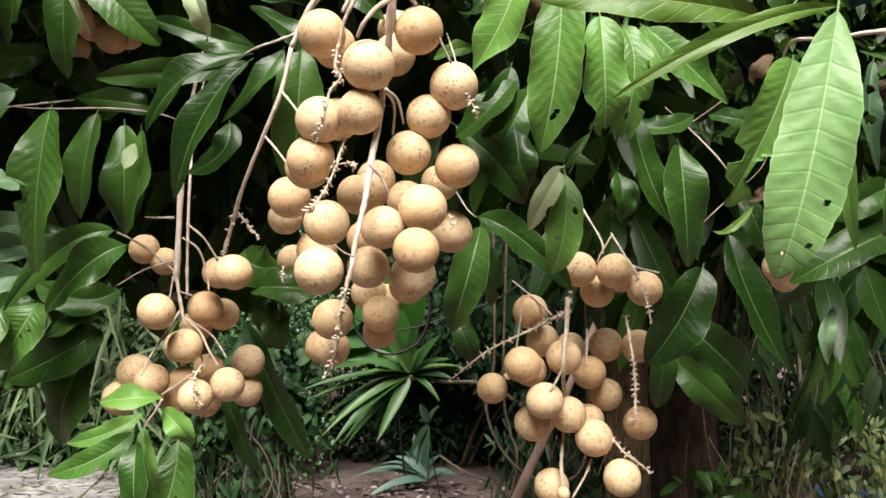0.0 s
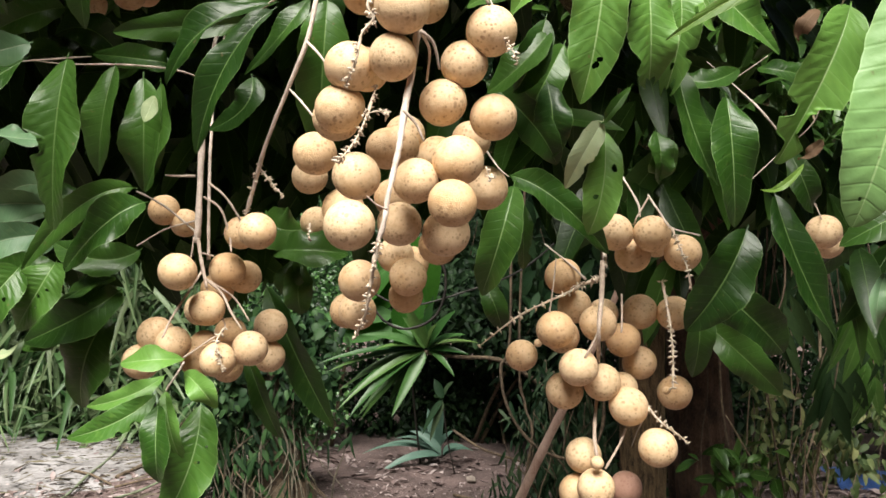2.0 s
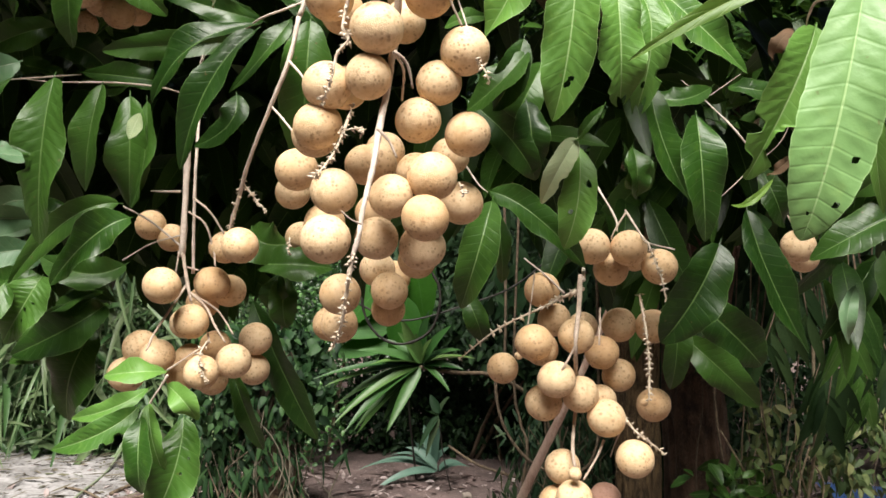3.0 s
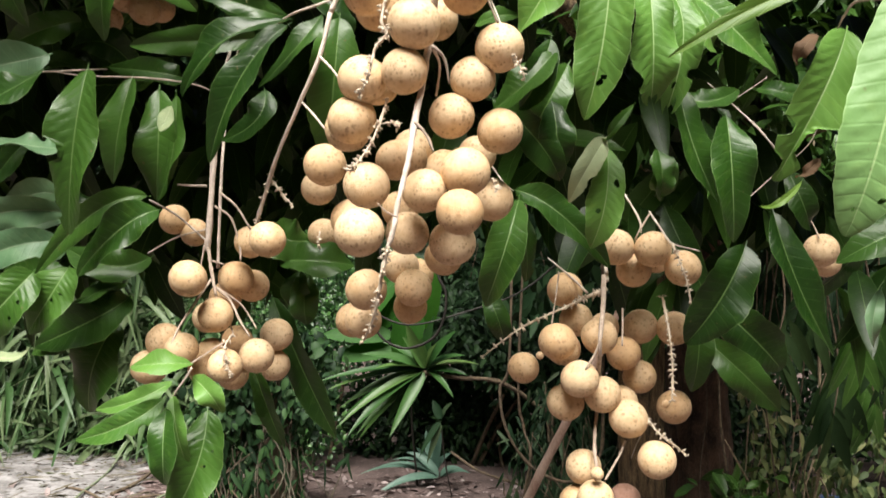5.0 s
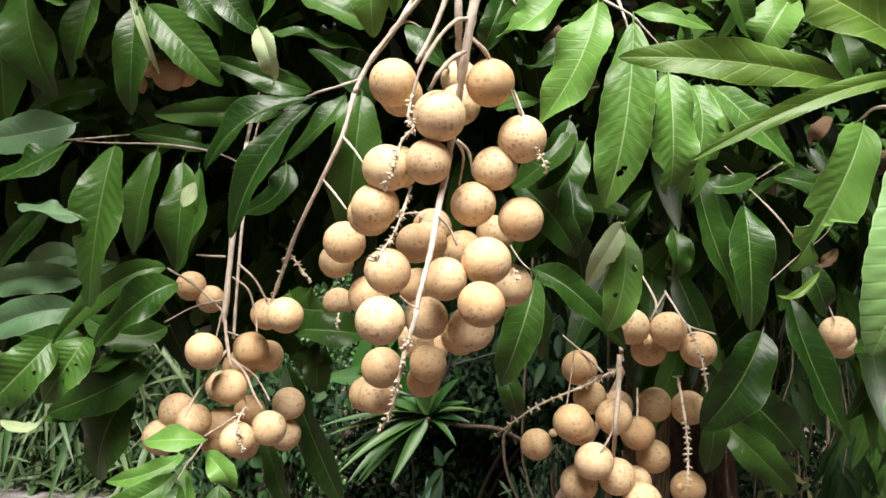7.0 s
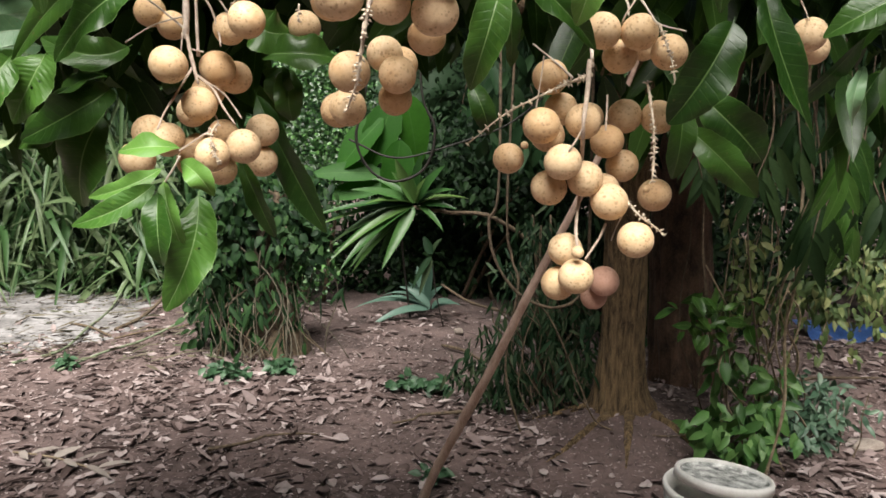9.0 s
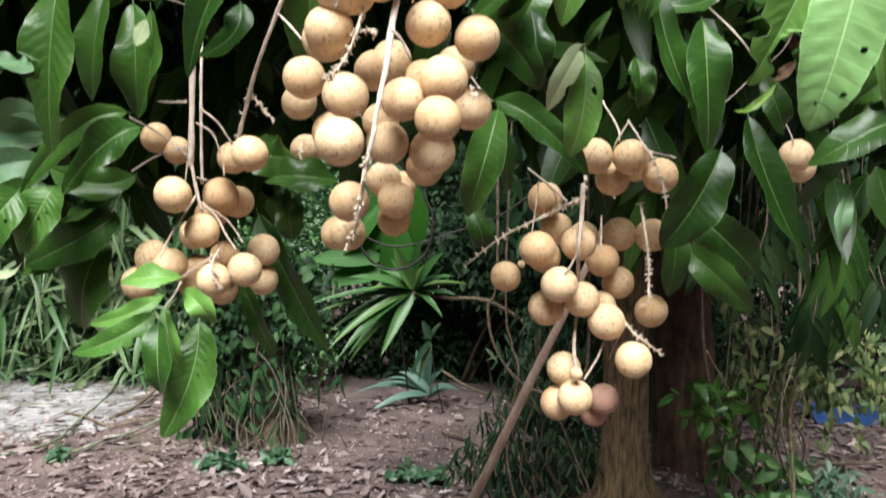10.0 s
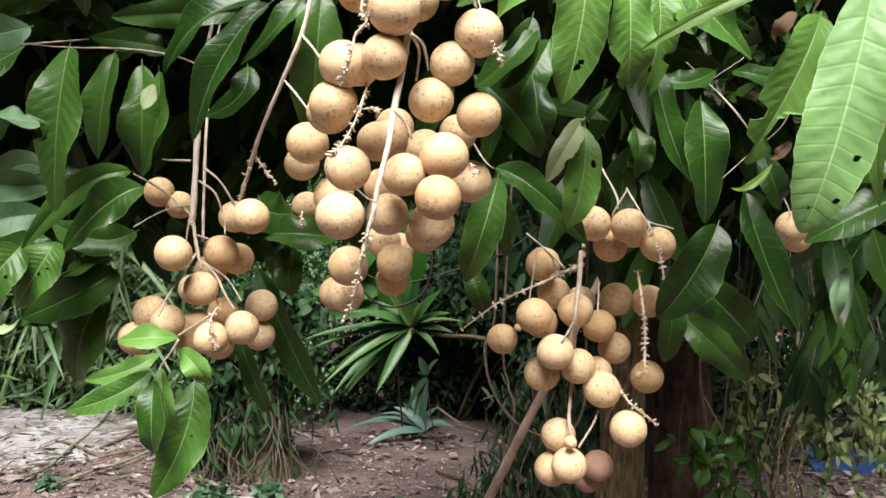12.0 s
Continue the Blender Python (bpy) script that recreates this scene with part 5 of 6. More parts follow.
twig(main_cluster, "withered_tip", [(-0.0416, 0.3227, 1.4136, 0.00077), (-0.0431, 0.3226, 1.4037, 0.00076), (-0.0407, 0.3232, 1.3990, 0.00064), (-0.0454, 0.3227, 1.3922, 0.00076), (-0.0468, 0.3215, 1.3837, 0.00063), (-0.0488, 0.3221, 1.3771, 0.00050), (-0.0528, 0.3266, 1.3705, 0.00038)])
twig(main_cluster, "fruit_stalk", [(-0.0188, 0.3374, 1.4466, 0.00120), (-0.0128, 0.3382, 1.4423, 0.00107), (-0.0083, 0.3409, 1.4376, 0.00094)])
twig(main_cluster, "fruit_stalk", [(-0.0017, 0.3424, 1.4336, 0.00055), (0.0028, 0.3448, 1.4228, 0.00055), (0.0079, 0.3481, 1.4127, 0.00056)])
twig(main_cluster, "fruit_stalk", [(-0.0210, 0.3244, 1.3941, 0.00086), (-0.0158, 0.3291, 1.3900, 0.00070), (-0.0134, 0.3342, 1.3805, 0.00053)])
twig(main_cluster, "fruit_stalk", [(-0.0210, 0.3245, 1.3936, 0.00069), (-0.0182, 0.3411, 1.3903, 0.00063), (-0.0201, 0.3571, 1.3805, 0.00057)])
twig(main_cluster, "fruit_stalk", [(-0.0273, 0.3196, 1.3600, 0.00076), (-0.0221, 0.3204, 1.3543, 0.00063), (-0.0188, 0.3213, 1.3475, 0.00051)])
twig(main_cluster, "withered_tip", [(-0.0430, 0.3562, 1.3781, 0.00078), (-0.0457, 0.3427, 1.3612, 0.00060), (-0.0494, 0.3357, 1.3498, 0.00045), (-0.0558, 0.3294, 1.3394, 0.00031)])
twig(main_cluster, "withered_tip", [(-0.0468, 0.3425, 1.3625, 0.00043), (-0.0398, 0.3378, 1.3630, 0.00031), (-0.0350, 0.3353, 1.3603, 0.00021)])
twig(main_cluster, "withered_tip", [(0.0147, 0.3480, 1.3974, 0.00043), (0.0181, 0.3446, 1.3923, 0.00032), (0.0208, 0.3454, 1.3863, 0.00021)])
twig(main_cluster, "withered_tip", [(-0.0797, 0.3909, 1.3167, 0.00048), (-0.0806, 0.3918, 1.3083, 0.00024)])
twig(main_cluster, "fruit_stalk", [(-0.0340, 0.3254, 1.3196, 0.00051), (-0.0381, 0.3230, 1.3214, 0.00038), (-0.0420, 0.3205, 1.3247, 0.00025)])
twig(main_cluster, "withered_tip", [(0.0075, 0.3534, 1.3413, 0.00043), (0.0098, 0.3521, 1.3352, 0.00022)])

left_cluster = thing("fruit_cluster", (-0.1658, 0.4715, 1.4221), "small hanging bunch of tan speckled fruits above narrow green leaves", "fruit cluster", "hanging fruit clusters")
fruit(left_cluster, (-0.1180, 0.4337, 1.3140), 0.0212, "tan")
fruit(left_cluster, (-0.1399, 0.4764, 1.3143), 0.0203, "tan")
fruit(left_cluster, (-0.1693, 0.4507, 1.2901), 0.0227, "tan")
fruit(left_cluster, (-0.1527, 0.4910, 1.2911), 0.0232, "tan")
fruit(left_cluster, (-0.1459, 0.5060, 1.2865), 0.0223, "tan")
fruit(left_cluster, (-0.1669, 0.5156, 1.2777), 0.0219, "tan")
fruit(left_cluster, (-0.1583, 0.4706, 1.2679), 0.0219, "tan")
fruit(left_cluster, (-0.1781, 0.5153, 1.2640), 0.0212, "tan")
fruit(left_cluster, (-0.1952, 0.4849, 1.2497), 0.0229, "tan")
fruit(left_cluster, (-0.1794, 0.4721, 1.2458), 0.0216, "tan")
fruit(left_cluster, (-0.2042, 0.4846, 1.2328), 0.0229, "tan")
fruit(left_cluster, (-0.1360, 0.4866, 1.2421), 0.0222, "tan")
fruit(left_cluster, (-0.1369, 0.5407, 1.2520), 0.0234, "tan")
fruit(left_cluster, (-0.1391, 0.5455, 1.2299), 0.0232, "tan")
fruit(left_cluster, (-0.1495, 0.4654, 1.2373), 0.0216, "tan")
fruit(left_cluster, (-0.1720, 0.4950, 1.2315), 0.0211, "tan")
fruit(left_cluster, (-0.1778, 0.5250, 1.2386), 0.0216, "tan")
fruit(left_cluster, (-0.1572, 0.5154, 1.2490), 0.0212, "tan")
fruit(left_cluster, (-0.1637, 0.5301, 1.2240), 0.0218, "tan")
fruit(left_cluster, (-0.2102, 0.5307, 1.3312), 0.0210, "tan")
fruit(left_cluster, (-0.1972, 0.5357, 1.3227), 0.0203, "tan")
twig(left_cluster, "main_stem", [(-0.1829, 0.5649, 1.4841, 0.00082), (-0.1725, 0.5106, 1.4301, 0.00147), (-0.1678, 0.4851, 1.3865, 0.00173), (-0.1666, 0.4763, 1.3263, 0.00202), (-0.1680, 0.4781, 1.3080, 0.00202)])
twig(left_cluster, "side_stem", [(-0.1790, 0.5660, 1.4754, 0.00053), (-0.1697, 0.5119, 1.4183, 0.00080), (-0.1629, 0.4849, 1.3715, 0.00105), (-0.1612, 0.4788, 1.3339, 0.00103), (-0.1610, 0.4795, 1.2974, 0.00102)])
twig(left_cluster, "fruit_stalk", [(-0.1606, 0.4767, 1.3448, 0.00075), (-0.1484, 0.4711, 1.3360, 0.00068), (-0.1381, 0.4681, 1.3220, 0.00061)])
twig(left_cluster, "fruit_stalk", [(-0.1637, 0.4764, 1.3363, 0.00075), (-0.1511, 0.4698, 1.3286, 0.00070), (-0.1449, 0.4687, 1.3128, 0.00065), (-0.1423, 0.4648, 1.3024, 0.00060)])
twig(left_cluster, "fruit_stalk", [(-0.1675, 0.4778, 1.3116, 0.00124), (-0.1638, 0.4744, 1.2974, 0.00111), (-0.1580, 0.4684, 1.2803, 0.00097)])
twig(left_cluster, "fruit_stalk", [(-0.1697, 0.4777, 1.3115, 0.00062), (-0.1710, 0.4761, 1.2970, 0.00049)])
twig(left_cluster, "fruit_stalk", [(-0.1635, 0.4751, 1.2902, 0.00086), (-0.1696, 0.4643, 1.2748, 0.00076), (-0.1739, 0.4534, 1.2620, 0.00066), (-0.1746, 0.4433, 1.2522, 0.00057)])
twig(left_cluster, "fruit_stalk", [(-0.1603, 0.4706, 1.2864, 0.00085), (-0.1496, 0.4711, 1.2770, 0.00077), (-0.1420, 0.4667, 1.2655, 0.00068), (-0.1340, 0.4620, 1.2561, 0.00059)])
twig(left_cluster, "fruit_stalk", [(-0.1610, 0.4726, 1.2862, 0.00073), (-0.1473, 0.4825, 1.2754, 0.00066), (-0.1408, 0.4836, 1.2673, 0.00058), (-0.1348, 0.4797, 1.2598, 0.00049)])
twig(left_cluster, "fruit_stalk", [(-0.1606, 0.4764, 1.2795, 0.00062), (-0.1529, 0.4804, 1.2634, 0.00059), (-0.1478, 0.4715, 1.2552, 0.00055), (-0.1553, 0.4617, 1.2482, 0.00050), (-0.1665, 0.4551, 1.2395, 0.00047)])
twig(left_cluster, "withered_tip", [(-0.1481, 0.4714, 1.2559, 0.00057), (-0.1469, 0.4550, 1.2496, 0.00050), (-0.1450, 0.4529, 1.2416, 0.00046), (-0.1419, 0.4540, 1.2323, 0.00041)])
twig(left_cluster, "fruit_stalk", [(-0.1649, 0.4789, 1.3016, 0.00062), (-0.1559, 0.4745, 1.2996, 0.00049)])
twig(left_cluster, "leaf_twig", [(-0.1699, 0.4824, 1.3144, 0.00074), (-0.1917, 0.4847, 1.3309, 0.00067), (-0.2108, 0.4878, 1.3403, 0.00060)])
twig(left_cluster, "leaf_twig", [(-0.1702, 0.4816, 1.3218, 0.00059), (-0.1892, 0.4813, 1.3161, 0.00052), (-0.2073, 0.4815, 1.3054, 0.00044)])
twig(left_cluster, "side_stem", [(-0.1703, 0.4788, 1.3494, 0.00089), (-0.1813, 0.4782, 1.3492, 0.00067), (-0.1887, 0.4778, 1.3496, 0.00044)])

right_cluster = thing("fruit_cluster", (0.0911, 0.5214, 1.3100), "long hanging bunch of tan round fruits with dry twig tips", "fruit cluster", "hanging fruit clusters")
fruit(right_cluster, (0.0922, 0.4926, 1.3185), 0.0238, "tan")
fruit(right_cluster, (0.1152, 0.4909, 1.3178), 0.0237, "tan")
fruit(right_cluster, (0.1078, 0.5116, 1.3044), 0.0232, "tan")
fruit(right_cluster, (0.1359, 0.4960, 1.3063), 0.0232, "tan")
fruit(right_cluster, (0.1271, 0.5300, 1.3130), 0.0192, "tan")
fruit(right_cluster, (0.0615, 0.5038, 1.2902), 0.0236, "tan")
fruit(right_cluster, (0.0714, 0.5188, 1.2701), 0.0227, "tan")
fruit(right_cluster, (0.0814, 0.4858, 1.2617), 0.0228, "tan")
fruit(right_cluster, (0.0921, 0.5290, 1.2650), 0.0208, "tan")
fruit(right_cluster, (0.0534, 0.4704, 1.2585), 0.0232, "tan")
fruit(right_cluster, (0.0604, 0.4954, 1.2526), 0.0225, "tan")
fruit(right_cluster, (0.1179, 0.5343, 1.2663), 0.0242, "tan")
fruit(right_cluster, (0.1400, 0.5296, 1.2659), 0.0240, "tan")
fruit(right_cluster, (0.1026, 0.5139, 1.2491), 0.0225, "tan")
fruit(right_cluster, (0.1168, 0.5289, 1.2323), 0.0232, "tan")
fruit(right_cluster, (0.0376, 0.5279, 1.2359), 0.0216, "tan")
fruit(right_cluster, (0.0476, 0.5182, 1.2454), 0.0055, "tan")
fruit(right_cluster, (0.0671, 0.4683, 1.2365), 0.0234, "tan")
fruit(right_cluster, (0.0618, 0.4900, 1.2190), 0.0238, "tan")
fruit(right_cluster, (0.0841, 0.4854, 1.2254), 0.0235, "tan")
fruit(right_cluster, (0.1027, 0.5186, 1.2167), 0.0219, "tan")
fruit(right_cluster, (0.1005, 0.4855, 1.2109), 0.0243, "tan")
fruit(right_cluster, (0.1420, 0.5340, 1.2119), 0.0234, "tan")
fruit(right_cluster, (0.1277, 0.5009, 1.2184), 0.0053, "tan")
fruit(right_cluster, (0.1170, 0.4784, 1.1875), 0.0232, "tan")
fruit(right_cluster, (0.0747, 0.4948, 1.1780), 0.0225, "tan")
fruit(right_cluster, (0.0784, 0.4658, 1.1806), 0.0081, "tan")
fruit(right_cluster, (0.0714, 0.4974, 1.1542), 0.0230, "tan")
fruit(right_cluster, (0.0793, 0.4747, 1.1635), 0.0227, "tan")
fruit(right_cluster, (0.1052, 0.5129, 1.1532), 0.0210, "pink")
fruit(right_cluster, (0.1014, 0.5277, 1.1391), 0.0188, "pink")
twig(right_cluster, "lower_stem", [(0.0842, 0.4893, 1.2996, 0.00162), (0.0808, 0.4710, 1.2805, 0.00157), (0.0770, 0.4567, 1.2638, 0.00138), (0.0778, 0.4626, 1.2493, 0.00126), (0.0824, 0.4905, 1.2342, 0.00118), (0.0843, 0.5033, 1.2160, 0.00122), (0.0811, 0.4911, 1.2031, 0.00119), (0.0790, 0.4800, 1.1926, 0.00117), (0.0789, 0.4699, 1.1835, 0.00100)])
twig(right_cluster, "withered_tip", [(0.0873, 0.4942, 1.2914, 0.00116), (0.0712, 0.4810, 1.2855, 0.00095), (0.0582, 0.4739, 1.2795, 0.00077), (0.0327, 0.4797, 1.2662, 0.00060), (0.0082, 0.4866, 1.2463, 0.00043)])
twig(right_cluster, "side_stem", [(0.0735, 0.4855, 1.2886, 0.00086), (0.0636, 0.4951, 1.2990, 0.00065), (0.0494, 0.5017, 1.3108, 0.00044)])
twig(right_cluster, "fruit_stalk", [(0.0547, 0.4832, 1.3014, 0.00048), (0.0520, 0.4727, 1.2852, 0.00047), (0.0493, 0.4680, 1.2679, 0.00047)])
twig(right_cluster, "fruit_stalk", [(0.0999, 0.4902, 1.1960, 0.00088), (0.0956, 0.4868, 1.1871, 0.00075), (0.0853, 0.4767, 1.1745, 0.00062)])
twig(right_cluster, "fruit_stalk", [(0.0821, 0.4816, 1.2615, 0.00073), (0.0750, 0.4629, 1.2522, 0.00064), (0.0689, 0.4585, 1.2434, 0.00058)])
twig(right_cluster, "fruit_stalk", [(0.0991, 0.5026, 1.2790, 0.00075), (0.0970, 0.4907, 1.2671, 0.00068), (0.0955, 0.4840, 1.2564, 0.00061)])
twig(right_cluster, "withered_tip", [(0.1252, 0.5042, 1.2877, 0.00089), (0.1252, 0.4855, 1.2638, 0.00077), (0.1248, 0.4758, 1.2463, 0.00066), (0.1225, 0.4666, 1.2257, 0.00056)])
twig(right_cluster, "withered_tip", [(0.1101, 0.4827, 1.2128, 0.00087), (0.1181, 0.4764, 1.2034, 0.00072), (0.1254, 0.4757, 1.1982, 0.00057), (0.1344, 0.4747, 1.1912, 0.00043)])
twig(right_cluster, "side_stem", [(0.0993, 0.5191, 1.3610, 0.00078), (0.1091, 0.5053, 1.3387, 0.00069), (0.1097, 0.5007, 1.3290, 0.00060)])
twig(right_cluster, "fruit_stalk", [(0.1167, 0.5052, 1.3426, 0.00065), (0.1063, 0.4907, 1.3293, 0.00057), (0.1038, 0.4909, 1.3230, 0.00050)])
twig(right_cluster, "side_stem", [(0.1159, 0.5051, 1.3433, 0.00076), (0.1203, 0.4907, 1.3305, 0.00064), (0.1235, 0.4762, 1.3210, 0.00053), (0.1390, 0.4716, 1.3164, 0.00043)])
twig(right_cluster, "withered_tip", [(0.1235, 0.4762, 1.3210, 0.00072), (0.1262, 0.4697, 1.3102, 0.00061), (0.1301, 0.4673, 1.2980, 0.00052), (0.1345, 0.4683, 1.2787, 0.00042)])
twig(right_cluster, "side_stem", [(0.0929, 0.5409, 1.3223, 0.00130), (0.0912, 0.5216, 1.3061, 0.00133), (0.0866, 0.4919, 1.2970, 0.00133)])
twig(right_cluster, "side_stem", [(0.1102, 0.4818, 1.2063, 0.00043), (0.1070, 0.4900, 1.1942, 0.00037), (0.1057, 0.4985, 1.1836, 0.00030)])

lone_pair = thing("fruit_cluster", (0.2376, 0.5297, 1.3412), "two tan fruits half hidden behind a broad green leaf", "fruit cluster", "hanging fruit clusters")
fruit(lone_pair, (0.2353, 0.5215, 1.3219), 0.0231, "tan")
fruit(lone_pair, (0.2504, 0.5481, 1.3155), 0.0218, "tan")
twig(lone_pair, "fruit_stalk", [(0.2254, 0.5280, 1.3524, 0.00067), (0.2315, 0.5246, 1.3390, 0.00053), (0.2288, 0.5104, 1.3294, 0.00038)])

shade_cluster = thing("fruit_cluster", (-0.2902, 0.5965, 1.5451), "bunch of brown fruits in deep shade among leaves", "fruit cluster", "hanging fruit clusters")
fruit(shade_cluster, (-0.2892, 0.5778, 1.5161), 0.0266, "tan")
fruit(shade_cluster, (-0.2853, 0.5980, 1.5140), 0.0229, "tan")
fruit(shade_cluster, (-0.2692, 0.5985, 1.5059), 0.0266, "tan")
fruit(shade_cluster, (-0.3016, 0.6084, 1.5000), 0.0205, "tan")
fruit(shade_cluster, (-0.2725, 0.6378, 1.5207), 0.0244, "tan")
twig(shade_cluster, "fruit_stalk", [(-0.2902, 0.5961, 1.5542, 0.00078), (-0.2830, 0.5871, 1.5323, 0.00069), (-0.2806, 0.5878, 1.5188, 0.00061)])

# leaves round the fruit, each on the tree
leaf("young", (-0.2579, 0.3580, 1.5030), (-0.2339, 0.3495, 1.4799), (-0.2259, 0.3634, 1.4656), 0.0252, 7, 26, 0.11, holes=((0.62, 0.20, 0.060), (0.55, -0.24, 0.036),))
leaf("mature", (-0.3038, 0.4521, 1.5446), (-0.2958, 0.4461, 1.4891), (-0.2824, 0.4635, 1.4444), 0.0359, 25, 26, 0.12)
leaf("mature", (-0.3598, 0.4980, 1.5614), (-0.3449, 0.4932, 1.4971), (-0.3458, 0.5114, 1.4373), 0.0355, -26, 21, 0.13)
leaf("mature", (-0.2820, 0.5031, 1.5487), (-0.2882, 0.4955, 1.5017), (-0.2999, 0.5104, 1.4689), 0.0239, 8, 28, 0.06, bites=1)
leaf("mature", (-0.2204, 0.4308, 1.4981), (-0.2176, 0.4230, 1.4582), (-0.2211, 0.4379, 1.4285), 0.0223, 5, 21, 0.07)
leaf("mature", (-0.2296, 0.4594, 1.5093), (-0.1987, 0.4519, 1.4791), (-0.1773, 0.4672, 1.4583), 0.0289, 2, 23, 0.05, bites=1)
leaf("mature", (-0.2288, 0.4762, 1.5420), (-0.1995, 0.4682, 1.5157), (-0.1854, 0.4829, 1.4973), 0.0263, -16, 18, 0.12)
leaf("young", (-0.2131, 0.3791, 1.5145), (-0.1906, 0.3702, 1.4943), (-0.1846, 0.3834, 1.4862), 0.0217, 15, 16, 0.11)
leaf("under", (-0.2050, 0.3820, 1.4902), (-0.1898, 0.3739, 1.4589), (-0.1842, 0.3884, 1.4386), 0.0039, 0, 35, 0.06, holes=((0.35, 0.00, 0.030),))
leaf("mature", (-0.1908, 0.4584, 1.5369), (-0.1709, 0.4505, 1.5055), (-0.1527, 0.4649, 1.4918), 0.0198, 7, 15, 0.05)
leaf("young", (-0.1277, 0.3921, 1.5263), (-0.1245, 0.3835, 1.4945), (-0.1360, 0.3972, 1.4734), 0.0185, 21, 17, 0.07)
leaf("under", (-0.1366, 0.3974, 1.4715), (-0.1265, 0.3877, 1.4529), (-0.1255, 0.4012, 1.4397), 0.0142, 27, 28, 0.07)
leaf("mature", (-0.0833, 0.4691, 1.4839), (-0.1124, 0.4553, 1.4874), (-0.1484, 0.4650, 1.4935), 0.0222, 26, 22, 0.10)
leaf("mature", (-0.1284, 0.5185, 1.4718), (-0.1619, 0.5043, 1.4769), (-0.2045, 0.5127, 1.4923), 0.0159, -17, 29, 0.11)
leaf("mature", (-0.1461, 0.5191, 1.4577), (-0.1887, 0.5056, 1.4515), (-0.2414, 0.5152, 1.4501), 0.0199, -35, 29, 0.12)
leaf("mature", (-0.1112, 0.4416, 1.4453), (-0.1479, 0.4296, 1.4269), (-0.1753, 0.4434, 1.3974), 0.0210, 12, 30, 0.12)
leaf("mature", (-0.1060, 0.4225, 1.4369), (-0.1312, 0.4128, 1.4026), (-0.1520, 0.4287, 1.3560), 0.0207, 5, 32, 0.10)
leaf("mature", (-0.0927, 0.4420, 1.4496), (-0.1045, 0.4318, 1.4255), (-0.1304, 0.4448, 1.4043), 0.0156, 10, 18, 0.08)
leaf("mature", (-0.1347, 0.4740, 1.4124), (-0.1356, 0.4641, 1.3904), (-0.1614, 0.4762, 1.3781), 0.0201, 0, 16, 0.06)
leaf("mature", (-0.0879, 0.4713, 1.4605), (-0.0886, 0.4638, 1.4159), (-0.0944, 0.4807, 1.3664), 0.0343, -24, 18, 0.10)
leaf("mature", (-0.2117, 0.4034, 1.4053), (-0.2139, 0.3965, 1.3612), (-0.2226, 0.4124, 1.3125), 0.0300, 12, 18, 0.07, chewed=((0.57, 1, 0.55, 0.075), (0.90, 1, 0.35, 0.03)), blunt=0.46)
leaf("pale_sheen", (-0.2961, 0.5454, 1.3299), (-0.3132, 0.5331, 1.3277), (-0.3469, 0.5446, 1.3247), 0.0161, -10, 25, 0.08)
leaf("pale_sheen", (-0.2884, 0.5352, 1.3076), (-0.3026, 0.5230, 1.3051), (-0.3378, 0.5345, 1.3025), 0.0197, -15, 18, 0.12)
leaf("mature", (-0.2807, 0.5658, 1.3481), (-0.2957, 0.5535, 1.3414), (-0.3276, 0.5650, 1.3386), 0.0183, 0, 21, 0.08)
leaf("fresh", (-0.2686, 0.5052, 1.2844), (-0.2814, 0.4931, 1.2887), (-0.3151, 0.5047, 1.2919), 0.0239, -5, 21, 0.11)
leaf("mature", (-0.2079, 0.4502, 1.4132), (-0.2105, 0.4415, 1.3789), (-0.2201, 0.4565, 1.3462), 0.0242, 15, 28, 0.05)
leaf("mature", (-0.1966, 0.4612, 1.4096), (-0.1919, 0.4534, 1.3706), (-0.1981, 0.4685, 1.3384), 0.0247, -5, 24, 0.12)
leaf("mature", (-0.1845, 0.4572, 1.4056), (-0.1821, 0.4492, 1.3670), (-0.1954, 0.4637, 1.3369), 0.0180, 27, 13, 0.11)
# small flat blade standing in for a pale patch on a leaf
leaf("under", (-0.1695, 0.4146, 1.3861), (-0.1731, 0.4152, 1.3788), (-0.1761, 0.4158, 1.3715), 0.0095, 0, 2, 0.00)
leaf("fresh", (-0.2531, 0.4380, 1.4126), (-0.2745, 0.4269, 1.3932), (-0.3112, 0.4385, 1.3798), 0.0264, 19, 13, 0.11, bites=1)
leaf("mature", (-0.2968, 0.5596, 1.4812), (-0.3190, 0.5475, 1.4716), (-0.3601, 0.5589, 1.4580), 0.0233, -35, 19, 0.10)
leaf("pale_sheen", (-0.2782, 0.4848, 1.4345), (-0.3017, 0.4728, 1.4232), (-0.3468, 0.4832, 1.4181), 0.0269, -30, 13, 0.05)
leaf("pale_sheen", (-0.3183, 0.4886, 1.3791), (-0.2846, 0.4789, 1.3720), (-0.2688, 0.4916, 1.3737), 0.0209, -30, 16, 0.13)
leaf("mature", (-0.3079, 0.5186, 1.3856), (-0.3204, 0.5082, 1.3636), (-0.3485, 0.5221, 1.3331), 0.0166, -17, 26, 0.12)
leaf("pale_sheen", (-0.2644, 0.4963, 1.3299), (-0.2979, 0.4826, 1.3299), (-0.3427, 0.4937, 1.3180), 0.0216, -40, 29, 0.08)
leaf("pale_sheen", (-0.2930, 0.5337, 1.3443), (-0.3072, 0.5208, 1.3450), (-0.3357, 0.5335, 1.3259), 0.0221, -35, 19, 0.09)
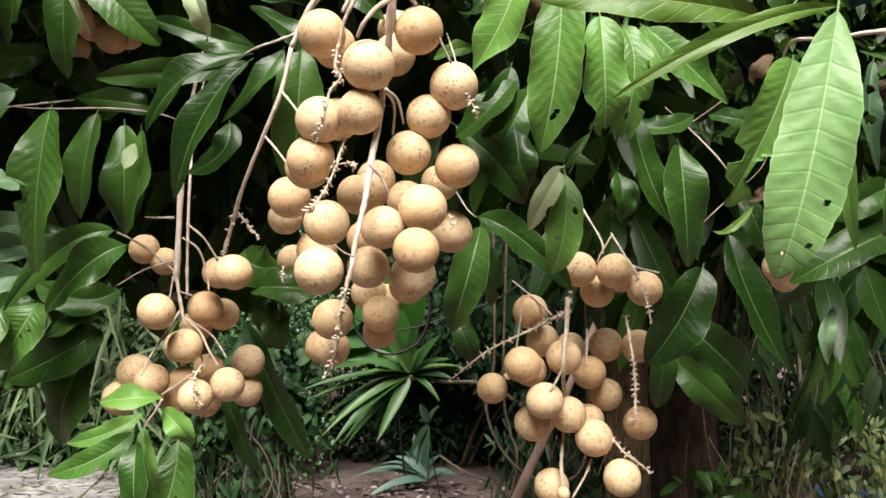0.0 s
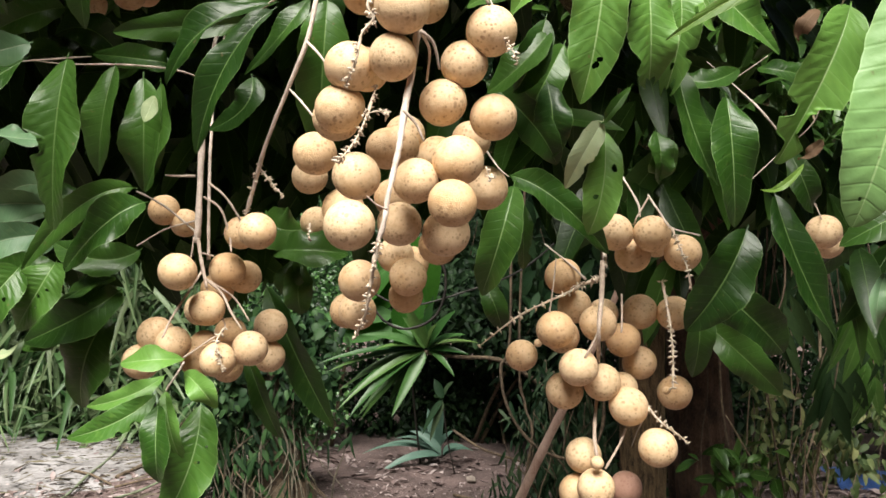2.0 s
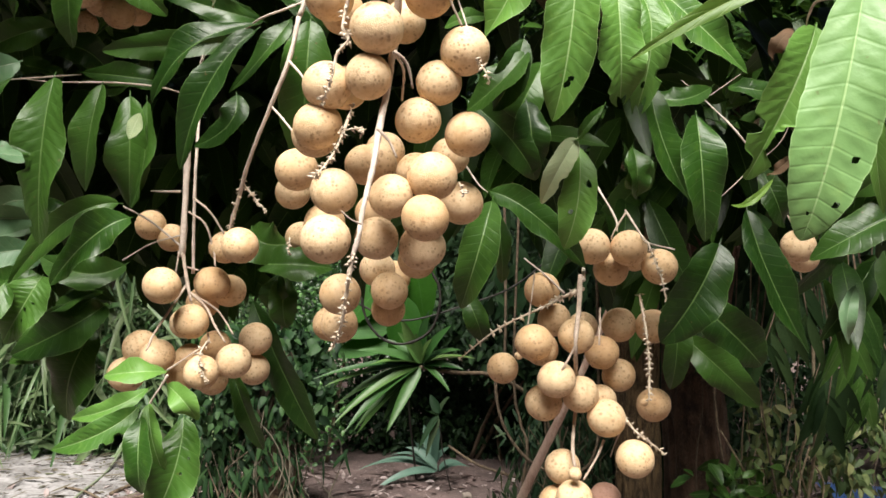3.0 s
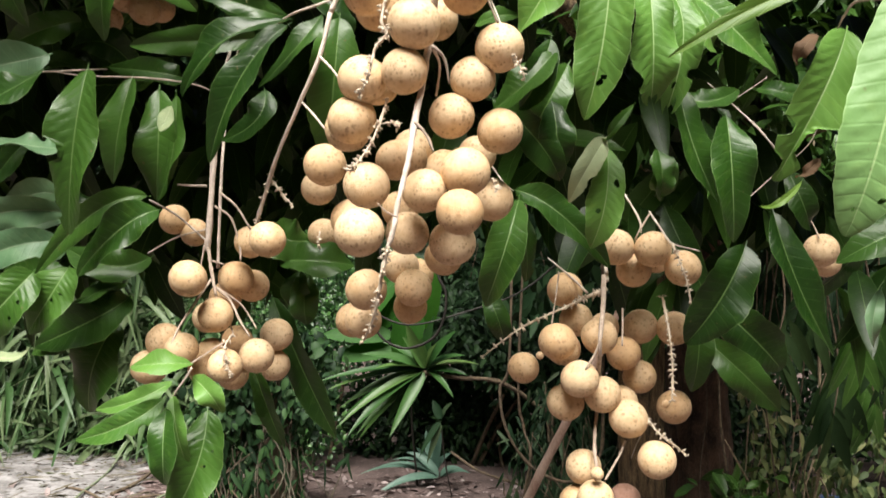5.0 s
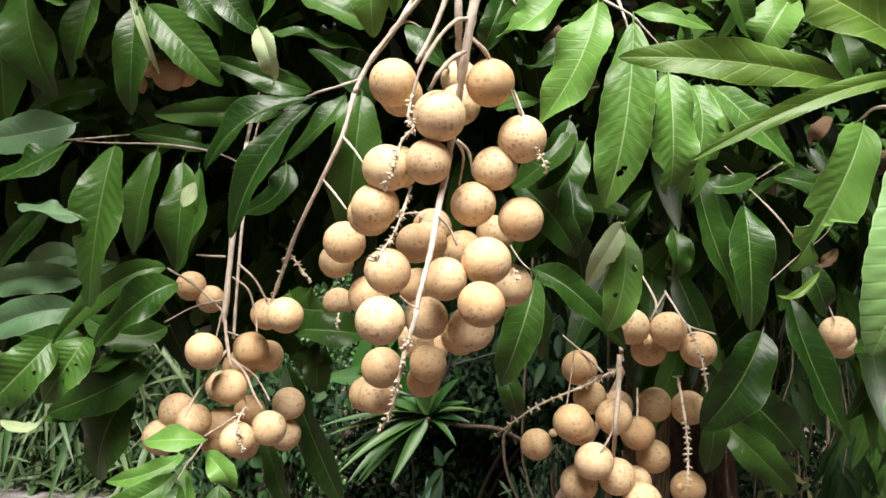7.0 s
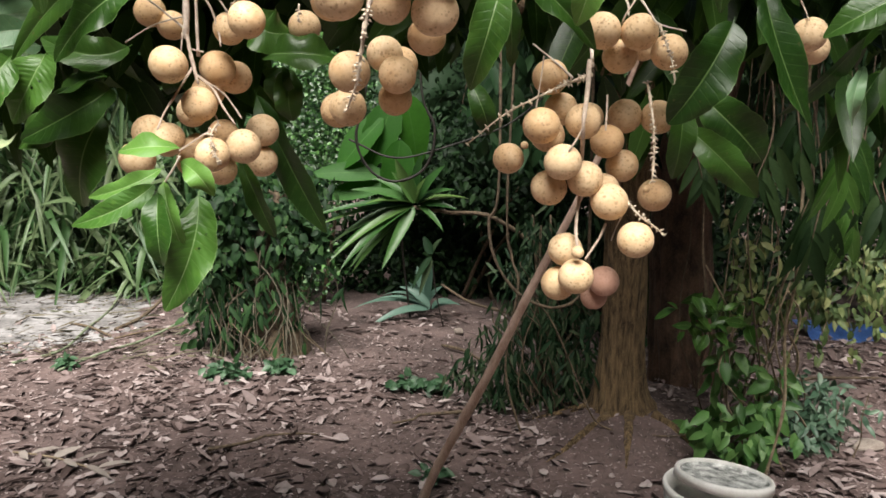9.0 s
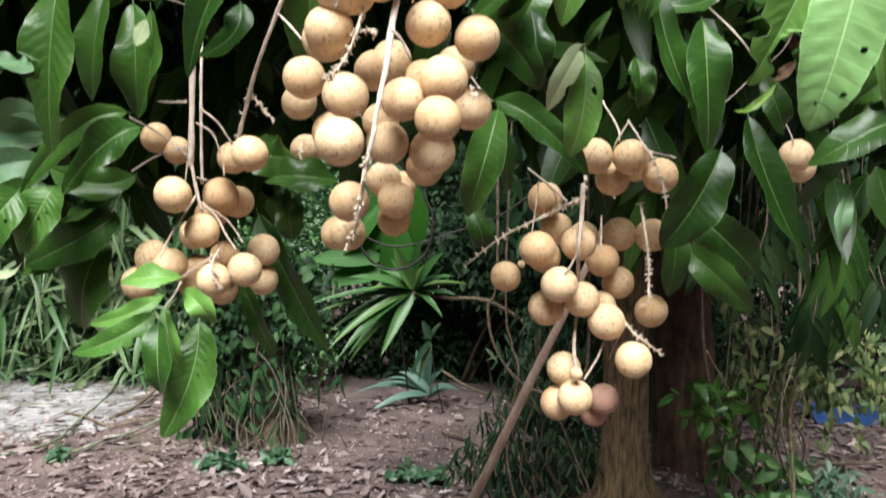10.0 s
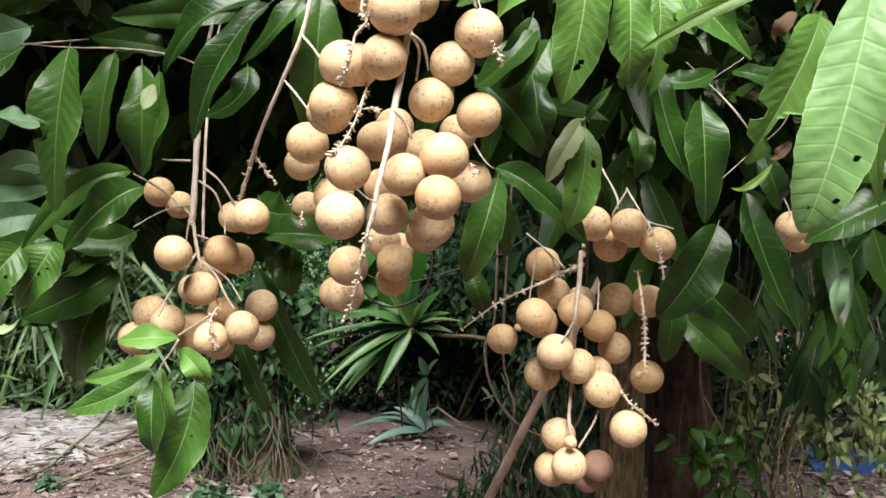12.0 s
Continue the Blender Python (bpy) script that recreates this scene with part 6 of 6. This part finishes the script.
leaf("pale_sheen", (-0.2593, 0.4784, 1.3111), (-0.2890, 0.4654, 1.3055), (-0.3322, 0.4774, 1.2857), 0.0222, -25, 26, 0.06)
leaf("mature", (-0.2844, 0.5636, 1.4486), (-0.2352, 0.5546, 1.4416), (-0.2220, 0.5674, 1.4413), 0.0194, 14, 27, 0.12)
leaf("fresh", (-0.1931, 0.4486, 1.3385), (-0.2201, 0.4363, 1.3272), (-0.2623, 0.4503, 1.2886), 0.0162, -26, 29, 0.06)
leaf("fresh", (-0.1827, 0.4399, 1.3300), (-0.2008, 0.4282, 1.3173), (-0.2320, 0.4417, 1.2895), 0.0232, -9, 23, 0.12)
leaf("mature", (-0.2035, 0.4818, 1.3041), (-0.2237, 0.4696, 1.2962), (-0.2591, 0.4788, 1.3074), 0.0216, -9, 29, 0.09)
leaf("fresh", (-0.2407, 0.4506, 1.2962), (-0.2462, 0.4401, 1.2789), (-0.2661, 0.4536, 1.2549), 0.0264, -11, 18, 0.06, holes=((0.45, -0.35, 0.018), (0.56, -0.15, 0.022), (0.66, -0.40, 0.012)), blunt=0.5)
leaf("fresh", (-0.2560, 0.4402, 1.2928), (-0.2672, 0.4296, 1.2731), (-0.2960, 0.4428, 1.2480), 0.0291, -24, 16, 0.11, holes=((0.40, -0.45, 0.020), (0.55, -0.60, 0.022)), chewed=((0.85, -1, 0.5, 0.06), (0.72, 1, 0.35, 0.04)), blunt=0.5)
leaf("under", (-0.2576, 0.4445, 1.2498), (-0.2626, 0.4330, 1.2420), (-0.2856, 0.4437, 1.2441), 0.0085, 28, 16, 0.05)
leaf("mature", (-0.2194, 0.4829, 1.2864), (-0.2332, 0.4708, 1.2800), (-0.2557, 0.4829, 1.2686), 0.0159, 27, 22, 0.08)
leaf("mature", (-0.2173, 0.4838, 1.2780), (-0.2350, 0.4725, 1.2627), (-0.2794, 0.4844, 1.2432), 0.0288, -15, 23, 0.12)
leaf("fresh", (-0.2333, 0.5050, 1.2615), (-0.2434, 0.4942, 1.2328), (-0.2530, 0.5077, 1.1986), 0.0374, 5, 12, 0.09)
leaf("mature", (-0.2395, 0.4946, 1.2705), (-0.2553, 0.4830, 1.2560), (-0.2870, 0.4955, 1.2381), 0.0253, -4, 14, 0.12)
leaf("mature", (-0.2247, 0.4994, 1.2779), (-0.2331, 0.4878, 1.2667), (-0.2546, 0.5003, 1.2505), 0.0227, 5, 14, 0.09)
leaf("mature", (-0.2224, 0.4890, 1.2858), (-0.2355, 0.4772, 1.2790), (-0.2622, 0.4894, 1.2677), 0.0186, 19, 15, 0.11)
leaf("young", (-0.1560, 0.4307, 1.2421), (-0.1691, 0.4177, 1.2427), (-0.1910, 0.4267, 1.2396), 0.0151, 15, 24, 0.08)
leaf("young", (-0.1597, 0.4356, 1.2347), (-0.1445, 0.4224, 1.2273), (-0.1391, 0.4312, 1.2147), 0.0140, 16, 15, 0.08)
leaf("young", (-0.1754, 0.4403, 1.2217), (-0.1909, 0.4271, 1.2081), (-0.2250, 0.4359, 1.1953), 0.0155, -14, 20, 0.06, chewed=((0.40, -1, 0.30, 0.05), (0.55, -1, 0.25, 0.03)))
leaf("young", (-0.1762, 0.4555, 1.2299), (-0.1923, 0.4423, 1.2192), (-0.2216, 0.4511, 1.2106), 0.0118, -3, 26, 0.10)
leaf("fresh", (-0.1725, 0.4353, 1.2177), (-0.1685, 0.4219, 1.1959), (-0.1699, 0.4305, 1.1733), 0.0186, 12, 20, 0.09)
leaf("young", (-0.1730, 0.4454, 1.2233), (-0.1649, 0.4320, 1.2035), (-0.1608, 0.4406, 1.1825), 0.0136, 13, 21, 0.07)
leaf("fresh", (-0.1549, 0.4532, 1.2156), (-0.1554, 0.4396, 1.1819), (-0.1764, 0.4479, 1.1416), 0.0285, -8, 18, 0.10, holes=((0.30, 0.45, 0.008), (0.48, -0.30, 0.007), (0.36, -0.5, 0.006)), chewed=((0.35, 1, 0.25, 0.03),))
leaf("mature", (-0.1658, 0.4926, 1.1977), (-0.1702, 0.4774, 1.1774), (-0.1854, 0.4861, 1.1561), 0.0188, -7, 30, 0.13)
leaf("mature", (-0.1540, 0.5850, 1.2826), (-0.1260, 0.5700, 1.2286), (-0.0975, 0.5750, 1.1740), 0.0276, 30, 24, 0.09)
leaf("mature", (-0.1518, 0.5334, 1.2332), (-0.1354, 0.5173, 1.2050), (-0.1255, 0.5254, 1.1774), 0.0171, 30, 19, 0.06)
leaf("mature", (-0.1205, 0.5637, 1.2982), (-0.1199, 0.5484, 1.2773), (-0.1191, 0.5578, 1.2589), 0.0209, -13, 26, 0.12)
leaf("mature", (-0.1400, 0.5442, 1.3044), (-0.1095, 0.5324, 1.3045), (-0.0841, 0.5446, 1.3031), 0.0278, -8, 26, 0.11)
leaf("young", (-0.0690, 0.3663, 1.5116), (-0.0688, 0.3578, 1.4774), (-0.0677, 0.3720, 1.4575), 0.0189, 11, 24, 0.11)
leaf("young", (-0.0557, 0.3669, 1.5122), (-0.0553, 0.3578, 1.4837), (-0.0583, 0.3714, 1.4673), 0.0098, -8, 25, 0.07)
leaf("mature", (-0.1311, 0.4628, 1.5230), (-0.1023, 0.4540, 1.5043), (-0.0823, 0.4670, 1.5050), 0.0281, -1, 26, 0.11)
leaf("mature", (-0.1253, 0.4803, 1.5505), (-0.1069, 0.4714, 1.5292), (-0.0897, 0.4846, 1.5261), 0.0270, -12, 29, 0.10)
leaf("mature", (-0.0574, 0.4199, 1.4854), (-0.0426, 0.4104, 1.4679), (-0.0304, 0.4238, 1.4602), 0.0168, 5, 13, 0.09)
leaf("mature", (0.0005, 0.4396, 1.5167), (-0.0063, 0.4298, 1.4913), (-0.0118, 0.4431, 1.4774), 0.0155, -14, 24, 0.09)
leaf("young", (0.0306, 0.3926, 1.4993), (0.0143, 0.3822, 1.4756), (-0.0054, 0.3940, 1.4689), 0.0226, 18, 24, 0.11)
leaf("fresh", (0.0383, 0.4201, 1.5285), (0.0167, 0.4093, 1.5061), (-0.0043, 0.4223, 1.4878), 0.0265, -9, 24, 0.11, holes=((0.55, 0.30, 0.042),))
leaf("young", (0.0462, 0.3747, 1.4850), (0.0362, 0.3660, 1.4478), (0.0188, 0.3803, 1.4178), 0.0275, 18, 19, 0.12)
leaf("mature", (0.0426, 0.4253, 1.4807), (0.0248, 0.4138, 1.4661), (0.0160, 0.4259, 1.4623), 0.0194, 21, 25, 0.13)
leaf("young", (0.0643, 0.3763, 1.4779), (0.0611, 0.3700, 1.4204), (0.0542, 0.3862, 1.3770), 0.0275, 12, 18, 0.09, holes=((0.78, -0.24, 0.020), (0.75, -0.34, 0.014),))
leaf("young", (0.0860, 0.3899, 1.4539), (0.0870, 0.3819, 1.4152), (0.0899, 0.3970, 1.3871), 0.0250, -8, 18, 0.12, bites=1, blunt=0.44, chewed=((0.74, 1, 0.35, 0.03),), cut=0.93)
leaf("young", (0.1000, 0.4011, 1.4499), (0.1049, 0.3922, 1.4211), (0.0996, 0.4080, 1.3828), 0.0200, -1, 20, 0.11, holes=((0.80, 0.10, 0.020),), blunt=0.46, chewed=((0.45, -1, 0.30, 0.05), (0.72, -1, 0.4, 0.04)), cut=0.92)
leaf("young_under", (0.1447, 0.3154, 1.4230), (0.0938, 0.3006, 1.4258), (0.0449, 0.3099, 1.4292), 0.0179, -30, 20, 0.11)
leaf("young_under", (0.1779, 0.3160, 1.4337), (0.1303, 0.2995, 1.4532), (0.0984, 0.3084, 1.4695), 0.0260, -20, 16, 0.11, bites=1)
leaf("young_under", (0.1725, 0.3065, 1.4253), (0.1230, 0.2935, 1.4105), (0.0748, 0.3059, 1.3848), 0.0080, -20, 30, 0.10)
leaf("young", (0.1118, 0.4016, 1.4501), (0.1318, 0.3928, 1.4278), (0.1598, 0.4083, 1.4084), 0.0199, 5, 24, 0.08)
leaf("young", (0.0504, 0.4219, 1.5175), (0.0846, 0.4122, 1.5101), (0.1246, 0.4264, 1.5082), 0.0155, 7, 26, 0.10)
leaf("young", (0.0675, 0.3957, 1.4864), (0.0850, 0.3851, 1.4809), (0.1119, 0.3986, 1.4792), 0.0114, 12, 13, 0.06, bites=1)
leaf("mature", (0.1261, 0.4235, 1.5375), (0.1288, 0.4148, 1.5063), (0.1442, 0.4298, 1.4846), 0.0180, -3, 24, 0.07)
leaf("young", (0.1669, 0.4277, 1.5161), (0.1508, 0.4174, 1.4912), (0.1458, 0.4305, 1.4794), 0.0275, 10, 24, 0.05)
leaf("mature", (0.2077, 0.4606, 1.5090), (0.2101, 0.4512, 1.4841), (0.2197, 0.4648, 1.4742), 0.0241, -2, 17, 0.05)
leaf("young", (0.1959, 0.4072, 1.4357), (0.1789, 0.3982, 1.3974), (0.1608, 0.4141, 1.3521), 0.0326, -21, 18, 0.06, blunt=0.5, chewed=((0.78, -1, 0.85, 0.12), (0.74, 1, 0.5, 0.05), (0.92, 1, 0.6, 0.06)))
leaf("bright", (0.1394, 0.2455, 1.4068), (0.1256, 0.2381, 1.3479), (0.1188, 0.2497, 1.3106), 0.0248, 8, 9, 0.06, holes=((0.62, -0.60, 0.011), (0.80, -0.62, 0.011), (0.86, 0.20, 0.005),), blunt=0.58)
leaf("young", (0.1570, 0.2786, 1.3891), (0.1530, 0.2702, 1.3532), (0.1625, 0.2818, 1.3223), 0.0069, 35, 14, 0.09)
leaf("pale_sheen", (0.2563, 0.4370, 1.4442), (0.2471, 0.4265, 1.4082), (0.2592, 0.4401, 1.3761), 0.0129, -7, 23, 0.10, holes=((0.30, 0.00, 0.048), (0.55, 0.20, 0.054),))
leaf("mature", (0.2686, 0.4406, 1.3679), (0.2455, 0.4287, 1.3590), (0.2315, 0.4412, 1.3470), 0.0187, -15, 28, 0.05)
leaf("mature", (0.2787, 0.4417, 1.3464), (0.2393, 0.4300, 1.3305), (0.2075, 0.4426, 1.3102), 0.0255, 14, 18, 0.08)
leaf("young", (0.2573, 0.3896, 1.3850), (0.2385, 0.3786, 1.3597), (0.2340, 0.3917, 1.3346), 0.0258, -22, 27, 0.08)
leaf("fresh", (0.1324, 0.4081, 1.3883), (0.1334, 0.3976, 1.3553), (0.1389, 0.4114, 1.3183), 0.0245, -12, 20, 0.08)
leaf("fresh", (0.1122, 0.4270, 1.4091), (0.1172, 0.4167, 1.3732), (0.1361, 0.4303, 1.3421), 0.0225, -18, 22, 0.08)
leaf("mature", (0.0888, 0.4273, 1.3969), (0.0754, 0.4159, 1.3798), (0.0715, 0.4281, 1.3740), 0.0063, 5, 29, 0.12)
leaf("under", (0.0734, 0.4280, 1.3773), (0.0623, 0.4167, 1.3595), (0.0529, 0.4295, 1.3394), 0.0133, -5, 27, 0.10, bites=1)
leaf("young", (0.0749, 0.4381, 1.3762), (0.0734, 0.4276, 1.3420), (0.0674, 0.4409, 1.3143), 0.0213, -7, 15, 0.10, holes=((0.62, 0.30, 0.024), (0.36, -0.50, 0.030),))
leaf("fresh", (0.0227, 0.4687, 1.3512), (0.0509, 0.4577, 1.3365), (0.0849, 0.4715, 1.3042), 0.0200, 4, 29, 0.13)
leaf("fresh", (0.0273, 0.4589, 1.3468), (0.0182, 0.4404, 1.3125), (0.0084, 0.4619, 1.2786), 0.0232, 6, 19, 0.12)
leaf("mature", (0.0296, 0.4791, 1.3438), (0.0328, 0.4684, 1.3165), (0.0343, 0.4815, 1.2943), 0.0141, -28, 15, 0.10, bites=1)
leaf("mature", (0.0098, 0.5415, 1.2891), (0.0187, 0.5305, 1.2697), (0.0248, 0.5434, 1.2518), 0.0166, 6, 15, 0.10)
leaf("mature", (0.1604, 0.4515, 1.3224), (0.1438, 0.4408, 1.2904), (0.1263, 0.4540, 1.2606), 0.0313, -15, 28, 0.08)
leaf("mature", (0.1540, 0.5232, 1.2871), (0.1518, 0.5127, 1.2532), (0.1514, 0.5260, 1.2237), 0.0198, -7, 20, 0.07)
leaf("mature", (0.1742, 0.4507, 1.3429), (0.1835, 0.4408, 1.3007), (0.2127, 0.4552, 1.2559), 0.0234, -12, 30, 0.08)
leaf("mature", (0.1620, 0.5410, 1.2607), (0.1850, 0.5257, 1.2378), (0.2142, 0.5343, 1.2116), 0.0241, 30, 12, 0.13)
leaf("mature", (0.1819, 0.5855, 1.2864), (0.2101, 0.5693, 1.2571), (0.2328, 0.5784, 1.2352), 0.0366, 34, 12, 0.12)
leaf("pale_sheen", (0.2396, 0.4535, 1.2976), (0.2284, 0.4423, 1.2786), (0.2358, 0.4552, 1.2615), 0.0099, 0, 23, 0.07)
leaf("mature", (0.0068, 0.5055, 1.4188), (0.0390, 0.4952, 1.3883), (0.0572, 0.5086, 1.3627), 0.0231, 27, 21, 0.08)
leaf("mature", (0.0472, 0.4843, 1.4536), (0.0375, 0.4736, 1.4212), (0.0273, 0.4863, 1.4054), 0.0215, -10, 30, 0.09)
leaf("mature", (0.0644, 0.5247, 1.4494), (0.0497, 0.5139, 1.4189), (0.0408, 0.5267, 1.4014), 0.0256, -12, 21, 0.06)
leaf("young", (-0.0036, 0.4274, 1.4382), (0.0091, 0.4157, 1.4403), (0.0227, 0.4280, 1.4453), 0.0110, 7, 21, 0.07)
leaf("mature", (0.0496, 0.4799, 1.4428), (0.0311, 0.4695, 1.4177), (0.0105, 0.4820, 1.4035), 0.0258, 16, 27, 0.05)
leaf("mature", (0.0493, 0.5026, 1.4168), (0.0528, 0.4936, 1.3887), (0.0513, 0.5079, 1.3671), 0.0239, 2, 18, 0.12)
leaf("mature", (0.1856, 0.4597, 1.3680), (0.1914, 0.4488, 1.3446), (0.2012, 0.4616, 1.3310), 0.0162, 16, 17, 0.07)
leaf("mature", (0.1197, 0.5093, 1.3856), (0.1235, 0.4995, 1.3658), (0.1249, 0.5130, 1.3525), 0.0194, -19, 30, 0.07)
leaf("mature", (0.1586, 0.4383, 1.4091), (0.1731, 0.4274, 1.4045), (0.2031, 0.4412, 1.4025), 0.0129, 6, 21, 0.10)
leaf("mature", (0.1582, 0.4578, 1.4149), (0.1341, 0.4459, 1.4026), (0.1167, 0.4563, 1.4106), 0.0162, 6, 26, 0.06)
leaf("dry_leaf", (0.2426, 0.5460, 1.4786), (0.2288, 0.5346, 1.4652), (0.2282, 0.5476, 1.4557), 0.0120, 15, 18, 0.09)
leaf("dry_leaf", (0.1903, 0.4241, 1.3672), (0.1789, 0.4123, 1.3590), (0.1764, 0.4246, 1.3558), 0.0062, -9, 18, 0.09)
leaf("young_under", (0.1769, 0.4147, 1.3544), (0.1601, 0.4033, 1.3395), (0.1533, 0.4151, 1.3388), 0.0042, 0, 21, 0.08)
leaf("young", (0.1205, 0.4444, 1.4664), (0.1293, 0.4336, 1.4425), (0.1378, 0.4462, 1.4326), 0.0165, 14, 23, 0.05)
leaf("mature", (0.1205, 0.5082, 1.3871), (0.1218, 0.4971, 1.3665), (0.1207, 0.5097, 1.3545), 0.0186, -14, 21, 0.12)
leaf("mature", (-0.1989, 0.5396, 1.4979), (-0.1619, 0.5287, 1.4819), (-0.1367, 0.5411, 1.4810), 0.0201, 22, 22, 0.05)
leaf("mature", (-0.3019, 0.5810, 1.4442), (-0.3132, 0.5685, 1.4522), (-0.3464, 0.5799, 1.4571), 0.0198, 16, 20, 0.10)
leaf("mature", (-0.3308, 0.5994, 1.4715), (-0.2928, 0.5878, 1.4731), (-0.2710, 0.6011, 1.4491), 0.0267, 12, 24, 0.09)
leaf("mature", (-0.2518, 0.6207, 1.4633), (-0.2747, 0.6090, 1.4509), (-0.3179, 0.6206, 1.4486), 0.0321, 23, 20, 0.08)
leaf("mature", (-0.0910, 0.5423, 1.4657), (-0.1053, 0.5291, 1.4865), (-0.1410, 0.5396, 1.5108), 0.0241, 20, 16, 0.07)
leaf("mature", (-0.1437, 0.5478, 1.3329), (-0.1322, 0.5365, 1.3203), (-0.1146, 0.5487, 1.3207), 0.0321, 18, 14, 0.12)
leaf("mature", (-0.1251, 0.5595, 1.2998), (-0.1263, 0.5483, 1.2835), (-0.1228, 0.5609, 1.2704), 0.0205, 11, 20, 0.07)

# woody twigs that carry the leaves
twig(tree, "twig", [(-0.0292, 0.3968, 1.5276, 0.00153), (-0.0417, 0.4085, 1.5059, 0.00156), (-0.0614, 0.4198, 1.4843, 0.00160), (-0.0772, 0.4262, 1.4636, 0.00161), (-0.0855, 0.4278, 1.4448, 0.00161)])
twig(tree, "twig", [(-0.0344, 0.4246, 1.5483, 0.00122), (-0.0510, 0.4370, 1.5179, 0.00125), (-0.0658, 0.4299, 1.4826, 0.00122), (-0.0765, 0.4281, 1.4649, 0.00122)])
twig(tree, "twig", [(-0.0855, 0.4278, 1.4448, 0.00135), (-0.0903, 0.4252, 1.4184, 0.00128), (-0.1020, 0.4322, 1.3938, 0.00124), (-0.1166, 0.4445, 1.3656, 0.00121), (-0.1258, 0.4562, 1.3452, 0.00118), (-0.1327, 0.4628, 1.3268, 0.00114)])
twig(tree, "twig", [(-0.0903, 0.4252, 1.4184, 0.00080), (-0.0799, 0.4068, 1.4066, 0.00064), (-0.0733, 0.3980, 1.3978, 0.00050)])
twig(tree, "twig", [(-0.1013, 0.4323, 1.3938, 0.00067), (-0.0913, 0.4187, 1.3838, 0.00059), (-0.0827, 0.4101, 1.3739, 0.00051)])
twig(tree, "withered_tip", [(-0.1236, 0.4556, 1.3523, 0.00056), (-0.1151, 0.4520, 1.3427, 0.00042), (-0.1085, 0.4530, 1.3354, 0.00028)])
twig(tree, "withered_tip", [(-0.1231, 0.4544, 1.3540, 0.00112), (-0.1270, 0.4574, 1.3424, 0.00089), (-0.1324, 0.4618, 1.3268, 0.00066), (-0.1346, 0.4634, 1.3204, 0.00043)])
twig(tree, "twig", [(-0.0812, 0.4290, 1.4546, 0.00081), (-0.0950, 0.4318, 1.4501, 0.00073), (-0.1120, 0.4413, 1.4476, 0.00065), (-0.1372, 0.4705, 1.4447, 0.00059)])
twig(tree, "twig", [(-0.0772, 0.4262, 1.4636, 0.00067), (-0.0645, 0.4202, 1.4792, 0.00062), (-0.0564, 0.4199, 1.4861, 0.00058), (-0.0480, 0.4206, 1.4832, 0.00053)])
twig(tree, "twig", [(-0.1823, 0.5311, 1.4215, 0.00066), (-0.2068, 0.5391, 1.4306, 0.00067), (-0.2448, 0.5467, 1.4360, 0.00062), (-0.2730, 0.5159, 1.4284, 0.00045), (-0.2688, 0.4669, 1.4181, 0.00024)])
twig(tree, "twig", [(-0.0099, 0.3983, 1.5221, 0.00064), (-0.0044, 0.4098, 1.5108, 0.00059), (0.0060, 0.4120, 1.4944, 0.00052)])
twig(tree, "twig", [(0.0151, 0.3901, 1.5156, 0.00099), (0.0290, 0.3871, 1.5033, 0.00090), (0.0473, 0.3844, 1.4890, 0.00078), (0.0634, 0.3812, 1.4788, 0.00062), (0.0721, 0.3824, 1.4711, 0.00048), (0.0796, 0.3835, 1.4640, 0.00021)])
twig(tree, "twig", [(0.0489, 0.4012, 1.5216, 0.00114), (0.0561, 0.3984, 1.5041, 0.00091), (0.0613, 0.3860, 1.4800, 0.00068), (0.0658, 0.3829, 1.4634, 0.00043)])
twig(tree, "twig", [(0.1904, 0.2877, 1.4089, 0.00115), (0.1765, 0.2925, 1.4098, 0.00097), (0.1621, 0.2974, 1.4086, 0.00081), (0.1561, 0.3171, 1.4144, 0.00069), (0.1650, 0.3470, 1.4188, 0.00053), (0.1858, 0.3968, 1.4302, 0.00029)])
twig(tree, "twig", [(0.1473, 0.4867, 1.4249, 0.00021), (0.1609, 0.4776, 1.4083, 0.00041), (0.1694, 0.4585, 1.3897, 0.00056), (0.1791, 0.4495, 1.3718, 0.00049), (0.1834, 0.4449, 1.3628, 0.00027)])
twig(tree, "twig", [(0.1573, 0.4775, 1.4101, 0.00043), (0.1681, 0.4773, 1.4174, 0.00036), (0.1807, 0.4770, 1.4265, 0.00029)])
twig(tree, "twig", [(0.1977, 0.4170, 1.4282, 0.00038), (0.1936, 0.4230, 1.4071, 0.00035), (0.1879, 0.4292, 1.3789, 0.00033), (0.1754, 0.4398, 1.3638, 0.00030), (0.1573, 0.4404, 1.3463, 0.00027)])
twig(tree, "twig", [(-0.2982, 0.4820, 1.4203, 0.00024), (-0.2836, 0.5019, 1.4274, 0.00056), (-0.2781, 0.5315, 1.4369, 0.00059), (-0.2788, 0.5611, 1.4458, 0.00028)])
twig(tree, "twig", [(-0.1858, 0.4688, 1.2091, 0.00057), (-0.1794, 0.4654, 1.2201, 0.00061), (-0.1724, 0.4618, 1.2292, 0.00065), (-0.1683, 0.4609, 1.2362, 0.00069)])
twig(tree, "twig", [(0.0091, 0.5075, 1.3746, 0.00062), (0.0183, 0.4784, 1.3564, 0.00046), (0.0241, 0.4688, 1.3501, 0.00023)])
twig(tree, "twig", [(0.0053, 0.4041, 1.4455, 0.00050), (0.0085, 0.3848, 1.4301, 0.00038), (0.0103, 0.3703, 1.4193, 0.00018)])
